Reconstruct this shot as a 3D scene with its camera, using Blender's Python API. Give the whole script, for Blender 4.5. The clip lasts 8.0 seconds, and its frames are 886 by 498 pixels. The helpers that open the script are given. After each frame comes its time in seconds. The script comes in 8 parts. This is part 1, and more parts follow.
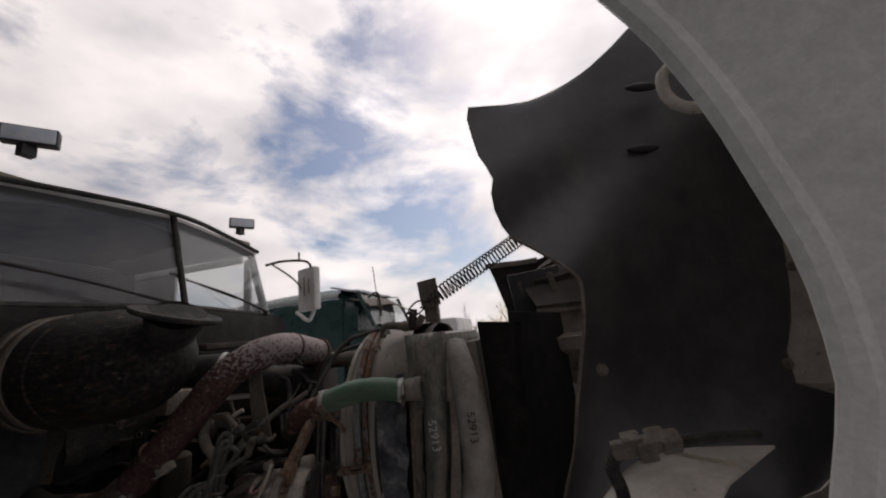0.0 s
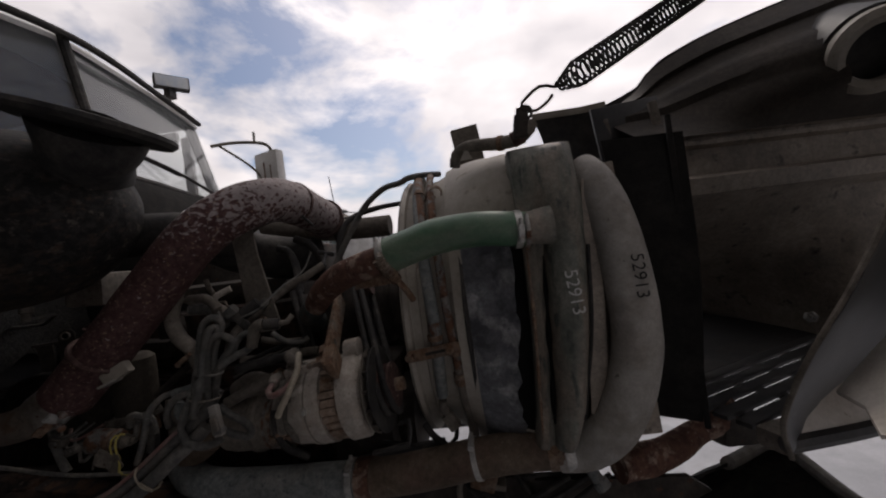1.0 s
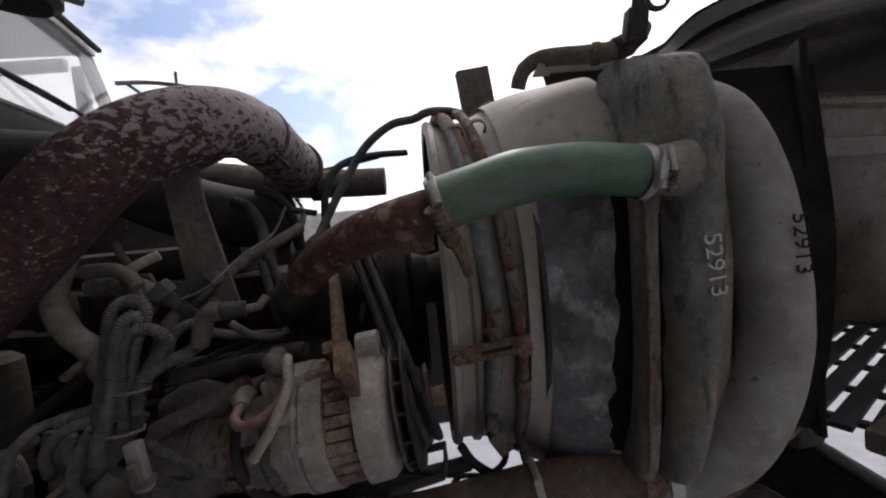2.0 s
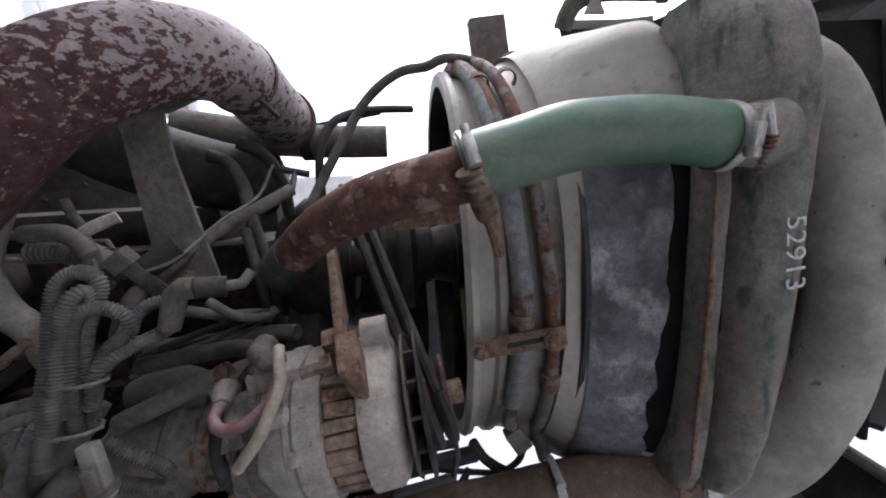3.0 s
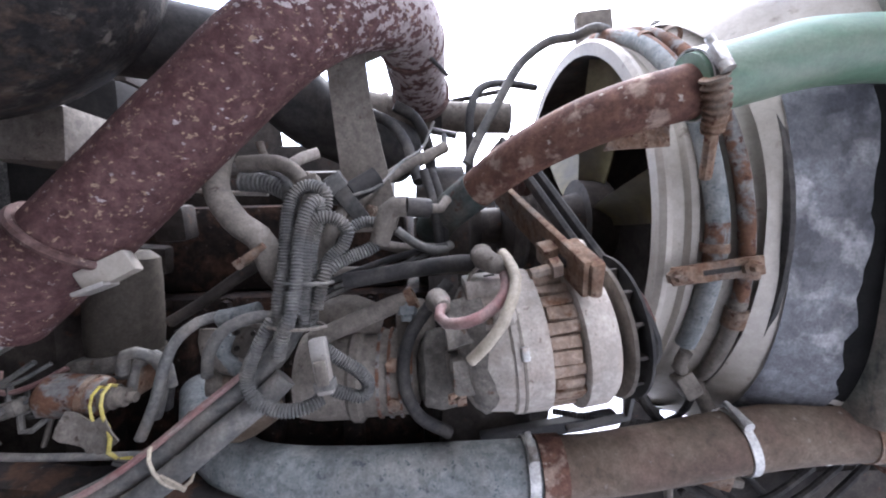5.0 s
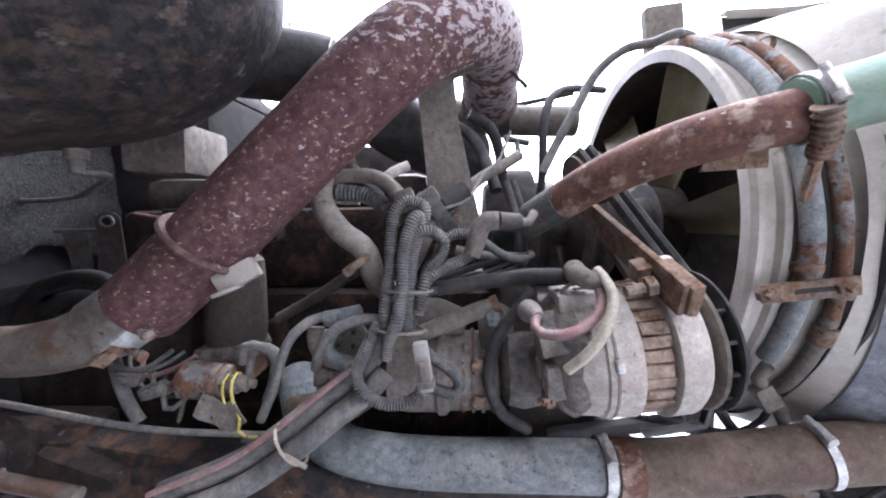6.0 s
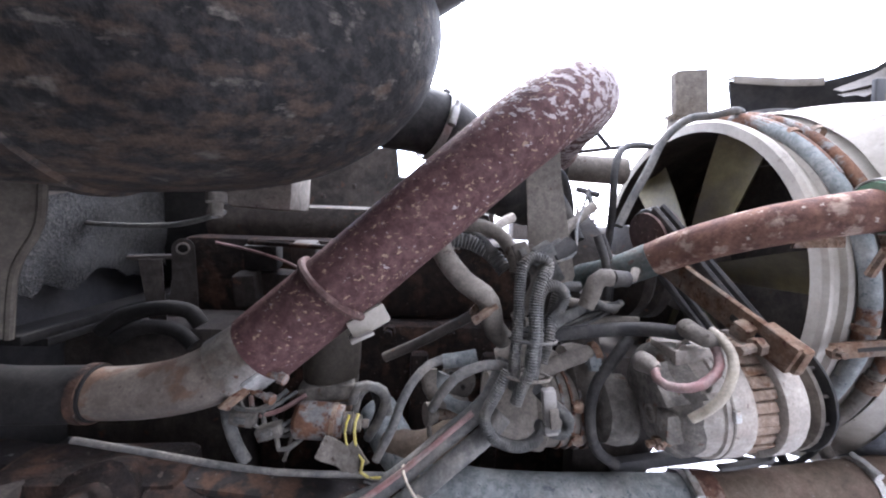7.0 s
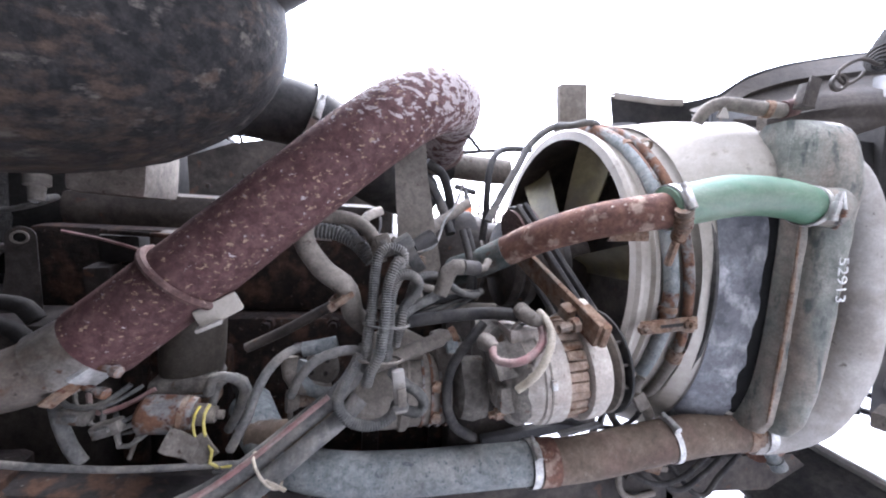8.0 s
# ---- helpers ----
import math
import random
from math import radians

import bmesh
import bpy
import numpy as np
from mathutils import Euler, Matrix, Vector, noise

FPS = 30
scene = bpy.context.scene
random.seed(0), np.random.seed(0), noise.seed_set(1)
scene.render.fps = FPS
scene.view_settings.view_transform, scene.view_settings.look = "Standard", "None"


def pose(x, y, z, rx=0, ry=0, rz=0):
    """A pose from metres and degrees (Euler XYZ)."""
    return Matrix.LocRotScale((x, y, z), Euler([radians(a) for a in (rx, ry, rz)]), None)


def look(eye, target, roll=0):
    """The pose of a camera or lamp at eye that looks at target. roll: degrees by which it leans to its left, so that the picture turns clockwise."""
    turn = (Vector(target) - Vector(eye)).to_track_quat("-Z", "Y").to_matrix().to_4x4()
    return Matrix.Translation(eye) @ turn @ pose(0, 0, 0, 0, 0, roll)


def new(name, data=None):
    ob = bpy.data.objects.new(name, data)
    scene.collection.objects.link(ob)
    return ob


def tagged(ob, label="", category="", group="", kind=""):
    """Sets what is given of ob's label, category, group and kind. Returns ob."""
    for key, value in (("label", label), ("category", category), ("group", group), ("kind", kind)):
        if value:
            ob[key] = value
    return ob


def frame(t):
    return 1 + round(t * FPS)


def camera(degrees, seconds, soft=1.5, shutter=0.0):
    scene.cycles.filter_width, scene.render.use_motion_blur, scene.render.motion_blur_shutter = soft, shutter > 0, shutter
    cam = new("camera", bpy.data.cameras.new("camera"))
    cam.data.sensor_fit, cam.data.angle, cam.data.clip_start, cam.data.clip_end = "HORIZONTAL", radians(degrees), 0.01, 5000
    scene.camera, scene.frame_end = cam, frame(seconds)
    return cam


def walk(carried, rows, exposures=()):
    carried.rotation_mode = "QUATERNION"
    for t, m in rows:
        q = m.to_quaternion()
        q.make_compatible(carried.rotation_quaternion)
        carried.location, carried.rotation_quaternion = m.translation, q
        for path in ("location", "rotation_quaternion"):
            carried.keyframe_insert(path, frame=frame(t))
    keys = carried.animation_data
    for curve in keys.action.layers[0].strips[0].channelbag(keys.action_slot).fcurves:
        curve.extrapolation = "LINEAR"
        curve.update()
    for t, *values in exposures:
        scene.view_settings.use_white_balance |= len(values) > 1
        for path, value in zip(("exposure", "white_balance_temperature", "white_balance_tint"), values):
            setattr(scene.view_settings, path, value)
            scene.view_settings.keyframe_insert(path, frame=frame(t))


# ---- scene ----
cam = camera(100.60, 8.0, soft=2.1)
PATH = [
    (0, pose(0.6384, -1.1469, 1.7098, 103.03, 6.36, 13.94)),
    (0.5, pose(0.3894, -0.9866, 1.6435, 100.22, 7.32, 7.59)),
    (1, pose(0.2141, -0.7978, 1.5610, 90.15, 7.36, 6.13)),
    (1.5, pose(0.0313, -0.7273, 1.5079, 86.56, 5.63, -4.46)),
    (1.7, pose(0.0303, -0.6644, 1.5364, 87.28, 5.77, -3.03)),
    (2.8, pose(-0.0075, -0.5054, 1.5392, 82.27, 3.35, -5.91)),
    (3, pose(-0.0120, -0.5034, 1.5393, 81.81, 3.15, -5.58)),
    (3.5, pose(-0.0293, -0.5033, 1.4930, 83.20, 3.20, -5.11)),
    (4, pose(-0.0552, -0.5216, 1.4508, 85.63, 3.44, -5.12)),
    (4.5, pose(-0.1180, -0.5231, 1.4488, 85.59, 3.58, -3.49)),
    (4.7, pose(-0.1700, -0.5237, 1.4331, 86.42, 2.12, -3.28)),
    (5.8, pose(-0.2500, -0.5414, 1.4679, 83.62, 1.80, 2.73)),
    (6, pose(-0.2836, -0.5538, 1.4733, 83.82, 0.95, 3.02)),
    (6.5, pose(-0.3859, -0.5864, 1.5091, 84.23, -1.07, 3.12)),
    (7, pose(-0.4915, -0.5860, 1.5304, 85.25, -2.03, -2.28)),
    (7.5, pose(-0.4958, -0.5925, 1.5141, 84.76, -4.23, -8.14)),
    (8, pose(-0.3813, -0.6278, 1.5280, 85.33, -3.22, -11.44)),
]
walk(cam, PATH, [(0, -1.35, 6850, 16), (0.5, -1.5, 6850, 16), (1, -1.32, 6800, 16), (1.5, -0.92, 6700, 16), (1.7, -0.85, 6600, 16), (2.8, 0.55, 6100, 16), (3.5, 1.02, 5880, 16), (4.5, 1.95, 5730, 16), (6, 2.44, 5720, 16), (8, 2.54, 5720, 16)])

# ---- light ----
world = bpy.data.worlds.new("sky")
scene.world = world
world.use_nodes = True
wn, wl = world.node_tree.nodes, world.node_tree.links
wn.clear()
w_out = wn.new("ShaderNodeOutputWorld")
w_bg = wn.new("ShaderNodeBackground")
w_sky = wn.new("ShaderNodeTexSky")
w_sky.sky_type, w_sky.sun_disc = "NISHITA", False
w_sky.sun_elevation, w_sky.sun_rotation = radians(48), radians(8)
w_co = wn.new("ShaderNodeTexCoord")
w_map = wn.new("ShaderNodeMapping")
w_map.inputs["Scale"].default_value = (1.0, 1.0, 2.0)
w_map.inputs["Location"].default_value = (0.35, 0.1, 0.42)
w_n1 = wn.new("ShaderNodeTexNoise")
w_n1.inputs["Scale"].default_value, w_n1.inputs["Detail"].default_value, w_n1.inputs["Roughness"].default_value = 2.6, 9, 0.58
w_n1.inputs["Distortion"].default_value = 0.25
w_r1 = wn.new("ShaderNodeValToRGB")
w_r1.color_ramp.elements[0].position, w_r1.color_ramp.elements[1].position = 0.36, 0.50
w_n2 = wn.new("ShaderNodeTexNoise")
w_n2.inputs["Scale"].default_value, w_n2.inputs["Detail"].default_value = 3.4, 6
w_r2 = wn.new("ShaderNodeValToRGB")
w_r2.color_ramp.elements[0].position, w_r2.color_ramp.elements[1].position = 0.3, 0.7
w_r2.color_ramp.elements[0].color, w_r2.color_ramp.elements[1].color = (7.6, 7.6, 8.0, 1), (13.5, 13.2, 13.2, 1)
w_mix = wn.new("ShaderNodeMix")
w_mix.data_type = "RGBA"
wl.new(w_co.outputs["Generated"], w_map.inputs["Vector"])
wl.new(w_map.outputs["Vector"], w_n1.inputs["Vector"])
wl.new(w_map.outputs["Vector"], w_n2.inputs["Vector"])
wl.new(w_n1.outputs["Fac"], w_r1.inputs["Fac"])
wl.new(w_n2.outputs["Fac"], w_r2.inputs["Fac"])
wl.new(w_r1.outputs["Color"], w_mix.inputs["Factor"])
wl.new(w_sky.outputs["Color"], w_mix.inputs["A"])
wl.new(w_r2.outputs["Color"], w_mix.inputs["B"])
# clouds glow towards the veiled sun and fall off away from it
w_dot = wn.new("ShaderNodeVectorMath")
w_dot.operation = "DOT_PRODUCT"
w_dot.inputs[1].default_value = Vector((0.8, 4.0, 4.6)).normalized()
wl.new(w_co.outputs["Generated"], w_dot.inputs[0])
w_fall = wn.new("ShaderNodeMapRange")
w_fall.interpolation_type = "SMOOTHSTEP"
w_fall.inputs["From Min"].default_value, w_fall.inputs["From Max"].default_value = -0.35, 1.0
w_fall.inputs["To Min"].default_value, w_fall.inputs["To Max"].default_value = 0.2, 1.95
wl.new(w_dot.outputs["Value"], w_fall.inputs["Value"])
w_lit = wn.new("ShaderNodeVectorMath")
w_lit.operation = "SCALE"
wl.new(w_mix.outputs["Result"], w_lit.inputs[0])
wl.new(w_fall.outputs["Result"], w_lit.inputs["Scale"])
wl.new(w_lit.outputs["Vector"], w_bg.inputs["Color"])
w_bg.inputs["Strength"].default_value = 0.12
wl.new(w_bg.outputs["Background"], w_out.inputs["Surface"])

sun = new("sun", bpy.data.lights.new("sun", "SUN"))
sun.data.energy, sun.data.angle, sun.data.color = 1.5, radians(12), (1.0, 0.96, 0.9)
sun.matrix_world = look((0.8, 4.0, 5.0), (0, 0, 0.4))


# ---- materials ----
def surface(name, base, other, scale=30.0, mix=(0.4, 0.65), rough=0.75, metal=0.0, bump=0.15, dust=None, dust_mix=(0.45, 0.75),
            dust_scale=8.0, spots=None, spot_mix=(0.62, 0.66), spot_scale=45.0, jitter=0.0, stretch=(1, 1, 1), drift=None, grit=1.0):
    """A worn surface: two colours in a fine grain, dust in larger clouds and flaked spots, at real size."""
    m = bpy.data.materials.new(name)
    m.use_nodes = True
    n, l = m.node_tree.nodes, m.node_tree.links
    b = n["Principled BSDF"]
    co = n.new("ShaderNodeTexCoord")

    def noise_ramp(sc, lo, hi, detail=6, off=0.0, wide=(1, 1, 1), more=None):
        mp = n.new("ShaderNodeMapping")
        mp.inputs["Location"].default_value = (off, off * 1.7, off * 0.3)
        mp.inputs["Scale"].default_value = wide
        t = n.new("ShaderNodeTexNoise")
        t.inputs["Scale"].default_value, t.inputs["Detail"].default_value = sc, detail
        t.inputs["Roughness"].default_value = 0.6
        r = n.new("ShaderNodeMapRange")
        r.inputs["From Min"].default_value, r.inputs["From Max"].default_value = lo, hi
        l.new(co.outputs["Object"], mp.inputs["Vector"])
        l.new(mp.outputs["Vector"], t.inputs["Vector"])
        fac = t.outputs["Fac"]
        if more:
            # the spots grow along one direction of the thing
            dot = n.new("ShaderNodeVectorMath")
            dot.operation = "DOT_PRODUCT"
            dot.inputs[1].default_value = more[0]
            l.new(co.outputs["Object"], dot.inputs[0])
            mr2 = n.new("ShaderNodeMapRange")
            mr2.inputs["From Min"].default_value, mr2.inputs["From Max"].default_value, mr2.inputs["To Max"].default_value = more[1], more[2], more[3]
            l.new(dot.outputs["Value"], mr2.inputs["Value"])
            add = n.new("ShaderNodeMath")
            add.operation = "ADD"
            l.new(fac, add.inputs[0])
            l.new(mr2.outputs["Result"], add.inputs[1])
            fac = add.outputs[0]
        l.new(fac, r.inputs["Value"])
        return r.outputs["Result"], t.outputs["Fac"]

    def blend(f, a, c):
        x = n.new("ShaderNodeMix")
        x.data_type = "RGBA"
        l.new(f, x.inputs["Factor"])
        if isinstance(a, tuple):
            x.inputs["A"].default_value = (*a, 1)
        else:
            l.new(a, x.inputs["A"])
        x.inputs["B"].default_value = (*c, 1)
        return x.outputs["Result"]

    f1, raw = noise_ramp(scale, *mix)
    col = blend(f1, base, other)
    if dust:
        f2, _ = noise_ramp(dust_scale, *dust_mix, off=3.1, wide=stretch)
        col = blend(f2, col, dust)
    if spots:
        f3, _ = noise_ramp(spot_scale, *spot_mix, detail=4, off=7.7, wide=stretch, more=drift)
        col = blend(f3, col, spots)
    if jitter:
        oi = n.new("ShaderNodeObjectInfo")
        hs = n.new("ShaderNodeHueSaturation")
        mr = n.new("ShaderNodeMapRange")
        mr.inputs["To Min"].default_value, mr.inputs["To Max"].default_value = 1 - jitter, 1 + jitter
        l.new(oi.outputs["Random"], mr.inputs["Value"])
        l.new(mr.outputs["Result"], hs.inputs["Value"])
        l.new(col, hs.inputs["Color"])
        col = hs.outputs["Color"]
    # grime in slow clouds and a fine sandy grain over everything
    g1, _ = noise_ramp(7.0, 0.35, 0.68, detail=8, off=11.3)
    g2, fine = noise_ramp(330.0, 0.3, 0.7, detail=3, off=1.9)
    g3, mid = noise_ramp(90.0, 0.38, 0.62, detail=5, off=5.3)
    tone = None
    for src, lo, hi in ((g1, 0.66, 1.12), (g2, 0.80, 1.16), (g3, 0.84, 1.12)):
        mr3 = n.new("ShaderNodeMapRange")
        mr3.inputs["To Min"].default_value, mr3.inputs["To Max"].default_value = 1 + (lo - 1) * grit, 1 + (hi - 1) * grit
        l.new(src, mr3.inputs["Value"])
        if tone is None:
            tone = mr3.outputs["Result"]
        else:
            mu = n.new("ShaderNodeMath")
            mu.operation = "MULTIPLY"
            l.new(tone, mu.inputs[0])
            l.new(mr3.outputs["Result"], mu.inputs[1])
            tone = mu.outputs[0]
    worn = n.new("ShaderNodeVectorMath")
    worn.operation = "SCALE"
    l.new(col, worn.inputs[0])
    l.new(tone, worn.inputs["Scale"])
    col = worn.outputs["Vector"]
    l.new(col, b.inputs["Base Color"])
    rr = n.new("ShaderNodeMapRange")
    rr.inputs["To Min"].default_value, rr.inputs["To Max"].default_value = max(0.05, rough - 0.15), min(1, rough + 0.12)
    l.new(raw, rr.inputs["Value"])
    l.new(rr.outputs["Result"], b.inputs["Roughness"])
    # dust-dull surfaces mirror little
    b.inputs["Specular IOR Level"].default_value = 0.16 if rough >= 0.7 and not metal else 0.5
    b.inputs["Metallic"].default_value = metal
    if bump:
        bp = n.new("ShaderNodeBump")
        bp.inputs["Strength"].default_value, bp.inputs["Distance"].default_value = bump, 0.004
        hm = n.new("ShaderNodeMath")
        hm.operation = "MULTIPLY_ADD"
        hm.inputs[1].default_value = 0.35
        l.new(fine, hm.inputs[0])
        l.new(raw, hm.inputs[2])
        hm2 = n.new("ShaderNodeMath")
        hm2.operation = "MULTIPLY_ADD"
        hm2.inputs[1].default_value = 0.6
        l.new(mid, hm2.inputs[0])
        l.new(hm.outputs[0], hm2.inputs[2])
        l.new(hm2.outputs[0], bp.inputs["Height"])
        l.new(bp.outputs["Normal"], b.inputs["Normal"])
    return m


DUST = (0.22, 0.19, 0.16)
M_RUST = surface("maroon_rust", (0.075, 0.042, 0.037), (0.125, 0.075, 0.066), 60, rough=0.85, bump=0.3,
                 spots=(0.36, 0.28, 0.22), spot_mix=(0.635, 0.675), spot_scale=115, dust=(0.175, 0.135, 0.125), dust_mix=(0.48, 0.85), dust_scale=9)
# pale spots grow upwards: flaked coat plus the sky's reflection painted in
M_RUST_PIPE = surface("maroon_rust_with_pale_flakes_and_sky_sheen", (0.072, 0.035, 0.034), (0.120, 0.068, 0.064), 75, rough=0.8, bump=0.4,
                      dust=(0.28, 0.20, 0.14), dust_mix=(0.60, 0.655), dust_scale=150, stretch=(0.75, 1, 1.2),
                      spots=(0.315, 0.27, 0.262), spot_mix=(0.65, 0.68), spot_scale=96, drift=((0.1, 0.25, 1), 0.19, 0.38, 0.265), grit=0.8)
M_RUST_PALE = surface("flaking_rust", (0.1, 0.05, 0.038), (0.165, 0.088, 0.062), 50, rough=0.85, bump=0.35,
                      dust=(0.29, 0.21, 0.165), dust_mix=(0.54, 0.62), dust_scale=30, spots=(0.38, 0.32, 0.27), spot_scale=85, spot_mix=(0.65, 0.69))
M_RUST_TAN = surface("orange_rust", (0.15, 0.085, 0.053), (0.27, 0.19, 0.135), 70, rough=0.88, bump=0.45, dust=DUST, dust_mix=(0.45, 0.7), dust_scale=28, spots=(0.10, 0.045, 0.03), spot_scale=110, spot_mix=(0.58, 0.66))
M_TEALGREY = surface("dark_teal_grey_iron", (0.055, 0.07, 0.066), (0.1, 0.112, 0.104), 50, rough=0.8, bump=0.3, dust=(0.15, 0.13, 0.11), dust_mix=(0.5, 0.75), dust_scale=20, spots=(0.08, 0.045, 0.035), spot_scale=60, spot_mix=(0.6, 0.7))
M_RUST_LINE = surface("rust_speckled_steel", (0.17, 0.165, 0.158), (0.24, 0.225, 0.21), 60, rough=0.8, bump=0.4, dust=(0.15, 0.078, 0.048), dust_mix=(0.43, 0.53), dust_scale=42, spots=(0.075, 0.035, 0.025), spot_scale=95, spot_mix=(0.58, 0.66))
M_GRIME = surface("greasy_brown_grime", (0.013, 0.010, 0.009), (0.03, 0.021, 0.017), 45, rough=0.75, bump=0.6, dust=(0.075, 0.042, 0.028), dust_mix=(0.5, 0.66), dust_scale=24, spots=(0.1, 0.08, 0.066), spot_scale=90, spot_mix=(0.64, 0.7))
M_HOSE = surface("dusty_tan_hose_rubber", (0.16, 0.14, 0.117), (0.225, 0.2, 0.17), 30, rough=0.8, bump=0.2, dust=(0.29, 0.255, 0.215), dust_mix=(0.46, 0.75), dust_scale=14, spots=(0.1, 0.08, 0.065), spot_scale=60, spot_mix=(0.64, 0.7))
M_ENDPLATE = surface("dirty_cast_end", (0.115, 0.105, 0.092), (0.175, 0.158, 0.137), 70, rough=0.85, bump=0.6, dust=(0.24, 0.215, 0.185), dust_mix=(0.5, 0.66), dust_scale=30, spots=(0.10, 0.062, 0.042), spot_scale=60, spot_mix=(0.6, 0.68))
M_RIB = surface("pale_flaking_rib", (0.23, 0.165, 0.122), (0.34, 0.265, 0.21), 90, rough=0.9, bump=0.5, dust=(0.15, 0.08, 0.045), dust_mix=(0.54, 0.64), dust_scale=45)
M_GREEN = surface("green_rubber", (0.042, 0.118, 0.062), (0.075, 0.155, 0.092), 14, rough=0.5, bump=0.08, dust=(0.21, 0.23, 0.175), dust_mix=(0.45, 0.8), dust_scale=12,
                  spots=(0.26, 0.28, 0.25), spot_scale=60, spot_mix=(0.66, 0.74), stretch=(0.5, 1, 1.6), grit=0.6)
M_BROWN = surface("brown_rubber", (0.108, 0.08, 0.058), (0.165, 0.128, 0.096), 30, rough=0.7, bump=0.12, dust=(0.12, 0.075, 0.06), dust_mix=(0.48, 0.75), dust_scale=12, spots=(0.24, 0.21, 0.18), spot_scale=80, spot_mix=(0.66, 0.73))
M_DUSTY = surface("dusty_grey_paint", (0.145, 0.128, 0.109), (0.21, 0.186, 0.16), 40, rough=0.82, bump=0.2, dust=DUST, dust_mix=(0.42, 0.75), dust_scale=16, spots=(0.075, 0.055, 0.045), spot_scale=70, spot_mix=(0.63, 0.72))
M_TUBE = surface("pale_dusty_grey_paint", (0.30, 0.28, 0.258), (0.38, 0.357, 0.33), 26, rough=0.7, bump=0.15, dust=(0.22, 0.195, 0.17), dust_mix=(0.45, 0.7), dust_scale=14, spots=(0.12, 0.105, 0.095), spot_scale=55, spot_mix=(0.66, 0.71), grit=0.5)
M_BLUEGREY = surface("blue_grey_paint", (0.165, 0.18, 0.178), (0.24, 0.252, 0.246), 90, rough=0.7, bump=0.2, dust=(0.27, 0.265, 0.245), dust_mix=(0.45, 0.8), dust_scale=22,
                     spots=(0.11, 0.125, 0.13), spot_scale=120, spot_mix=(0.6, 0.66))
# worn rusty rail paint, base darkened to carry the shade low at the left
M_RAIL = surface("worn_rail_paint_darkened_for_shade", (0.02, 0.0175, 0.017), (0.037, 0.032, 0.03), 35, rough=0.7, bump=0.3, dust=(0.085, 0.047, 0.03), dust_mix=(0.5, 0.58), dust_scale=18, spots=(0.15, 0.145, 0.14), spot_scale=70, spot_mix=(0.64, 0.72))
M_ALU = surface("dusty_cast_aluminium", (0.33, 0.293, 0.255), (0.43, 0.387, 0.34), 60, rough=0.75, metal=0.1, bump=0.35, dust=(0.33, 0.275, 0.23), dust_mix=(0.45, 0.75), dust_scale=25,
                spots=(0.19, 0.15, 0.125), spot_scale=130, spot_mix=(0.64, 0.7), grit=0.8)
M_CONDUIT = surface("dusty_grey_conduit", (0.100, 0.099, 0.095), (0.155, 0.150, 0.140), 60, rough=0.72, bump=0.1, dust=(0.25, 0.222, 0.19), dust_mix=(0.45, 0.8), dust_scale=24, jitter=0.18)
M_BLACK = surface("dusty_black_plastic", (0.022, 0.022, 0.024), (0.045, 0.043, 0.042), 25, rough=0.6, bump=0.1, dust=(0.095, 0.085, 0.075), dust_mix=(0.5, 0.9), dust_scale=6)
M_RUBBER = surface("dusty_dark_rubber", (0.032, 0.031, 0.031), (0.062, 0.058, 0.054), 35, rough=0.75, bump=0.1, dust=(0.13, 0.115, 0.10), dust_mix=(0.5, 0.9), dust_scale=14)
M_SHROUD = surface("dusty_beige_shroud", (0.25, 0.22, 0.183), (0.33, 0.296, 0.25), 14, rough=0.65, bump=0.12, dust=(0.40, 0.365, 0.32), dust_mix=(0.42, 0.72), dust_scale=6, spots=(0.15, 0.12, 0.095), spot_scale=45, spot_mix=(0.62, 0.74), grit=0.4)
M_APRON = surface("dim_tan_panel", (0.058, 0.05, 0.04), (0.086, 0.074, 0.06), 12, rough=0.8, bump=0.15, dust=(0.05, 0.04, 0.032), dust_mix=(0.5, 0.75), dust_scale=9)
M_SCUFF = surface("scuffed_blue_grey", (0.085, 0.086, 0.094), (0.155, 0.16, 0.172), 30, rough=0.6, bump=0.5, dust=(0.25, 0.248, 0.25), dust_mix=(0.54, 0.62), dust_scale=18,
                  spots=(0.04, 0.041, 0.05), spot_scale=15, spot_mix=(0.53, 0.62), grit=1.3)
M_RAD = surface("green_grey_tank", (0.142, 0.152, 0.128), (0.225, 0.222, 0.190), 24, rough=0.65, bump=0.3, dust=(0.27, 0.222, 0.178), dust_mix=(0.42, 0.60), dust_scale=13,
                spots=(0.066, 0.078, 0.068), spot_scale=38, spot_mix=(0.55, 0.66), stretch=(1.5, 1, 0.4), grit=1.1)
M_STEEL = surface("worn_bright_steel", (0.42, 0.41, 0.39), (0.56, 0.55, 0.52), 80, rough=0.38, metal=0.4, bump=0.1, dust=(0.24, 0.18, 0.13), dust_mix=(0.52, 0.72), dust_scale=40)
M_SILVER = surface("dusty_tan_pipe", (0.128, 0.104, 0.084), (0.180, 0.148, 0.120), 50, rough=0.6, metal=0.15, bump=0.2, dust=(0.118, 0.072, 0.047), dust_mix=(0.50, 0.56), dust_scale=24, spots=(0.06, 0.045, 0.038), spot_scale=95, spot_mix=(0.64, 0.69))
M_SLEEVE = surface("dusty_bright_sleeve", (0.20, 0.18, 0.158), (0.28, 0.255, 0.225), 40, rough=0.38, metal=0.5, bump=0.2, dust=(0.14, 0.115, 0.092), dust_mix=(0.5, 0.65), dust_scale=22, spots=(0.10, 0.055, 0.035), spot_scale=60, spot_mix=(0.62, 0.68))
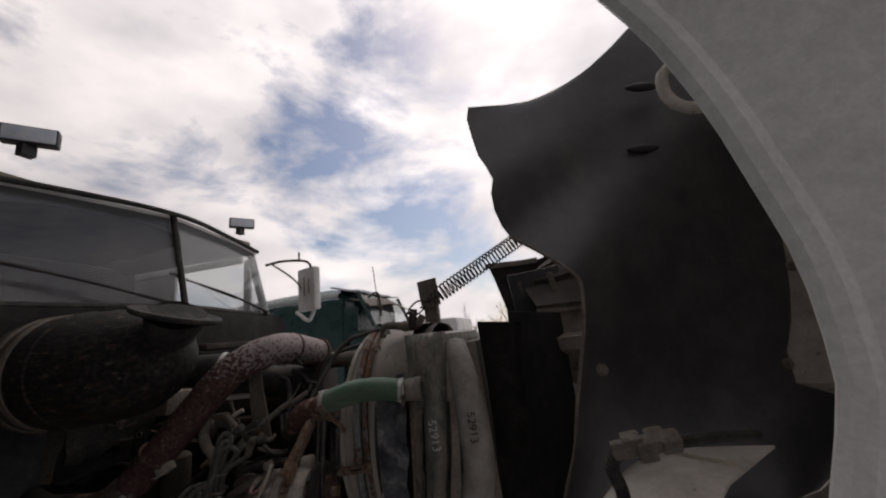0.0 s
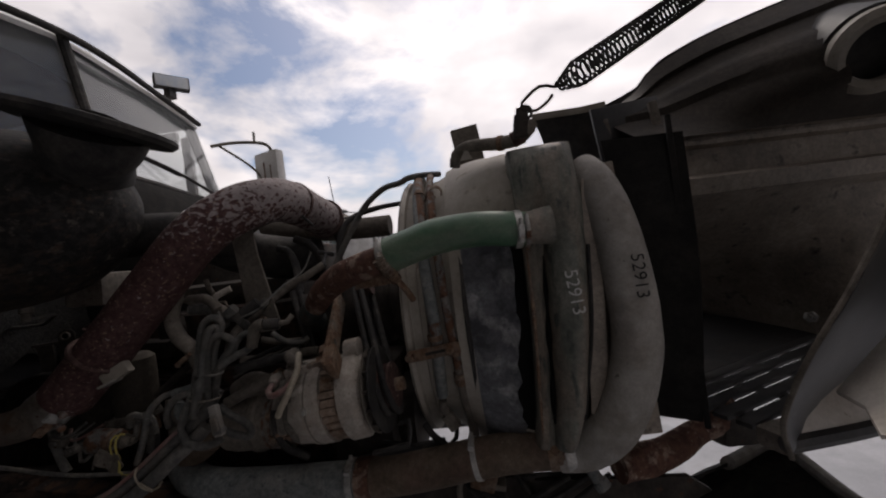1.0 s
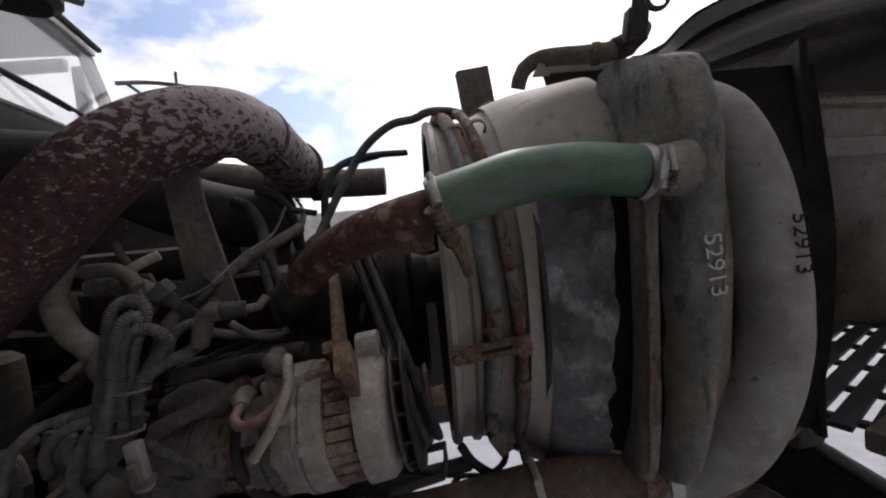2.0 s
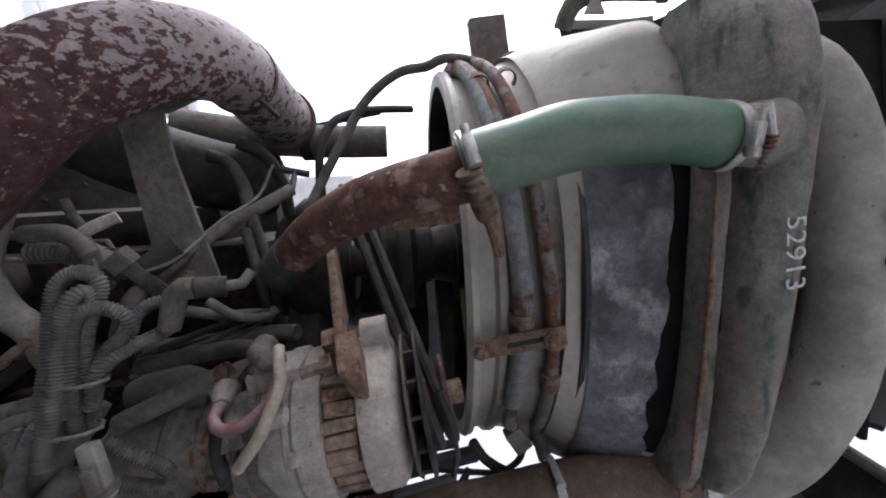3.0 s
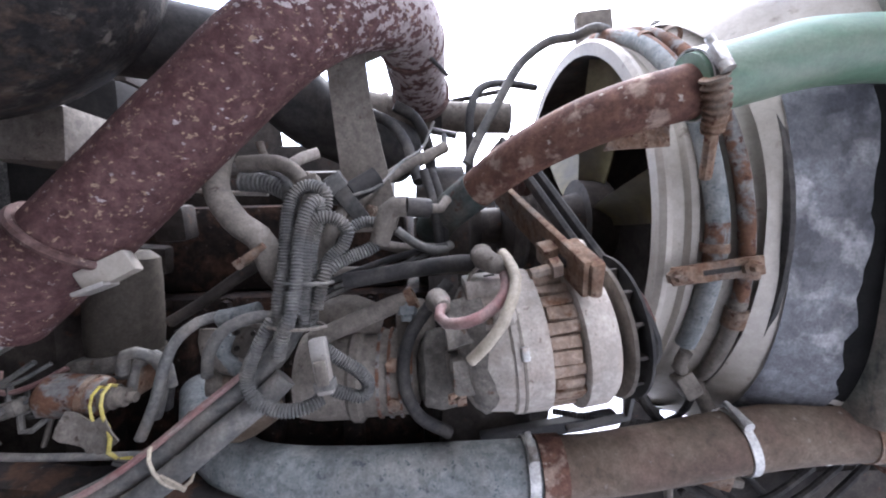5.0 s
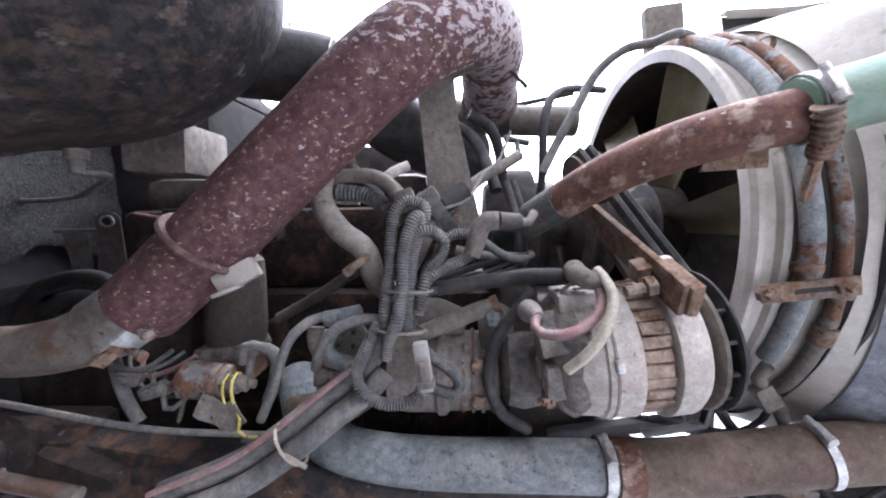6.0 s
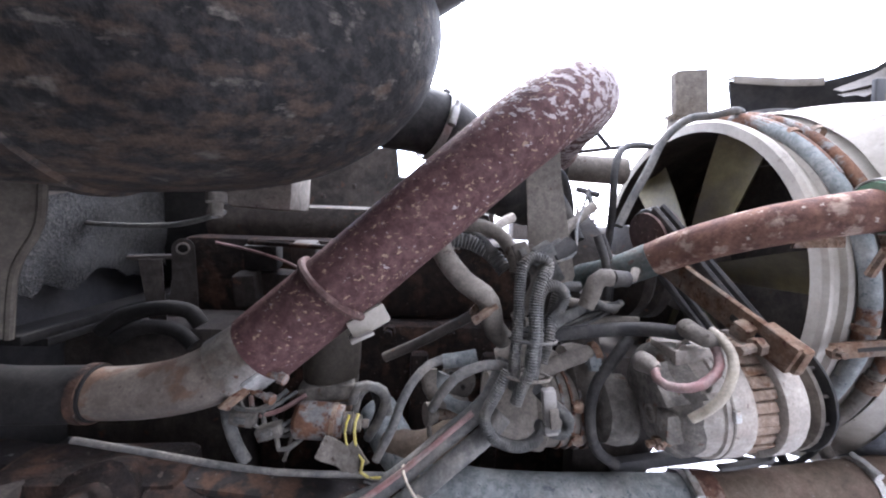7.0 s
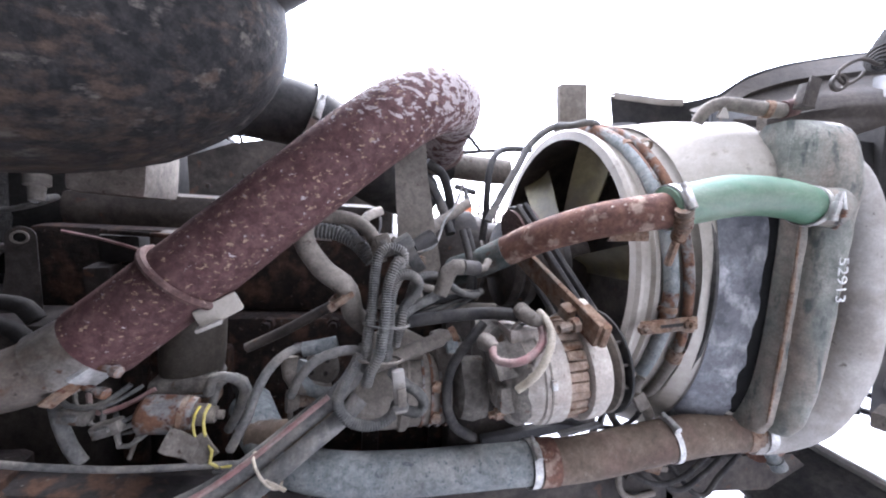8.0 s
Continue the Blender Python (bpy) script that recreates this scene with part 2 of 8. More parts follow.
M_DRUM = surface("mottled_black_drum", (0.014, 0.0132, 0.013), (0.034, 0.031, 0.029), 70, mix=(0.42, 0.6), rough=0.7, bump=0.4, dust=(0.105, 0.092, 0.078), dust_mix=(0.58, 0.66), dust_scale=40, stretch=(0.5, 1, 1.3),
                 spots=(0.072, 0.050, 0.036), spot_mix=(0.55, 0.76), spot_scale=60, drift=((0, -0.3, -1), -0.08, 0.14, 0.27))
M_FAN = surface("cream_fan_blade", (0.13, 0.112, 0.052), (0.19, 0.165, 0.085), 20, rough=0.6, bump=0.05, dust=(0.12, 0.11, 0.09), dust_mix=(0.45, 0.7), dust_scale=9, grit=0.6)
M_WHITE = surface("dirty_white_paint", (0.62, 0.61, 0.59), (0.7, 0.69, 0.67), 8, rough=0.45, bump=0.03, dust=(0.42, 0.39, 0.35), dust_mix=(0.5, 0.9), dust_scale=4, grit=0.4)
M_FENDER = surface("dusty_tan_white_fibreglass", (0.52, 0.48, 0.43), (0.62, 0.58, 0.53), 12, rough=0.75, bump=0.12, dust=(0.3, 0.255, 0.21), dust_mix=(0.5, 0.8), dust_scale=6, spots=(0.2, 0.15, 0.11), spot_scale=50, spot_mix=(0.66, 0.74), grit=0.35)
M_LINER = surface("black_wheel_liner", (0.033, 0.033, 0.036), (0.062, 0.060, 0.060), 9, rough=0.5, bump=0.12, dust=(0.115, 0.105, 0.095), dust_mix=(0.52, 0.9), dust_scale=4, stretch=(1, 1, 0.5), spots=(0.09, 0.08, 0.07), spot_scale=60, spot_mix=(0.66, 0.74), grit=0.6)
M_BAFFLE = surface("black_rubber_sheet", (0.013, 0.012, 0.0115), (0.023, 0.021, 0.0195), 18, rough=0.92, bump=0.1, dust=(0.04, 0.036, 0.032), dust_mix=(0.5, 0.9), dust_scale=7)
# near-black that paints the shade of the tank's gap and valley
M_GAP_SHADE = surface("gap_shade_black", (0.004, 0.004, 0.004), (0.009, 0.0085, 0.008), 30, rough=0.95, bump=0.2, dust=(0.02, 0.018, 0.016), dust_mix=(0.55, 0.9), dust_scale=12)
# darker copy of the hood fibreglass, with the overhang's shade in its colour
M_PANEL_SHADED = surface("shaded_brown_fibreglass", (0.045, 0.038, 0.032), (0.07, 0.059, 0.05), 10, rough=0.7, bump=0.15, dust=(0.075, 0.06, 0.048), dust_mix=(0.52, 0.85), dust_scale=5)
M_FIBRE = surface("grey_brown_fibreglass", (0.262, 0.216, 0.176), (0.34, 0.288, 0.238), 10, rough=0.6, bump=0.15, dust=(0.165, 0.136, 0.112), dust_mix=(0.52, 0.85), dust_scale=5, spots=(0.05, 0.04, 0.034), spot_scale=22, spot_mix=(0.6, 0.72))
M_FOIL = surface("crumpled_foil_mat", (0.012, 0.0115, 0.010), (0.09, 0.083, 0.072), 230, mix=(0.46, 0.62), rough=0.5, metal=0.4, bump=1.0, dust=(0.05, 0.048, 0.045), dust_mix=(0.48, 0.66), dust_scale=50)
M_DARK = surface("oily_dark_iron", (0.03, 0.026, 0.023), (0.06, 0.05, 0.043), 25, rough=0.7, bump=0.3, dust=(0.10, 0.085, 0.072), dust_mix=(0.48, 0.8), dust_scale=12, spots=(0.085, 0.045, 0.03), spot_scale=40, spot_mix=(0.62, 0.7))
M_RED = surface("faded_red_cable", (0.24, 0.12, 0.11), (0.3, 0.21, 0.19), 40, rough=0.6, bump=0.05, dust=DUST, dust_mix=(0.45, 0.8), dust_scale=20)
M_CREAM = surface("yellowed_white_cable", (0.36, 0.31, 0.235), (0.43, 0.375, 0.29), 40, rough=0.6, bump=0.05, dust=DUST, dust_mix=(0.5, 0.85), dust_scale=30)
M_YELLOW = surface("yellow_wire", (0.5, 0.4, 0.06), (0.55, 0.46, 0.14), 40, rough=0.55, bump=0.03)
M_SNOW = surface("trodden_snow", (0.40, 0.405, 0.42), (0.52, 0.524, 0.54), 2.5, rough=0.8, bump=0.6, dust=(0.32, 0.31, 0.31), dust_mix=(0.56, 0.75), dust_scale=0.9, grit=0.2)
M_BARK = surface("bare_bark", (0.16, 0.14, 0.13), (0.26, 0.23, 0.22), 3, rough=0.9, bump=0, grit=0.2)
M_TEAL = surface("dark_green_paint", (0.012, 0.04, 0.036), (0.02, 0.055, 0.05), 4, rough=0.3, bump=0.02, dust=(0.1, 0.12, 0.12), dust_mix=(0.55, 0.95), dust_scale=2, grit=0.4)
M_CHALK = surface("white_paint_pen", (0.5, 0.5, 0.485), (0.68, 0.68, 0.66), 200, rough=0.8, bump=0, grit=0.2)
M_INK = surface("black_paint_pen", (0.012, 0.012, 0.012), (0.025, 0.025, 0.025), 200, rough=0.7, bump=0, grit=0.2)
M_LENS = surface("cloudy_lamp_lens", (0.82, 0.84, 0.86), (0.6, 0.68, 0.78), 14, rough=0.25, bump=0.02, grit=0.2)
M_ORANGE = surface("orange_red_paint", (0.42, 0.1, 0.03), (0.5, 0.14, 0.05), 5, rough=0.5, bump=0)


def glass(name, tint, rough=0.03, dust=0.0):
    m = bpy.data.materials.new(name)
    m.use_nodes = True
    n, l = m.node_tree.nodes, m.node_tree.links
    n.clear()
    o = n.new("ShaderNodeOutputMaterial")
    t = n.new("ShaderNodeBsdfTransparent")
    t.inputs["Color"].default_value = (*tint, 1)
    g = n.new("ShaderNodeBsdfGlossy")
    g.inputs["Roughness"].default_value = rough
    lw = n.new("ShaderNodeLayerWeight")
    pw = n.new("ShaderNodeMath")
    pw.operation = "POWER"
    pw.inputs[1].default_value = 4.0
    f = n.new("ShaderNodeMapRange")
    f.inputs["To Min"].default_value, f.inputs["To Max"].default_value = 0.03, 0.7
    l.new(lw.outputs["Facing"], pw.inputs[0])
    l.new(pw.outputs[0], f.inputs["Value"])
    x = n.new("ShaderNodeMixShader")
    l.new(f.outputs["Result"], x.inputs["Fac"])
    l.new(t.outputs["BSDF"], x.inputs[1])
    l.new(g.outputs["BSDF"], x.inputs[2])
    d = n.new("ShaderNodeBsdfDiffuse")
    d.inputs["Color"].default_value = (0.26, 0.26, 0.27, 1)
    y = n.new("ShaderNodeMixShader")
    y.inputs["Fac"].default_value = dust
    l.new(x.outputs["Shader"], y.inputs[1])
    l.new(d.outputs["BSDF"], y.inputs[2])
    l.new(y.outputs["Shader"], o.inputs["Surface"])
    return m


M_GLASS = glass("dusty_windshield_glass", (0.9, 0.92, 0.92), 0.03, 0.16)


# ---- mesh helpers ----
def thing(name, label, category, group="", at=(0, 0, 0), kind=""):
    e = new(name)
    e.empty_display_size = 0.05
    e.location = at
    return tagged(e, label, category, group, kind)


def part(name, verts, faces, material, parent=None, label="", smooth=True):
    me = bpy.data.meshes.new(name)
    org = Vector((0, 0, 0))
    p = parent
    while p is not None:
        org += p.location
        p = p.parent
    me.from_pydata([tuple(Vector(v) - org) for v in verts], [], faces)
    me.materials.append(material)
    bm = bmesh.new()
    bm.from_mesh(me)
    bmesh.ops.recalc_face_normals(bm, faces=bm.faces)
    for f in bm.faces:
        f.smooth = smooth
    if smooth:
        for e in bm.edges:
            if len(e.link_faces) == 2 and e.calc_face_angle(0) > radians(38):
                e.smooth = False
    bm.to_mesh(me)
    bm.free()
    ob = new(name, me)
    ob.parent = parent
    if label:
        ob["label"] = label
    return ob


def solo(name, verts, faces, material, label, category, group="", kind="", smooth=True):
    return tagged(part(name, verts, faces, material, None, "", smooth), label, category, group, kind)


def spline(points, step=0.012):
    """A smooth line through a few points, in even steps."""
    p = [Vector(q) for q in points]
    if len(p) == 2:
        raw = [p[0].lerp(p[1], i / 24) for i in range(25)]
    else:
        e = [p[0] * 2 - p[1]] + p + [p[-1] * 2 - p[-2]]
        raw = []
        for i in range(1, len(e) - 2):
            a, b, c, d = e[i - 1:i + 3]
            for k in range(24):
                t = k / 24
                raw.append(0.5 * (2 * b + (c - a) * t + (2 * a - 5 * b + 4 * c - d) * t * t + (3 * b - a - 3 * c + d) * t ** 3))
        raw.append(p[-1])
    length = sum((raw[i + 1] - raw[i]).length for i in range(len(raw) - 1))
    n = max(2, int(length / step))
    out, acc, k = [raw[0]], 0.0, 0
    want = length / n
    for i in range(len(raw) - 1):
        seg = (raw[i + 1] - raw[i]).length
        while acc + seg >= want - 1e-9 and len(out) < n:
            f = (want - acc) / seg if seg > 1e-9 else 0
            out.append(raw[i].lerp(raw[i + 1], f))
            want += length / n
        acc += seg
    out.append(raw[-1])
    return out, length


def frames(line):
    t = [(line[min(i + 1, len(line) - 1)] - line[max(i - 1, 0)]).normalized() for i in range(len(line))]
    n = t[0].orthogonal().normalized()
    out = []
    for i in range(len(line)):
        n = (n - t[i] * n.dot(t[i])).normalized()
        out.append((t[i], n, t[i].cross(n)))
    return out


def tube_data(points, r, seg=14, step=0.012, ridge=0.0, pitch=0.005, flat=1.0, wobble=0.0, seed=0.0, bore=0.0):
    """A round tube along a line. r: a radius, or radii along it; ridge and pitch: its corrugation; bore: wall thickness of open ends."""
    if ridge:
        step = pitch / 4
    line, length = spline(points, step)
    fr = frames(line)
    radii = r if isinstance(r, (list, tuple)) else (r, r)
    v, f = [], []
    for i, (c, (t, n, b)) in enumerate(zip(line, fr)):
        s = i / (len(line) - 1) * (len(radii) - 1)
        k = min(int(s), len(radii) - 2)
        rad = radii[k] + (radii[k + 1] - radii[k]) * (s - k)
        if ridge:
            rad += ridge * (1.0 if i % 4 in (0, 1) else -1.0)
        for j in range(seg):
            a = 2 * math.pi * j / seg
            w = 1.0
            if wobble:
                w += wobble * noise.noise((c + (n * math.cos(a) + b * math.sin(a)) * rad) * 22 + Vector((seed, seed, seed)))
            v.append(c + (n * math.cos(a) * flat + b * math.sin(a)) * rad * w)
    for i in range(len(line) - 1):
        for j in range(seg):
            k = (j + 1) % seg
            f.append((i * seg + j, i * seg + k, (i + 1) * seg + k, (i + 1) * seg + j))
    last = (len(line) - 1) * seg
    for base, c, way in ((0, line[0], fr[0][0]), (last, line[-1], -fr[-1][0])):
        if bore:
            rim = [len(v) + j for j in range(seg)]
            v.extend(c + (v[base + j] - c) * (1 - bore) for j in range(seg))
            deep = [len(v) + j for j in range(seg)]
            v.extend(v[q] + way * 0.03 for q in rim)
            for j in range(seg):
                k = (j + 1) % seg
                f.append((base + j, base + k, rim[k], rim[j]))
                f.append((rim[j], rim[k], deep[k], deep[j]))
            f.append(tuple(deep))
        else:
            f.append(tuple(range(base, base + seg)))
    return v, f


def tube(name, points, r, material, parent=None, label="", **kw):
    v, f = tube_data(points, r, **kw)
    return part(name, v, f, material, parent, label)


def lone_tube(name, points, r, material, label, category, group="", **kw):
    v, f = tube_data(points, r, **kw)
    return solo(name, v, f, material, label, category, group)


def lathe_data(profile, origin, axis, seg=32, up=None):
    """Turns a profile of (along, radius) round an axis."""
    o, t = Vector(origin), Vector(axis).normalized()
    n = Vector(up).normalized() if up else t.orthogonal().normalized()
    n = (n - t * n.dot(t)).normalized()
    b = t.cross(n)
    v, f = [], []
    for a, r in profile:
        for j in range(seg):
            q = 2 * math.pi * j / seg
            v.append(o + t * a + (n * math.cos(q) + b * math.sin(q)) * max(r, 1e-4))
    for i in range(len(profile) - 1):
        for j in range(seg):
            k = (j + 1) % seg
            f.append((i * seg + j, i * seg + k, (i + 1) * seg + k, (i + 1) * seg + j))
    f.append(tuple(range(seg)))
    f.append(tuple(range((len(profile) - 1) * seg, len(profile) * seg)))
    return v, f


def lathe(name, profile, origin, axis, material, parent=None, label="", seg=32, up=None):
    v, f = lathe_data(profile, origin, axis, seg, up)
    return part(name, v, f, material, parent, label)


def ring_data(origin, axis, r, width, thick, seg=32):
    return lathe_data([(-width / 2, r), (-width / 2, r + thick), (width / 2, r + thick), (width / 2, r), (-width / 2, r)], origin, axis, seg)


def ring(name, origin, axis, r, width, thick, material, parent=None, label="", seg=32):
    v, f = ring_data(origin, axis, r, width, thick, seg)
    return part(name, v, f[:-2], material, parent, label)


def box_data(size, m, bevel=0.004, seg=2):
    bm = bmesh.new()
    bmesh.ops.create_cube(bm, size=1.0)
    bmesh.ops.scale(bm, vec=size, verts=bm.verts)
    if bevel:
        bmesh.ops.bevel(bm, geom=bm.edges[:], offset=min(bevel, min(size) * 0.45), segments=seg, affect="EDGES", profile=0.6)
    bmesh.ops.transform(bm, matrix=m, verts=bm.verts)
    bm.verts.index_update()
    v = [x.co.copy() for x in bm.verts]
    f = [tuple(q.index for q in x.verts) for x in bm.faces]
    bm.free()
    return v, f


def box(name, size, m, material, parent=None, label="", bevel=0.004):
    v, f = box_data(size, m, bevel)
    return part(name, v, f, material, parent, label)


def join(*pieces):
    v, f = [], []
    for pv, pf in pieces:
        k = len(v)
        v.extend(pv)
        f.extend(tuple(i + k for i in q) for q in pf)
    return v, f


def loft_data(curves, thick=0.0, way=(0, 0, 1)):
    """A sheet through curves of equal length; with thick, a second skin set off along way."""
    n, m = len(curves), len(curves[0])
    v = [Vector(p) for c in curves for p in c]
    f = [(i * m + j, i * m + j + 1, (i + 1) * m + j + 1, (i + 1) * m + j) for i in range(n - 1) for j in range(m - 1)]
    if thick:
        k = len(v)
        w = Vector(way).normalized() * thick
        v += [p + w for p in v[:k]]
        f += [tuple(q + k for q in reversed(x)) for x in f[:]]
        edge = [i for i in range(m)] + [i * m + m - 1 for i in range(1, n)] + [(n - 1) * m + j for j in range(m - 2, -1, -1)] + [i * m for i in range(n - 2, 0, -1)]
        for a, b in zip(edge, edge[1:] + edge[:1]):
            f.append((a, b, b + k, a + k))
    return v, f


def dense(points, n):
    line, length = spline(points, 1e-3)
    return [line[round(i * (len(line) - 1) / (n - 1))] for i in range(n)]


def aim(origin, x_to, y_hint):
    """A pose whose x axis points from origin towards x_to, and whose y axis leans to y_hint."""
    o, x = Vector(origin), (Vector(x_to) - Vector(origin)).normalized()
    z = x.cross(Vector(y_hint)).normalized()
    y = z.cross(x)
    m = Matrix((x, y, z)).transposed().to_4x4()
    m.translation = o
    return m


def plate_data(outline, thick, m):
    """A flat plate: its outline in the plane's x and y, set at a pose."""
    v = [m @ Vector((x, y, s)) for s in (-thick / 2, thick / 2) for x, y in outline]
    n = len(outline)
    f = [tuple(range(n)), tuple(range(2 * n - 1, n - 1, -1))]
    f += [(i, (i + 1) % n, (i + 1) % n + n, i + n) for i in range(n)]
    return v, f


def plate(name, outline, thick, m, material, parent=None, label=""):
    v, f = plate_data(outline, thick, m)
    return part(name, v, f, material, parent, label, smooth=False)


def writing(name, text, m, size, material, parent=None, label="", depth=0.0006):
    cu = bpy.data.curves.new(name, "FONT")
    cu.body, cu.size, cu.extrude, cu.align_x, cu.align_y = text, size, depth, "CENTER", "CENTER"
    cu.offset = -0.0003
    tmp = bpy.data.objects.new(name, cu)
    me = bpy.data.meshes.new_from_object(tmp)
    bpy.data.objects.remove(tmp)
    v = [m @ x.co for x in me.vertices]
    f = [tuple(p.vertices) for p in me.polygons]
    return part(name, v, f, material, parent, label, smooth=False)


def clamp(name, origin, axis, r, parent, material, width=0.012, screw=None, label="worn steel hose clamp"):
    """A band clamp with its worm screw box."""
    o, t = Vector(origin), Vector(axis).normalized()
    pieces = []
    v, f = ring_data(o, t, r, width, 0.0018, 28)
    pieces.append((v, f[:-2]))
    if screw:
        s = Vector(screw)
        s = (s - t * s.dot(t)).normalized()
        c = o + s * (r + 0.005)
        side = t.cross(s)
        pieces.append(box_data((0.02, width * 0.9, 0.009), aim(c, c + side, t), 0.002))
        pieces.append(lathe_data([(0, 0.004), (0.03, 0.004), (0.03, 0.006), (0.038, 0.006)], c - side * 0.02, side, 10))
    v, f = join(*pieces)
    return part(name, v, f, material, parent, label)


# ---- ground and distance ----
def ground_sheet():
    radii = [0.0] + [0.35 * 1.19 ** i for i in range(46)]
    v, f, seg = [Vector((0, 1.0, 0))], [], 64
    for r in radii[1:]:
        for j in range(seg):
            a = 2 * math.pi * j / seg
            p = Vector((r * math.cos(a), 1.0 + r * math.sin(a), 0))
            p.z = (0.05 * noise.noise(p * 0.7) + 0.025 * noise.noise(p * 2.3)) * min(1, r / 3) if r < 60 else 0
            v.append(p)
    f += [(0, 1 + j, 1 + (j + 1) % seg) for j in range(seg)]
    for i in range(len(radii) - 2):
        for j in range(seg):
            a, b = 1 + i * seg, 1 + (i + 1) * seg
            k = (j + 1) % seg
            f.append((a + j, b + j, b + k, a + k))
    return solo("ground", v, f, M_SNOW, "trodden white snow with grey patches over a level yard", "ground", kind="structure")


ground_sheet()


def bare_trees():
    """A far row of leafless trees, thin trunks and twigs."""
    rng = random.Random(4)
    v, f = [], []

    def limb(a, b, r0, r1):
        t = (b - a).normalized()
        n = t.orthogonal().normalized()
        c = t.cross(n)
        k = len(v)
        for p, r in ((a, r0), (b, r1)):
            for j in range(4):
                q = math.pi / 2 * j
                v.append(p + (n * math.cos(q) + c * math.sin(q)) * r)
        for j in range(4):
            f.append((k + j, k + (j + 1) % 4, k + 4 + (j + 1) % 4, k + 4 + j))

    def grow(p, d, length, r, level):
        q = p + d * length
        limb(p, q, r, r * 0.65)
        if level:
            for _ in range(3 if level > 1 else 4):
                way = (d + Vector((rng.uniform(-0.8, 0.8), rng.uniform(-0.8, 0.8), rng.uniform(-0.1, 0.6)))).normalized()
                grow(p.lerp(q, rng.uniform(0.5, 1.0)), way, length * rng.uniform(0.45, 0.7), r * 0.55, level - 1)

    for i in range(120):
        ang = radians(-75 + 150 * i / 120 + rng.uniform(-0.6, 0.6))
        dist = rng.uniform(70, 100)
        grow(Vector((dist * math.sin(ang), dist * math.cos(ang), -0.2)), Vector((rng.uniform(-0.08, 0.08), 0, 1)).normalized(), rng.uniform(2.2, 4.0), 0.16, 3)
    return tagged(part("far_trees", v, f, M_BARK, None, smooth=False), "distant row of bare leafless trees behind the yard", "trees", kind="stuff")


bare_trees()


def far_railing():
    e = thing("trailer_rack", "distant grey steel trailer rack with open rails", "trailer", at=(8.5, 22, 0))
    for x in range(5):
        box("post", (0.1, 0.1, 2.6), pose(6.5 + x * 1.1, 22, 1.3), M_DARK, e)
    for z in (0.9, 1.5, 2.0, 2.5):
        box("rail", (4.8, 0.08, 0.1), pose(8.7, 22, z), M_DUSTY, e)


far_railing()


def far_machine():
    e = thing("far_machine", "distant orange and white machine parked in the snow", "machine", at=(7.3, 30, 0))
    box("body", (1.6, 1.6, 1.3), pose(7.3, 30, 2.2), M_ORANGE, e, "orange body", 0.08)
    box("cab", (1.2, 1.4, 0.8), pose(7.4, 30, 3.2), M_WHITE, e, "white cab", 0.08)
    box("base", (1.8, 1.7, 1.6), pose(7.3, 30, 0.8), M_DARK, e, "", 0.08)


far_machine()


# ---- cab of this truck ----
def cab_x(y, top):
    """The two-pane windshield is folded along the middle post."""
    return (-1.215 if top else -1.10) - 0.21 * abs(y - 0.4)


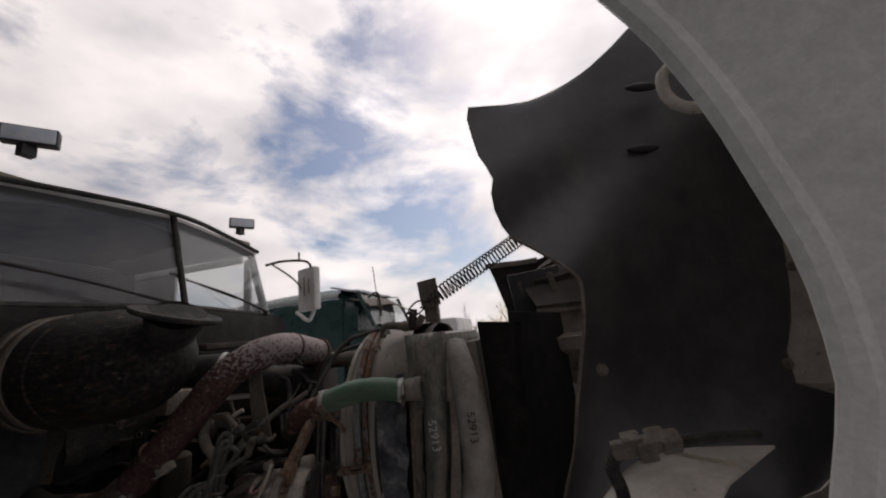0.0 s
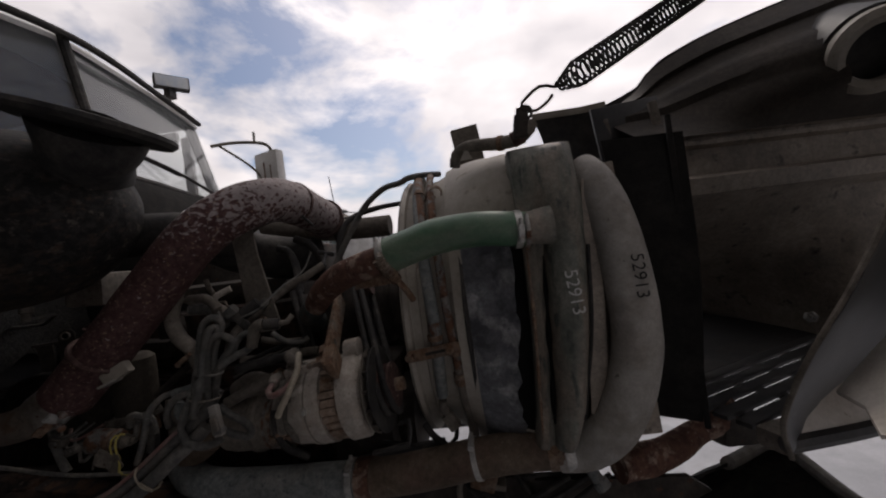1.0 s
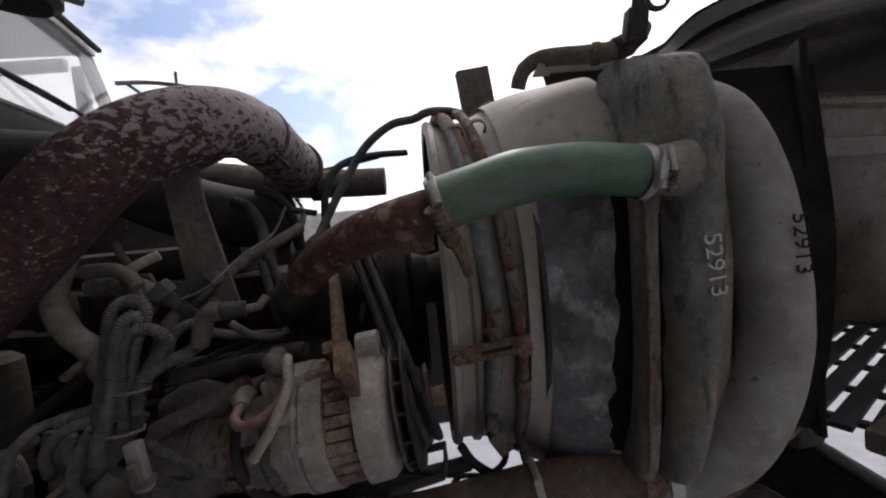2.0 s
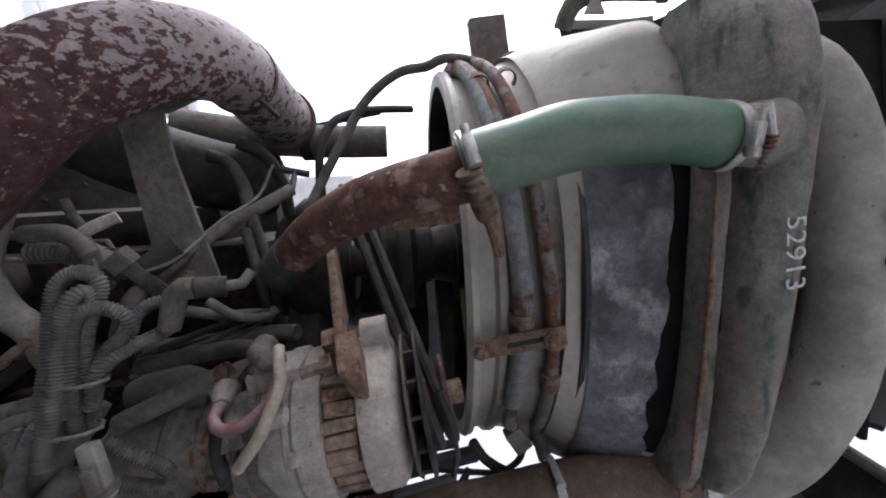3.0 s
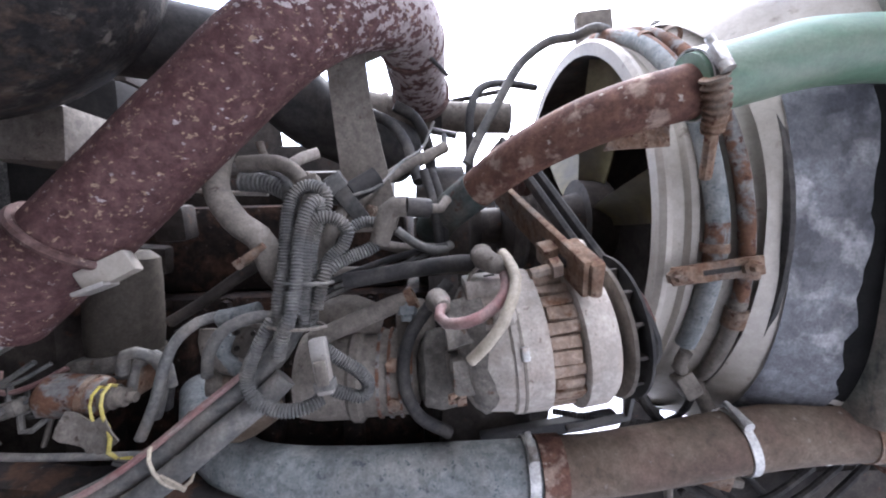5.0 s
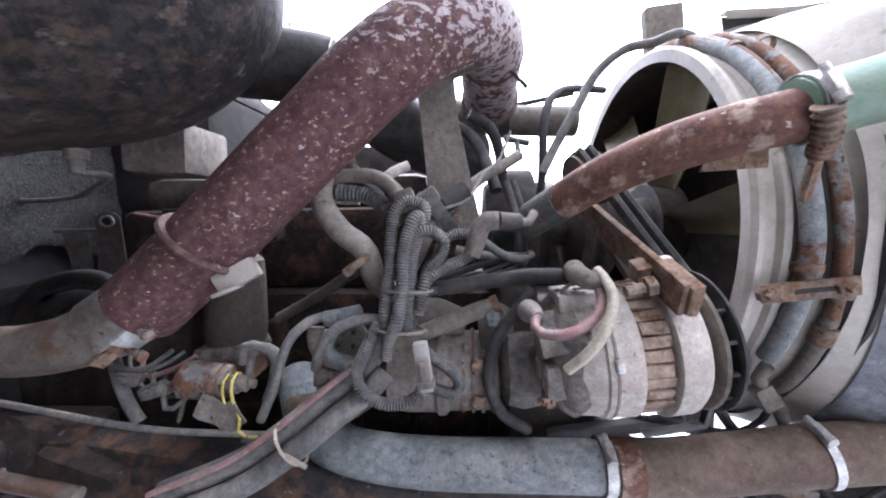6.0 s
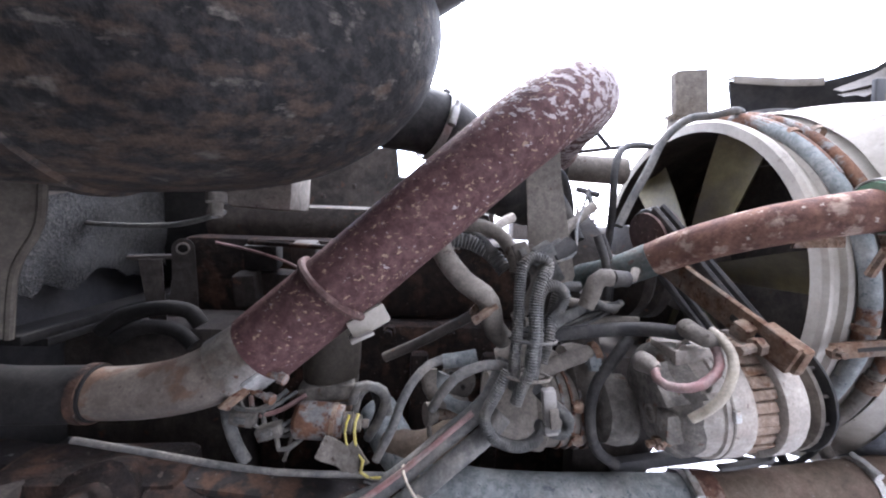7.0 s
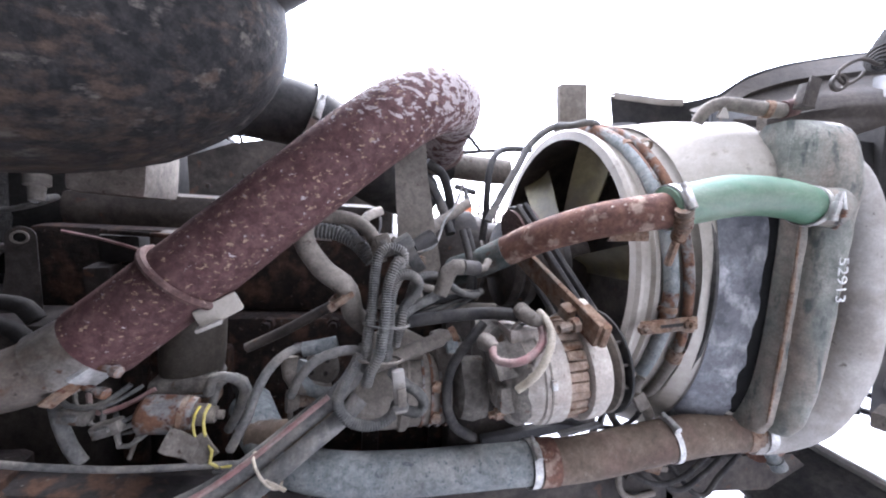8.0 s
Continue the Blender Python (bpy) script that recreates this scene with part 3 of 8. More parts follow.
def truck_cab():
    e = thing("truck_cab", "white conventional truck cab with dusty split windshield", "truck cab", at=(-1.8, 0.4, 1.072))
    zb, zt = 2.0, 2.50
    ya, yb = -0.55, 1.28
    for y0, y1 in ((ya, 0.385), (0.415, yb)):
        c0 = [(cab_x(y, False), y, zb) for y in (y0, y1)]
        c1 = [(cab_x(y, True), 0.4 + (y - 0.4) * 0.94, zt) for y in (y0, y1)]
        v, f = loft_data([c0, c1], 0.006, (-1, 0, 0))
        g = part("window", v, f, M_GLASS, e, "dusty windshield pane", smooth=False)
        g.visible_shadow = False
    tube("centre_post", [(cab_x(0.4, False) + 0.01, 0.4, zb - 0.02), (cab_x(0.4, True) + 0.01, 0.4, zt + 0.02)], 0.016, M_RUBBER, e, "black rubber post", seg=8)
    for y in (ya - 0.02, yb + 0.02):
        tube("corner_post", [(cab_x(y, False) - 0.03, y, zb - 0.08), (cab_x(y, True) - 0.03, 0.4 + (y - 0.4) * 0.93, zt + 0.02)], 0.028, M_WHITE, e, "white painted windshield post", seg=8)
    # roof with a rounded front edge
    prof = [(0.0, 0.0), (-0.02, 0.02), (-0.10, 0.035), (-0.35, 0.05), (-0.8, 0.06), (-1.3, 0.06)]
    curves = []
    for dx, dz in prof:
        line = []
        for i in range(17):
            y = 0.4 + 0.94 * (ya - 0.42 + (yb - ya + 0.04) * i / 16)
            s = 1 - (abs(y - 0.4) / 0.93) ** 4
            line.append((cab_x(y, True) + 0.012 + dx, y, zt + 0.01 + dz * max(0.05, 0.1 + 0.9 * s) - 0.04 * (1 - s)))
        curves.append(line)
    v, f = loft_data(curves, 0.02, (0, 0, -1))
    part("roof", v, f, M_WHITE, e, "white painted roof")
    line = [(cab_x(y, True) + 0.035, y, zt + 0.012 - 0.03 * (abs(y - 0.4) / 0.85) ** 4) for y in (ya + 0.05, -0.1, 0.4, 0.9, yb - 0.05)]
    tube("roof_gutter", line, 0.014, M_RUBBER, e, "dark gutter strip above the glass", seg=8)
    line = [(cab_x(y, False) + 0.03, y, zb - 0.015) for y in (ya, -0.1, 0.4, 0.9, yb)]
    tube("lower_seal", line, 0.016, M_RUBBER, e, "black rubber seal", seg=8)
    # cowl below the glass, firewall, sides with a door window, back
    curves = [[(cab_x(y, False) + dx, y, zb + dz) for y in (ya - 0.05, -0.1, 0.4, 0.9, yb + 0.05)] for dx, dz in ((0.0, -0.01), (0.07, -0.03), (0.11, -0.09), (0.12, -0.26))]
    v, f = loft_data(curves, 0.02, (-1, 0, -0.4))
    part("cowl", v, f, M_BAFFLE, e, "dark dusty cowl under the windshield")
    box("firewall", (0.05, 1.98, 0.75), pose(-1.14, 0.4, 1.45), M_BLACK, e, "dark firewall")
    for y, has in ((ya - 0.06, False), (yb + 0.06, True)):
        side = [(1.38, 0.03, 0.89, -2.01, y, 1.53)]
        side += [(0.06, 0.03, 0.52, -1.52, y * 0.985, 2.20), (0.45, 0.03, 0.56, -2.45, y * 0.985, 2.23), (1.1, 0.03, 0.06, -2.12, y * 0.98, 2.47)]
        v, f = join(*[box_data(s[:3], pose(*s[3:]), 0.01) for s in side])
        part("side_wall", v, f, M_WHITE, e, "white side with a door window opening")
    box("back_wall", (0.03, 1.9, 1.5), pose(-2.68, 0.4, 1.83), M_BLACK, e, "dark cab back")
    box("dashboard", (0.35, 1.9, 0.22), pose(-1.5, 0.4, 1.9), M_BLACK, e, "dark dashboard", 0.04)
    box("floor_pan", (1.6, 1.9, 0.05), pose(-1.9, 0.4, 1.097), M_BLACK, e)
    box("headliner", (1.25, 1.6, 0.03), pose(-2.02, 0.4, 2.55), M_FIBRE, e)
    # wipers
    for y0 in (0.30, 1.12):
        hub = Vector((cab_x(y0, False) + 0.07, y0, zb + 0.0))
        tip = Vector((cab_x(y0 - 0.42, False) - 0.01, y0 - 0.62, zb + 0.15))
        wiper = tube("wiper", [hub, hub.lerp(tip, 0.55) + Vector((0.02, 0, 0.004)), tip], (0.009, 0.005), M_RUBBER, e, "black wiper arm", seg=6)
        tube("wiper_blade", [hub.lerp(tip, 0.45) + Vector((-0.005, 0, 0.012)), tip + Vector((-0.01, -0.12, 0.03))], 0.007, M_RUBBER, wiper, seg=6)
        lathe("pivot", [(0, 0.02), (0.03, 0.018), (0.04, 0.0)], hub - Vector((0.03, 0, 0.02)), (1, 0, 0.6), M_RUBBER, e, seg=12)
    # two lamps on the roof front
    for c, dy in ((Vector(((-1.420, 1.139, 2.705))), 0), (Vector(((-1.240, -0.202, 2.682))), 0)):
        lamp = box("roof_lamp", (0.05, 0.17, 0.075), Matrix.Translation(c) @ pose(0, 0, 0, 0, 2, -42), M_BLACK, e, "black framed rectangular roof lamp", 0.008)
        box("lens", (0.008, 0.155, 0.062), Matrix.Translation(c) @ pose(0, 0, 0, 0, 2, -42) @ pose(0.026, 0, 0), M_LENS, lamp, "cloudy blue-white lens", 0.004)
        box("bracket", (0.04, 0.05, 0.06), Matrix.Translation(c + Vector((-0.015, 0, -0.055))), M_BLACK, lamp)
    for i in range(3):
        y = 0.26 + 0.14 * i
        lathe("marker_lamp", [(0, 0.035), (0.012, 0.034), (0.02, 0.02), (0.022, 0.0)], (cab_x(y, True) - 0.05, y, zt + 0.03), (0, 0, 1), M_WHITE, e, "small clearance marker lamp", 16)
    # mirror on its arm at the far door
    arm = tube("mirror_arm", [(-1.461, 1.450, 2.430), (-1.373, 1.550, 2.467), (-1.215, 1.600, 2.456), (-1.145, 1.600, 2.415), (-1.142, 1.600, 2.355)], 0.011, M_DUSTY, e, "grey steel mirror arm", seg=8)
    tube("brace", [(-1.457, 1.500, 2.457), (-1.281, 1.570, 2.299), (-1.196, 1.600, 2.169)], 0.008, M_DUSTY, arm, seg=8)
    tube("stub", [(-1.248, 1.600, 2.461), (-1.246, 1.600, 2.536)], 0.008, M_DUSTY, arm, seg=6)
    c = Vector(((-1.158, 1.600, 2.202)))
    head = box("mirror_head", (0.07, 0.22, 0.36), Matrix.Translation(c) @ pose(0, 0, 0, 0, 0, 70), M_WHITE, e, "white mirror housing with brown rust streaks", 0.02)
    for dx, h in ((-0.015, 0.16), (0.03, 0.12)):
        box("rust_streak", (0.012, 0.004, h), Matrix.Translation(c + Vector((dx, -0.047, 0.02))) @ pose(0, 0, 0, 0, 0, -14), M_RUST_TAN, head, "brown rust streak", 0.001)
    tube("lower_bracket", [c + Vector((-0.12, 0, -0.18)), c + Vector((0.0, -0.02, -0.26)), c + Vector((0.05, 0, -0.17))], 0.016, M_WHITE, head, "white lower bracket", seg=8)
    return e


truck_cab()


# ---- the next truck in the row ----
def neighbour_truck():
    e = thing("parked_truck", "dark green sleeper truck with snow on its visor", "truck", at=(-2.6, 5.0, 0.3))
    # rounded roof fairing, narrowing to the front
    curves = []
    for x, w, z in ((-5.6, 1.15, 2.92), (-4.4, 1.15, 2.98), (-3.4, 1.12, 2.98), (-2.8, 1.08, 2.92), (-2.45, 1.02, 2.80)):
        line = []
        for i in range(13):
            a = math.pi * i / 12
            line.append((x, 5.2 - w * math.cos(a) * (1 if abs(math.cos(a)) < 0.9 else 1.0), 1.9 + (z - 1.9) * math.sin(a) ** 0.45))
        curves.append(line)
    v, f = loft_data(curves, 0.03, (0, 0, -1))
    part("cab", v, f, M_TEAL, e, "dark green cab and roof fairing")
    box("sleeper", (3.0, 2.25, 1.75), pose(-4.2, 5.2, 1.8), M_TEAL, e, "", 0.15)
    curves = [[(-2.55 + dx, 5.2 + 1.08 * (j / 5 - 1), 2.60 + dz - 0.02 * abs(j - 5)) for j in range(11)] for dx, dz in ((0, 0.12), (0.25, 0.06), (0.42, -0.06))]
    v, f = loft_data(curves, 0.02, (0, 0, -1))
    visor = part("visor", v, f, M_DUSTY, e, "grey sun visor over the windshield")
    curves = [[(-2.50 + dx, 5.2 + 1.0 * (j / 5 - 1), 2.62 + dz + 0.02 * math.sin(j * 2.1)) for j in range(11)] for dx, dz in ((-0.5, 0.26), (-0.1, 0.15), (0.15, 0.10))]
    v, f = loft_data(curves, 0.03, (0, 0, 1))
    part("snow", v, f, M_SNOW, visor, "patch of old snow")
    for y0, y1 in ((4.2, 5.17), (5.23, 6.2)):
        v, f = loft_data([[(-2.36, y0, 2.68), (-2.36, y1, 2.68)], [(-2.10, y0, 2.08), (-2.10, y1, 2.08)]], 0.01, (1, 0, 0))
        part("window", v, f, M_GLASS, e, "pale glass", smooth=False)
    for y in (4.12, 6.25):
        tube("pillar", [(-2.38, y, 2.72), (-2.08, y, 2.05)], 0.04, M_TEAL, e, seg=8)
    box("hood", (1.6, 1.7, 0.75), pose(-1.35, 5.2, 1.68), M_WHITE, e, "white hood", 0.12)
    box("lower_cab", (0.5, 2.2, 1.1), pose(-2.35, 5.2, 1.45), M_TEAL, e, "", 0.05)
    box("fender", (1.7, 2.3, 0.7), pose(-1.3, 5.2, 1.05), M_WHITE, e, "", 0.15)
    tube("antenna", [(-1.95, 4.1, 1.9), (-1.98, 4.1, 2.5), (-2.03, 4.1, 3.15)], 0.008, M_DARK, e, "thin whip antenna", seg=6)
    tube("mirror_arm", [(-2.15, 4.1, 2.6), (-1.9, 3.95, 2.62), (-1.86, 3.95, 2.2)], 0.02, M_DARK, e, seg=6)
    for x in (-1.3, -5.0):
        lathe("wheel", [(0, 0.3), (0, 0.5), (0.06, 0.52), (0.24, 0.52), (0.3, 0.5), (0.3, 0.3)], (x, 4.1, 0.8), (0, 1, 0), M_RUBBER, e, "black tyre", 28)
    e.location += Vector((-0.75, 2.45, -0.3))
    e.scale = (1.17, 1.17, 1.17)


neighbour_truck()


# ---- the open hood, tipped forward ----
def hood():
    e = thing("open_hood", "open tilted fibreglass hood with black splash wall and pale fender", "hood", at=(1.1, 0.0, 0.9))
    # splash wall between the wheel and the engine
    left = [(0.551, -0.215, 2.325), (0.543, -0.222, 2.287), (0.565, -0.25, 2.145), (0.592, -0.26, 2.09), (0.582, -0.28, 2.01), (0.610, -0.265, 1.921), (0.668, -0.29, 1.872), (0.722, -0.32, 1.818), (0.744, -0.325, 1.78), (0.735, -0.325, 1.70), (0.715, -0.32, 1.62), (0.692, -0.305, 1.53), (0.674, -0.27, 1.44), (0.64, -0.235, 1.34), (0.625, -0.20, 1.24), (0.64, -0.185, 1.175)]
    right = [(0.768, -0.03, 2.402), (0.95, -0.02, 2.495), (1.16, 0.0, 2.63), (1.184, -0.120, 2.225), (1.251, -0.100, 2.060), (1.251, -0.100, 1.864), (1.226, -0.100, 1.688), (1.177, -0.100, 1.526), (1.30, -0.08, 1.45), (1.25, 0.0, 1.27), (1.1, 0.05, 1.19)]
    n = 30
    lc, rc = dense(left, n), dense(right, n)
    curves = []
    for i in range(9):
        s = i / 8
        line = []
        for a, b in zip(lc, rc):
            p = a.lerp(b, s)
            out = Vector((0.0, 1.0, 0.0))
            bulge = (0.07 * math.sin(math.pi * s) + 0.012 * noise.noise(p * 5)) * min(1.0, len(line) / 7)
            line.append(p + out * bulge)
        curves.append(line)
    v, f = loft_data(curves, 0.005, (0.3, 1, 0))
    wall = part("splash_wall", v, f, M_LINER, e, "black plastic splash wall with small louvres")
    tube("edge_bead", left[5:], 0.004, M_DUSTY, wall, "pale worn edge", seg=6)
    for px in ((0.752, -0.335, 1.605), (1.222, -0.160, 1.772), (1.158, -0.160, 1.563)):
        lathe("bolt", [(0, 0.012), (0.004, 0.012), (0.005, 0.007), (0.010, 0.007)], Vector(px) + Vector((0, 0.012, 0)), (0.3, -1, 0.1), M_DUSTY, wall, "", 12)
    for px in ((1.032, -0.115, 2.322), (0.999, -0.110, 2.141)):
        v, f = lathe_data([(-0.045, 0.0), (-0.038, 0.006), (-0.02, 0.011), (0.0, 0.013), (0.02, 0.011), (0.038, 0.006), (0.045, 0.0)], Vector(px), (1, 0.1, -0.15), 16)
        part("louvre", v, f, M_LINER, wall, "pressed louvre")
    tube("loop_handle", [(0.943, -0.500, 2.118), (0.923, -0.500, 2.110), (0.918, -0.500, 2.072), (0.937, -0.500, 2.041), (0.969, -0.500, 2.031), (0.985, -0.500, 2.039)], 0.010, M_FENDER, e, "white painted loop handle", seg=10)
    far = [[Vector((p.x + 0.13, 1.25 - p.y, p.z - 0.04)) for p in c[13:]] for c in curves]
    v, f = loft_data(far, 0.005, (0.3, -1, 0))
    part("far_splash_wall", v, f, M_LINER, e, "black plastic splash wall of the far wheel")
    # rolled band and fender skin out to the wheel-arch lip
    band = rc[6:]
    m = len(band)
    b2 = [p + Vector((0.10, -0.05, 0.0)) for p in band]
    b3 = [p + Vector((0.13, -0.25, 0.02)) for p in band]
    lip = dense([(0.64, -0.86, 2.16), (0.752, -0.860, 1.962), (0.779, -0.860, 1.904), (0.799, -0.860, 1.843), (0.812, -0.860, 1.783), (0.822, -0.860, 1.737), (0.824, -0.860, 1.683), (0.820, -0.860, 1.640), (0.802, -0.860, 1.592), (0.74, -0.86, 1.42)], m)
    b4 = [a.lerp(c, 0.6) + Vector((0.22, 0, 0.0)) for a, c in zip(b3, lip)]
    b5 = [p + Vector((0.10, -0.02, 0)) for p in lip]
    v, f = loft_data([band, b2], 0.02, (1, -0.3, 0))
    part("band", v, f, M_SHROUD, e, "tan fibreglass flange")
    curves = [dense([p, q, r, s, t2], 12) for p, q, r, s, t2 in zip(b2, b3, b4, b5, lip)]
    v, f = loft_data(curves, 0.008, (1, -0.5, 0))
    part("fender", v, f, M_FENDER, e, "pale fender skin, dusty inside")
    v, f = loft_data([lip, [p + Vector((0.05, -0.03, 0)) for p in lip], [p + Vector((0.30, -0.06, 0.02)) for p in lip], [p + Vector((0.9, -0.02, 0.05)) for p in lip]], 0.006, (0, 1, 0))
    part("fender_outside", v, f, M_WHITE, e, "dirty white outer fender")
    tube("arch_lip", lip, 0.012, M_WHITE, e, "white chipped wheel-arch lip", seg=8, step=0.03)
    # far inner wall with pressed ledges, leaning over at its top with a round intake hole
    def wall_at(s, z, lean=0.0):
        return Vector((0.65 + 1.2 * s, 0.20 + 0.20 * s - lean, z))
    foot = dense([(0.98, 1.05, 1.165), (1.13, 0.63, 1.165), (1.19, 0.33, 1.165), (1.42, 0.33, 1.165), (1.97, 0.42, 1.165)], 12)
    below = [[p.lerp(wall_at(j / 10, 1.595), k) for j, p in enumerate(foot)] for k in (0.0, 0.08, 0.35, 0.7)]
    below[1] = [p + Vector((-0.012, 0, 0)) for p in below[1]]
    rows = [(1.595, 0.0), (1.615, 0.045), (1.655, 0.055), (1.668, 0.0), (1.735, 0.0), (1.742, 0.022), (1.752, 0.022), (1.756, 0.006), (1.764, 0.006), (1.768, 0.02)]
    v, f = loft_data(below + [[wall_at(j / 10, z, l) for j in range(12)] for z, l in rows], 0.006, (0.4, 1, 0))
    part("inner_wall", v, f, M_FIBRE, e, "brown-grey fibreglass inner wall with ledges")
    box("nose_panel", (0.02, 0.9, 1.15), pose(1.99, 0.66, 1.72, 0, 4, -8), M_FIBRE, e, "brown fibreglass nose of the hood", 0.006)
    hole = Vector((1.17, 0.15, 1.885))
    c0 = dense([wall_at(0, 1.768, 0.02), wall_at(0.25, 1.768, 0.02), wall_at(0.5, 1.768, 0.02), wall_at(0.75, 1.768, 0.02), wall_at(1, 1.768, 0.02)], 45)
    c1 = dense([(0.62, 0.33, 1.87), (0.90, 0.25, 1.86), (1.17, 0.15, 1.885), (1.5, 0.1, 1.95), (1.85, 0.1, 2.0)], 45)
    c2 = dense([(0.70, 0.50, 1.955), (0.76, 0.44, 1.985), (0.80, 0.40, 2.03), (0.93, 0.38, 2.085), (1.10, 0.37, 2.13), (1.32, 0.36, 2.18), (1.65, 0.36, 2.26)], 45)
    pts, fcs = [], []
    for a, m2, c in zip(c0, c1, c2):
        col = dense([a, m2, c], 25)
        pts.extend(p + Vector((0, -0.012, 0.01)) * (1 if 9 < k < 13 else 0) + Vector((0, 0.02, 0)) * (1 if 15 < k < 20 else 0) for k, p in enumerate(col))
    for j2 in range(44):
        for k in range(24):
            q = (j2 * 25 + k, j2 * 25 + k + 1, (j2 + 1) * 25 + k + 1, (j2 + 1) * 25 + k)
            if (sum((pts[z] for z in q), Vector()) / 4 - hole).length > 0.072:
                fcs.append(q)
    part("upper_panel", pts, fcs, M_PANEL_SHADED, e, "dusty curved upper panel, shade put into its colour")
    # raised far edge of the hood with a pale top rail
    top = [(0.46, 0.60, 2.004), (0.56, 0.585, 1.997), (0.665, 0.56, 1.988), (0.735, 0.50, 1.995), (0.785, 0.43, 2.010), (0.798, 0.41, 2.042), (0.93, 0.39, 2.095), (1.10, 0.38, 2.14), (1.32, 0.37, 2.19)]
    ta = dense(top, 20)
    v, f = loft_data([ta, [p + Vector((0.02, 0.01, -0.06)) for p in ta], [p + Vector((0.08, 0.02, -0.30)) for p in ta]], 0.006, (0, 1, 0))
    part("far_edge", v, f, M_BLACK, e, "dark raised hood edge")
    rail = dense([(0.45, 0.597, 2.008), (0.55, 0.582, 2.002), (0.62, 0.568, 1.997), (0.69, 0.545, 1.995)], 8)
    v, f = loft_data([rail, [p + Vector((0.0, -0.03, 0.0)) for p in rail], [p + Vector((0.0, -0.03, -0.02)) for p in rail]], 0.004, (0, 0.5, -1))
    part("cross_rail", v, f, M_SHROUD, e, "pale steel cross rail of the hood frame")
    for px in ((0.62, 0.30, 1.90), (0.74, 0.27, 1.92)):
        box("upright", (0.022, 0.014, 0.34), pose(px[0], px[1], px[2] - 0.2, 4, -8, 0), M_DUSTY, e, "grey upright of the hood frame", 0.003)
    # ring round the hole
    axis = Vector((-0.30, -0.80, -0.42))
    v, f = lathe_data([(0.0, 0.060), (-0.012, 0.063), (-0.016, 0.078), (-0.004, 0.094), (0.02, 0.094), (0.03, 0.066), (0.14, 0.060)], hole, -axis, 36)
    part("intake_ring", v, f[:-2], M_SHROUD, e, "pale rubber ring of the round air intake")
    v, f = lathe_data([(0.03, 0.10), (0.20, 0.10), (0.205, 0.0)], hole, -axis, 28)
    part("intake_duct", v, f[1:], M_BLACK, e, "dark duct behind the ring")
    # grille floor with rows of slots
    ux, uy = Vector((0.882, 0.471, 0.0)), Vector((0.471, -0.882, 0.0))
    flat = lambda u, w, z=1.165: ux * u + uy * w + Vector((0, 0, z))
    def floor_bar(u0, u1, w0, w1, z=1.165):
        c = flat((u0 + u1) / 2, (w0 + w1) / 2, z)
        return box_data((u1 - u0, w1 - w0, 0.010), aim(c, c + ux, uy), 0.002)
    grille = part("grille", *join(floor_bar(0.45, 1.75, -0.50, 0.176), floor_bar(1.215, 1.75, 0.176, 0.46), *[floor_bar(0.59 + 0.142 * i, 0.608 + 0.142 * i, 0.176, 0.45, 1.158) for i in range(5)]), M_BLACK, e, "black slotted grille floor")
    for k in range(6):
        w = 0.191 + 0.042 * k
        part("slat", *floor_bar(0.55, 1.214, w - 0.0145, w + 0.0145), M_BLACK, grille)
    lathe("floor_bolt", [(0, 0.016), (0.012, 0.016), (0.014, 0.009), (0.024, 0.009), (0.026, 0)], (1.12, 0.36, 1.235), (-0.9, -0.5, 0.2), M_STEEL, e, "bright bolt head on the inner wall", 6)
    # lower rim of the fender and hinge arm
    low = [(0.662, -0.145, 1.185), (0.85, -0.08, 1.168), (1.07, 0.0, 1.16), (1.5, 0.1, 1.15)]
    v, f = loft_data([dense(low, 20), dense([(0.68, -0.13, 1.20), (0.86, -0.05, 1.205), (1.06, 0.03, 1.23), (1.5, 0.13, 1.25)], 20), dense([(0.72, -0.10, 1.225), (0.88, 0.0, 1.255), (1.06, 0.08, 1.31), (1.5, 0.18, 1.38)], 20)], 0.006, (0, 0, -1))
    part("lower_fender", v, f, M_FENDER, e, "dusty pale lower fender and headlamp pocket")
    tube("dark_rim", [Vector(p) + Vector((0, 0.0, -0.012)) for p in low], 0.014, M_BLACK, e, "black lower rim", seg=8)
    box("rim_bracket", (0.09, 0.05, 0.035), pose(0.70, -0.10, 1.165, 0, 0, 20), M_DUSTY, e, "grey bent bracket", 0.008)
    v, f = loft_data([dense([(0.685, -0.220, 1.291), (0.770, -0.240, 1.395), (0.864, -0.250, 1.432), (0.937, -0.260, 1.438), (1.039, -0.260, 1.436)], 16), dense([(0.649, -0.300, 1.307), (0.714, -0.360, 1.394), (0.774, -0.380, 1.419), (0.831, -0.400, 1.427), (0.899, -0.400, 1.428)], 16), dense([(0.608, -0.360, 1.305), (0.669, -0.440, 1.358), (0.716, -0.460, 1.374), (0.776, -0.460, 1.376), (0.824, -0.460, 1.378)], 16)], 0.005, (0, 0, -1))
    part("lamp_pocket", v, f, M_FENDER, e, "tan moulded headlamp pocket")
    tube("pocket_seam", [(0.657, -0.400, 1.381), (0.713, -0.420, 1.376), (0.778, -0.430, 1.378), (0.827, -0.430, 1.372)], 0.003, M_BLACK, e, "dark seam", seg=6)
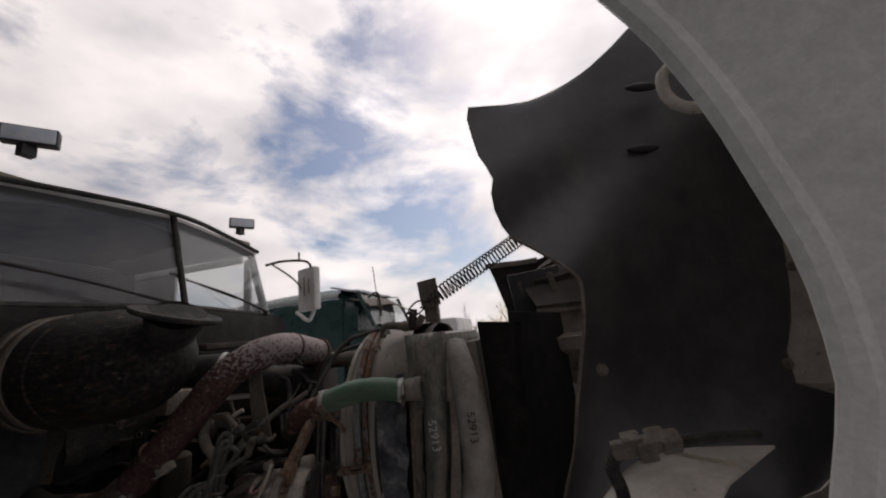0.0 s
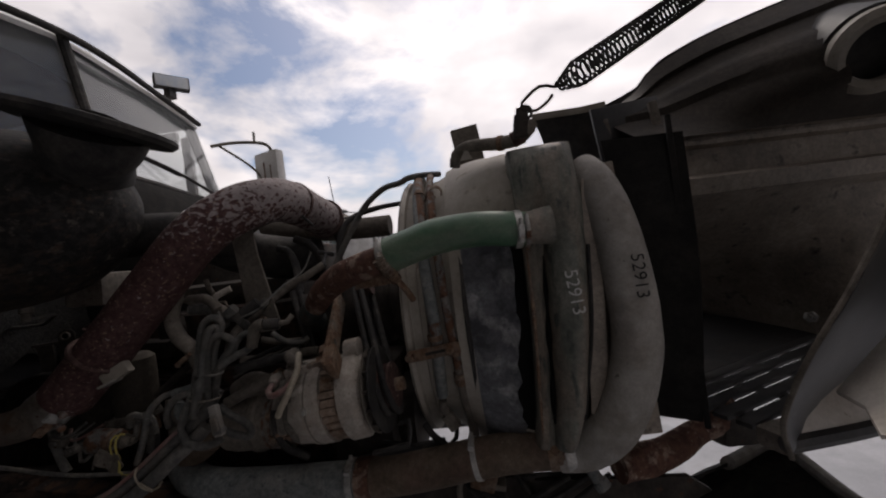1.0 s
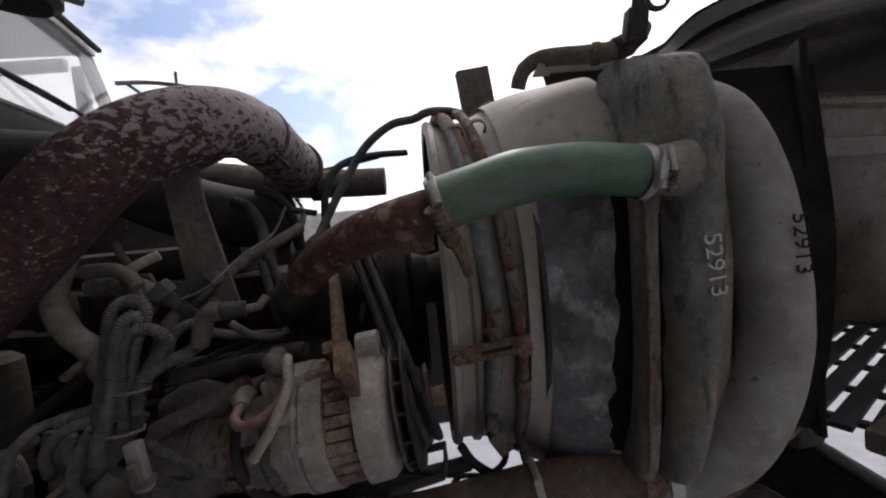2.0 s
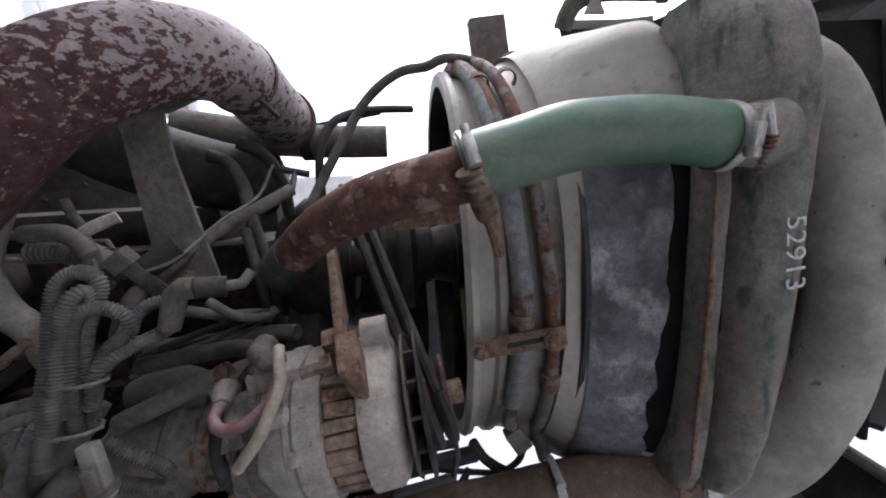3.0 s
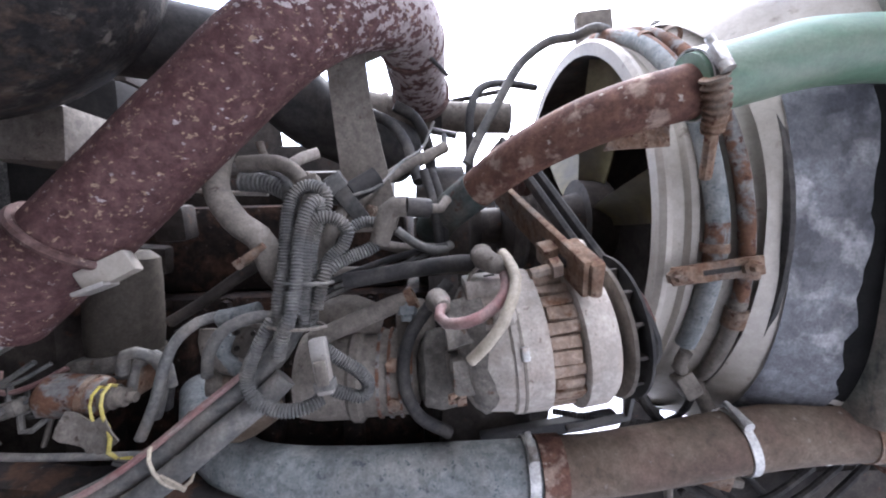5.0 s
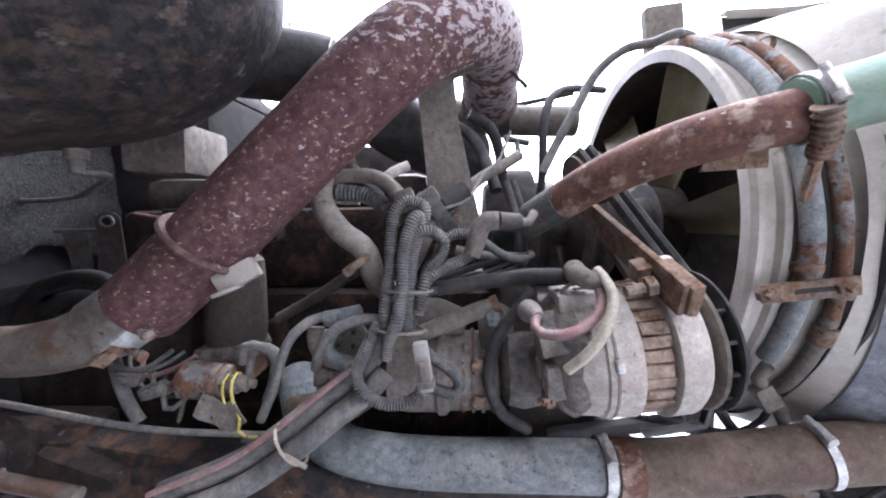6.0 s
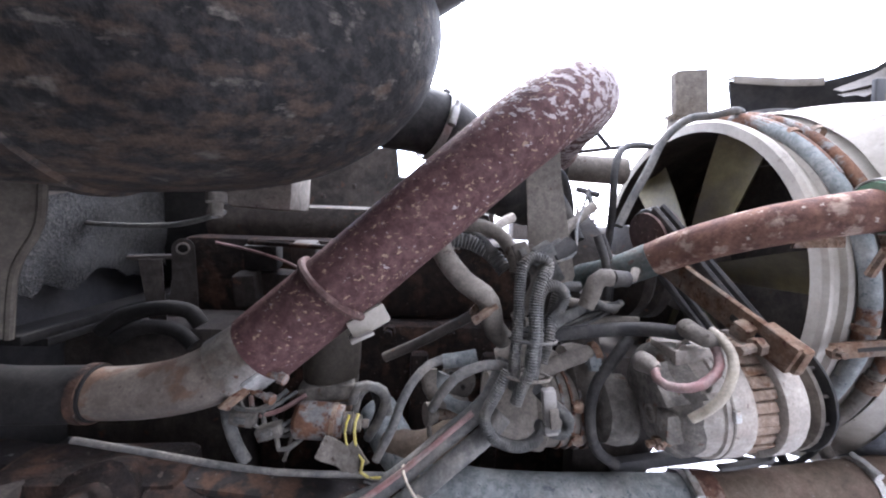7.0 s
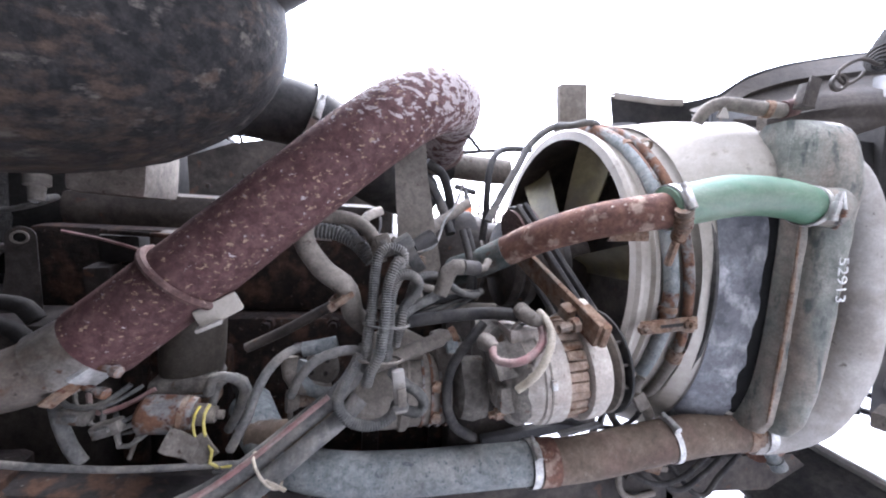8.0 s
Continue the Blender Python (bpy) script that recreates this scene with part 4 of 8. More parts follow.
    # side baffle by the radiator
    v, f = loft_data([dense(c, 14) for c in ([(0.470, -0.040, 1.735), (0.480, -0.060, 1.60), (0.485, -0.075, 1.48), (0.485, -0.075, 1.33), (0.480, -0.06, 1.20)], [(0.600, -0.085, 1.720), (0.590, -0.105, 1.60), (0.578, -0.125, 1.48), (0.566, -0.125, 1.33), (0.560, -0.105, 1.20)])], 0.006, (0.4, 1, 0))
    part("side_baffle", v, f, M_BAFFLE, e, "black rubber side baffle")
    box("side_shield", (0.36, 0.010, 0.56), pose(0.645, 0.055, 1.465, 0, 2, 64), M_BAFFLE, e, "black shield behind the baffle", 0.003)
    box("upper_shield", (0.20, 0.010, 0.22), pose(0.67, 0.30, 1.80, 0, -6, 10), M_LINER, e, "black shield under the hood edge", 0.003)
    # wiring plug hanging in the wheel house
    plug = tube("wiring", [(0.713, -0.550, 1.483), (0.712, -0.550, 1.515), (0.726, -0.550, 1.532), (0.756, -0.550, 1.536), (0.791, -0.550, 1.533), (0.850, -0.520, 1.529), (0.935, -0.450, 1.510)], 0.008, M_RUBBER, e, "dark headlamp wiring", seg=8)
    q0, q1 = Vector(((0.724, -0.560, 1.531))), Vector(((0.786, -0.560, 1.539)))
    for k in range(5):
        c = q0.lerp(q1, k / 4) + Vector((0, 0.004 * (k % 2), 0.004 * math.sin(k * 2.4)))
        box("plug", (0.026, 0.022 + 0.006 * (k % 2), 0.022 + 0.004 * (k % 3)), aim(c, c + (q1 - q0), (0, 1, 0.2 * k)), M_DUSTY, plug, "grey dusty plug", 0.005)
    tube("sleeve", [(0.723, -0.555, 1.526), (0.708, -0.550, 1.508), (0.716, -0.540, 1.478), (0.719, -0.530, 1.458)], 0.0085, M_RUBBER, plug, "dusty woven sleeve", seg=10, ridge=0.001, pitch=0.005)
    tube("white_wire", [(0.783, -0.560, 1.526), (0.820, -0.550, 1.513), (0.869, -0.520, 1.495)], 0.003, M_CREAM, plug, seg=6)
    return e


hood()


# ---- frame rails, engine and firewall stuff ----
def frame_rail(y, name_label):
    e = tagged(thing("frame_rail", name_label, "frame rail", "frame rails", at=(-1.1, y, 0.834)), kind="")
    box("web", (2.96, 0.012, 0.226), pose(-1.22, y, 0.95), M_DARK, e, "", 0.002)
    box("top_flange", (2.96, 0.07, 0.012), pose(-1.22, y + 0.03, 1.066), M_DARK, e, "", 0.003)
    box("bottom_flange", (2.96, 0.07, 0.012), pose(-1.22, y + 0.03, 0.834), M_DARK, e, "", 0.003)
    horn = [(-0.02, 0.10), (0.30, 0.09), (0.34, 0.06), (0.24, 0.012), (0.10, 0.022), (-0.02, -0.03)]
    plate("horn", horn, 0.012, pose(0.26, y, 0.963, 90, 0, 0), M_DARK, e, "tapered front end of the rail")
    for k in range(7):
        lathe("bolt", [(0, 0.013), (0.010, 0.013), (0.011, 0.008), (0.018, 0.008)], (-1.05 + 0.2 * k, y - 0.005, 0.99 - 0.06 * (k % 2)), (0, -1, 0), M_RUST_TAN, e, "rusty bolt", 6)
    return e


frame_rail(-0.02, "dark oily steel channel of the truck frame")
frame_rail(0.80, "dark oily steel channel of the truck frame")


def engine():
    e = thing("engine", "dusty dark cast-iron diesel engine block", "engine", at=(-0.5, 0.25, 0.9))
    pieces = [box_data((0.80, 0.36, 0.44), pose(-0.60, 0.30, 1.10), 0.02), box_data((0.72, 0.30, 0.16), pose(-0.62, 0.31, 1.40), 0.02)]
    for i in range(6):
        pieces.append(box_data((0.035, 0.04, 0.30), pose(-0.92 + 0.14 * i, 0.115, 1.12), 0.01))
    for i in range(7):
        pieces.append(lathe_data([(0, 0.012), (0.025, 0.012), (0.025, 0.008), (0.04, 0.008)], (-0.92 + 0.12 * i, 0.125, 1.31), (0, -1, 0), 6))
    v, f = join(*pieces)
    part("block", v, f, M_GRIME, e)
    box("valve_cover", (0.62, 0.2, 0.08), pose(-0.66, 0.31, 1.51), M_DARK, e, "dusty dark valve cover", 0.03)
    lathe("front_cover", [(0, 0.2), (0.05, 0.2), (0.07, 0.17), (0.075, 0.0)], (-0.22, 0.25, 1.22), (1, 0, 0), M_DARK, e, "", 28)
    return e


ENGINE = engine()


def far_side():
    e = thing("far_splash_panel", "black splash panel on the far side of the engine", "panel", at=(-0.2, 0.72, 0.8))
    box("panel", (1.5, 0.02, 0.62), pose(-0.35, 0.795, 1.10), M_BLACK, e, "", 0.005)
    box("panel_foot", (0.9, 0.05, 0.03), pose(-0.35, 0.80, 1.08), M_BLACK, e, "", 0.005)
    box("tank", (0.28, 0.16, 0.20), pose(-0.28, 0.62, 1.36), M_DARK, e, "dark reservoir", 0.03)
    # added dark box that fills the unclear dark area by the firewall
    h = thing("dark_filler_box", "dark filler box added on the firewall for unclear dark parts", "heater housing", at=(-1.0, 0.55, 1.35))
    box("body", (0.30, 0.62, 0.40), pose(-1.0, 0.58, 1.56), M_BAFFLE, h, "", 0.03)
    box("lid", (0.24, 0.50, 0.03), pose(-0.98, 0.56, 1.775), M_DARK, h, "dark ribbed lid", 0.008)
    # the sheet's dark colour stands in for the shadow behind the pipe
    p = thing("heat_shield", "riveted heat shield behind the pipe, shade put into its dark colour", "heat shield", at=(-0.72, 0.33, 1.45))
    v, f = loft_data([dense([(-0.797, 0.340, 1.640), (-0.792, 0.340, 1.551), (-0.786, 0.320, 1.458)], 8), dense([(-0.709, 0.360, 1.681), (-0.698, 0.360, 1.574), (-0.686, 0.340, 1.465)], 8), dense([(-0.580, 0.400, 1.717), (-0.567, 0.400, 1.603), (-0.554, 0.380, 1.472)], 8)], 0.004, (0, 1, 0))
    part("sheet", v, f, M_DARK, p)
    for px in ((-0.751, 0.335, 1.574), (-0.742, 0.335, 1.515), (-0.677, 0.345, 1.602)):
        lathe("rivet", [(0, 0.006), (0.003, 0.005), (0.004, 0.0)], px, (0, -1, 0), M_DARK, p, "", 10)
    g = ENGINE
    box("gear_case", (0.16, 0.36, 0.34), pose(-0.13, 0.24, 1.12), M_DARK, g, "", 0.03)
    box("oil_pan", (0.7, 0.36, 0.12), pose(-0.45, 0.24, 0.915), M_DARK, g, "oil pan", 0.03)
    box("intake_manifold", (0.50, 0.14, 0.26), pose(-0.56, 0.46, 1.51), M_DARK, g, "dark intake manifold", 0.03)
    lathe("pump_housing", [(0, 0.10), (0.04, 0.13), (0.09, 0.13), (0.10, 0.09), (0.12, 0.07)], (-0.24, 0.22, 1.42), (1, 0, 0), M_DARK, g, "dark pump housing", 28)
    for x in (-0.75, -0.2):
        box("engine_mount", (0.09, 0.86, 0.10), pose(x, 0.39, 0.93), M_DARK, g, "rubber-bushed engine mount beam", 0.015)
    box("bell_housing", (0.42, 0.40, 0.42), pose(-1.02, 0.26, 1.12), M_DARK, g, "dark bell housing", 0.05)
    lathe("compressor", [(-0.10, 0.05), (-0.095, 0.085), (-0.02, 0.09), (-0.01, 0.105), (0.03, 0.105), (0.04, 0.085), (0.11, 0.08), (0.12, 0.03)], (-0.07, 0.50, 1.44), (1, 0, 0.02), M_DARK, g, "dark belt-driven compressor", 32)
    box("compressor_bracket", (0.16, 0.30, 0.26), pose(-0.06, 0.46, 1.28), M_DARK, g, "dark compressor bracket", 0.03)
    lathe("damper", [(0, 0.06), (0.0, 0.11), (0.04, 0.11), (0.045, 0.07), (0.06, 0.05)], (-0.05, 0.22, 1.12), (1, 0, 0), M_DARK, g, "vibration damper", 32)


far_side()


# ---- radiator, tank and tubes ----
def dense_pairs(points, n):
    """The same outline in n even steps."""
    return [(p.x, p.y) for p in dense([(x, y, 0) for x, y in points], n)]


def interp(v, xs, ys):
    """Straight-line value between listed points."""
    for x0, x1, y0, y1 in zip(xs, xs[1:], ys, ys[1:]):
        if v <= x1:
            return y0 + (y1 - y0) * max(0.0, (v - x0) / (x1 - x0))
    return ys[-1]


def radiator():
    e = thing("radiator", "green-grey radiator with dented side tank, painted numbers", "radiator", at=(0.34, 0.2, 1.1))
    box("core", (0.06, 0.66, 0.56), pose(0.335, 0.2, 1.42, 0, -2, 0), M_DARK, e, "dark finned core")
    # extra dark sheet that blocks light behind the fan
    box("core_shield", (0.03, 0.60, 0.56), pose(0.298, 0.235, 1.42, 0, -2, 0), M_DARK, e, "dark sheet added to keep the shroud inside dark", 0.004)
    # side tank: a folded flange, a shallow valley and a broad swelling, widest round the inlet
    section = [(-0.058, 0.03), (-0.056, -0.012), (-0.050, -0.026), (-0.045, -0.025), (-0.041, -0.006), (-0.034, -0.004), (-0.029, -0.022), (-0.019, -0.034),
               (-0.004, -0.042), (0.012, -0.045), (0.027, -0.042), (0.038, -0.032), (0.044, -0.016), (0.046, 0.03)]
    curves = []
    for i in range(48):
        s = i / 47
        z = 1.200 + 0.518 * s
        xl, xg, xr = (interp(z, (1.20, 1.27, 1.40, 1.53, 1.62, 1.72), q) for q in
                      ((0.264, 0.271, 0.278, 0.281, 0.279, 0.276), (0.294, 0.301, 0.308, 0.315, 0.317, 0.316), (0.328, 0.352, 0.374, 0.384, 0.394, 0.384)))
        swell = math.exp(-((z - 1.620) / 0.050) ** 2)
        foot = min(1.0, (z - 1.190) / 0.035)
        end = math.sqrt(max(0.02, 1 - max(0.0, (z - 1.665) / 0.055) ** 2))
        line = []
        for dx, dy in dense_pairs(section, 34):
            x = xg + (dx + 0.037) * ((xg - xl) / 0.021 if dx < -0.037 else (xr - xg) / 0.083)
            plain = -0.042 * (1 - min(1.0, abs(dx + 0.006) / 0.050) ** 3)
            dy = dy if dy > 0 else dy + (plain - dy) * min(1.0, max(0.0, (z - 1.535) / 0.09))
            y = -0.145 + dy * (0.55 + 0.45 * foot) * end - 0.012 * swell * max(0.0, 1 - abs(dx - 0.008) / 0.05)
            p = Vector((x, y, z))
            p.y += 0.0035 * noise.noise(Vector((x * 24, 3.1, z * 8))) + 0.0015 * noise.noise(Vector((x * 70, 1.1, z * 30)))
            line.append(p)
        curves.append(line)
    v, f = loft_data(curves, 0.03, (0, 1, 0))
    tank = part("side_tank", v, f, M_RAD, e, "dented green-grey side tank with dirt")
    tube("seam", [(0.274, -0.169, 1.225), (0.281, -0.171, 1.36), (0.285, -0.171, 1.46), (0.286, -0.170, 1.56)], (0.0015, 0.0032, 0.003, 0.0015), M_RUST_TAN, e, "brown crimped seam", seg=8, wobble=0.3)
    tube("seam", [(0.348, -0.158, 1.25), (0.377, -0.161, 1.40), (0.388, -0.162, 1.54)], 0.0035, M_RUBBER, e, "dark rubber seam", seg=8)
    box("flange", (0.030, 0.006, 0.40), pose(0.392, -0.150, 1.45, 0, 4.5, 0), M_FIBRE, e, "brown side flange", 0.002)
    lathe("inlet_neck", [(0, 0.032), (0.03, 0.028), (0.06, 0.0265)], (0.330, -0.178, 1.580), (-1, -0.03, -0.02), M_RAD, tank, "", 24)
    # dark line drawn along the valley in place of its shade
    tube("crease", [(0.299, -0.1515, 1.24), (0.305, -0.152, 1.34), (0.310, -0.1525, 1.44), (0.315, -0.152, 1.53)], (0.002, 0.0055, 0.003, 0.006, 0.0025, 0.004, 0.001), M_GAP_SHADE, tank, "dark line painting the shade in the valley", seg=8, wobble=0.9)
    # numbers written down the tank
    m = aim((0.350, -0.1925, 1.467), (0.356, -0.1915, 1.40), (1, 0.02, 0.1))
    writing("white_number", "52913", m, 0.030, M_CHALK, tank, "white handwritten number 52913")
    # top bracket rail, overflow hose, tabs
    box("top_tank", (0.108, 0.72, 0.070), pose(0.328, 0.225, 1.682), M_RAD, e, "dusty top tank with rounded edges", 0.028)
    tab = thing("hood_stop", "grey bent steel stop plate on the radiator", "bracket", at=((0.212, 0.410, 1.829)))
    c = Vector(((0.197, 0.410, 1.888)))
    v, f = join(box_data((0.086, 0.005, 0.12), Matrix.Translation(c + Vector((0.012, 0, 0.003))) @ pose(0, 0, 0, 0, -6, 0), 0.002), box_data((0.006, 0.022, 0.11), Matrix.Translation(c + Vector((-0.031, 0.01, 0))) @ pose(0, 0, 0, 0, -6, 0), 0.002), box_data((0.075, 0.05, 0.006), Matrix.Translation(c + Vector((0, 0.02, -0.055))), 0.002))
    part("plate", v, f, M_DUSTY, tab)
    box("foot", (0.06, 0.05, 0.16), Matrix.Translation(c + Vector((0.01, 0.03, -0.13))), M_DUSTY, tab, "", 0.006)
    hook = thing("spring_bracket", "rusty bent bracket holding the spring hook", "bracket", at=(0.325, -0.15, 1.735))
    c = Vector((0.309, -0.146, 1.765))
    v, f = join(box_data((0.022, 0.004, 0.046), Matrix.Translation(c) @ pose(0, 0, 0, 0, 10, 0), 0.0015), box_data((0.026, 0.030, 0.004), Matrix.Translation(c + Vector((-0.004, 0.013, -0.024))), 0.0015), box_data((0.004, 0.014, 0.036), Matrix.Translation(c + Vector((-0.012, 0.007, -0.004))) @ pose(0, 0, 0, 0, 10, 0), 0.0015))
    part("plate", v, f, M_DARK, hook)
    return e


radiator()


def side_tube():
    e = thing("charge_tube", "large grey charge-air tube bending under the radiator", "pipe", at=(0.40, -0.14, 1.2))
    line = [(0.410, -0.100, 1.672), (0.422, -0.13, 1.640), (0.437, -0.148, 1.565), (0.447, -0.156, 1.46), (0.446, -0.160, 1.37), (0.426, -0.160, 1.290), (0.391, -0.15, 1.222), (0.350, -0.125, 1.182), (0.305, -0.112, 1.172)]
    tube("tube", line, (0.032, 0.036, 0.0385, 0.039, 0.039, 0.039, 0.038, 0.037), M_TUBE, e, seg=24, wobble=0.03)
    m = aim((0.450, -0.1965, 1.482), (0.452, -0.1985, 1.39), (1, 0.05, 0))
    writing("black_number", "52913", m, 0.029, M_INK, e, "black handwritten number 52913")
    return e


side_tube()


def lower_pipe():
    e = thing("lower_coolant_hose", "brown rubber lower hose with steel clamps", "hose", at=(0.1, -0.1, 1.1))
    line = [(0.318, -0.115, 1.178), (0.24, -0.106, 1.172), (0.153, -0.10, 1.160), (0.06, -0.093, 1.142), (-0.02, -0.088, 1.130), (-0.085, -0.086, 1.128)]
    tube("hose", line, 0.036, M_BROWN, e, seg=24, wobble=0.02)
    tube("end_sleeve", [(0.312, -0.114, 1.178), (0.285, -0.111, 1.176)], 0.0375, M_RUST_TAN, e, "rust-stained end sleeve", seg=24)
    tube("end_sleeve", [(-0.058, -0.087, 1.129), (-0.088, -0.086, 1.128)], 0.0378, M_RUST_PALE, e, "red-brown flaked end sleeve", seg=24)
    clamp("clamp", (0.322, -0.116, 1.179), (1, -0.1, 0.08), 0.0385, e, M_STEEL, 0.016, (0, -0.2, 1))
    clamp("clamp", (0.153, -0.10, 1.160), (1, -0.06, 0.16), 0.0365, e, M_STEEL, 0.010, (0, -0.3, 1))
    clamp("clamp", (-0.100, -0.086, 1.128), (1, 0, 0), 0.036, e, M_STEEL, 0.013, (0, -0.5, 1))
    p = thing("lower_coolant_pipe", "blue-grey painted steel coolant pipe", "pipe", at=(-0.3, -0.08, 1.1))
    tube("pipe", [(-0.085, -0.086, 1.128), (-0.2, -0.083, 1.126), (-0.32, -0.08, 1.124), (-0.42, -0.072, 1.126), (-0.48, -0.055, 1.135), (-0.53, -0.02, 1.16), (-0.57, 0.04, 1.19)], 0.0335, M_BLUEGREY, p, seg=24, wobble=0.015)


lower_pipe()


# ---- shroud and fan ----
def shroud():
    e = thing("fan_shroud", "round dusty beige fan shroud with steel ring", "fan shroud", at=(0.15, 0.2, 1.1))
    cy, cz = 0.2, 1.43
    prof = [(0.048, 0.296), (0.046, 0.314), (0.052, 0.319), (0.060, 0.317), (0.063, 0.308), (0.080, 0.307), (0.084, 0.314), (0.092, 0.315), (0.097, 0.309), (0.125, 0.314), (0.150, 0.325), (0.165, 0.336)]
    v, f = lathe_data(prof, (0, cy, cz), (1, 0, 0), 144, up=(0, 0, 1))
    part("ring", v, f[:-2], M_SHROUD, e, "pale steel ring with ribs")
    # dark skin carries the interior shade and hides the lit skirt behind it
    inner = [(0.048, 0.296), (0.10, 0.296), (0.17, 0.312), (0.26, 0.318), (0.302, 0.322)]
    v, f = lathe_data(inner, (0, cy, cz), (1, 0, 0), 144, up=(0, 0, 1))
    part("inside", v, f[:-2], M_DARK, e, "inner skin, coloured dark for the shade inside")
    # skirt: from a circle to a rounded rectangle at the radiator
    seg, curves = 144, []
    for i in range(10):
        s = i / 9
        x = 0.150 + 0.150 * s
        ex = 2 + 2.6 * s
        hy, hz = 0.336 + 0.005 * s, 0.336 - 0.012 * s
        line = []
        for j in range(seg + 1):
            a = 2 * math.pi * j / seg
            ca, sa = math.cos(a), math.sin(a)
            r = (abs(ca) ** ex + abs(sa) ** ex) ** (-1 / ex)
            p = Vector((x - 0.02 * s * (sa * r), cy + hy * ca * r, cz + hz * sa * r))
            p += Vector((0, ca, sa)) * 0.003 * noise.noise(p * 14)
            line.append(p)
        curves.append(line)
    v, f = loft_data(curves)
    part("skirt", v, f, M_SHROUD, e, "beige moulded skirt")
    # torn scuffed blue-grey sheet on the near side; the black strip paints the gap's shade
    for nm, x0, x1, a0, a1, mat, lift, lab in (("scuffed_sheet", 0.175, 0.268, 153, 226, M_SCUFF, 0.003, "scuffed blue-grey sheet with torn edge"), ("black_strip", 0.205, 0.290, 158, 232, M_GAP_SHADE, 0.0015, "black strip standing in for the shaded gap")):
        cs = []
        for i in range(9):
            line = []
            for j in range(29):
                a = radians(a0 + (a1 - a0) * j / 28 - (3 * noise.noise(Vector((i * 0.45, 7.7, 0))) + 9 * (i / 8 - 0.5)) * max(0, 1 - j / 8))
                xe = x1 + (0.014 * noise.noise(Vector((j * 0.7, 1.3, 0))) - 0.0019 * max(0, j - 7) if nm == "scuffed_sheet" else 0)
                x = x0 + (xe - x0) * i / 8
                s = (x - 0.150) / 0.135
                ex = 2 + 2.2 * max(0, s)
                hy, hz = 0.336 + 0.005 * s + lift, 0.336 - 0.012 * s + lift
                ca, sa = math.cos(a), math.sin(a)
                r = (abs(ca) ** ex + abs(sa) ** ex) ** (-1 / ex)
                line.append(Vector((x - 0.02 * s * (sa * r), cy + hy * ca * r, cz + hz * sa * r)))
            cs.append(line)
        v, f = loft_data(cs)
        part(nm, v, f, mat, e, lab)
    # dark joint line between ring and skirt
    v, f = lathe_data([(0.166, 0.338), (0.168, 0.345), (0.174, 0.345), (0.176, 0.338)], (0, cy, cz), (1, 0, 0), 64)
    part("rubber_seal", v, f[:-2], M_RUBBER, e, "black rubber seal")
    return e


shroud()


def fan():
    e = thing("engine_fan", "cream plastic engine fan on a dark hub", "fan", at=(0.09, 0.2, 1.43))
    c = Vector((0.09, 0.2, 1.43))
    lathe("hub", [(-0.07, 0.03), (-0.06, 0.05), (-0.02, 0.06), (-0.02, 0.085), (0.03, 0.085), (0.04, 0.05)], c, (1, 0, 0), M_DARK, e, "dark hub", 28)
    for k in range(6):
        a = radians(60 * k + 52)
        u, w = Vector((0, math.cos(a), math.sin(a))), Vector((0, -math.sin(a), math.cos(a)))
        curves = []
        for i in range(7):
            r = 0.075 + 0.215 * i / 6
            tw = radians(48 - 18 * i / 6)
            wide = 0.045 + 0.040 * (i / 6) ** 0.7
            line = []
            for j in range(6):
                q = (j / 5 - 0.5) * wide
                cup = 0.010 * (1 - (2 * j / 5 - 1) ** 2)
                line.append(c + u * r + w * (q * math.cos(tw)) + Vector((1, 0, 0)) * (q * math.sin(tw) + cup))
            curves.append(line)
        v, f = loft_data(curves, 0.003, (1, 0, 0))
        part("blade", v, f, M_FAN, e)


fan()


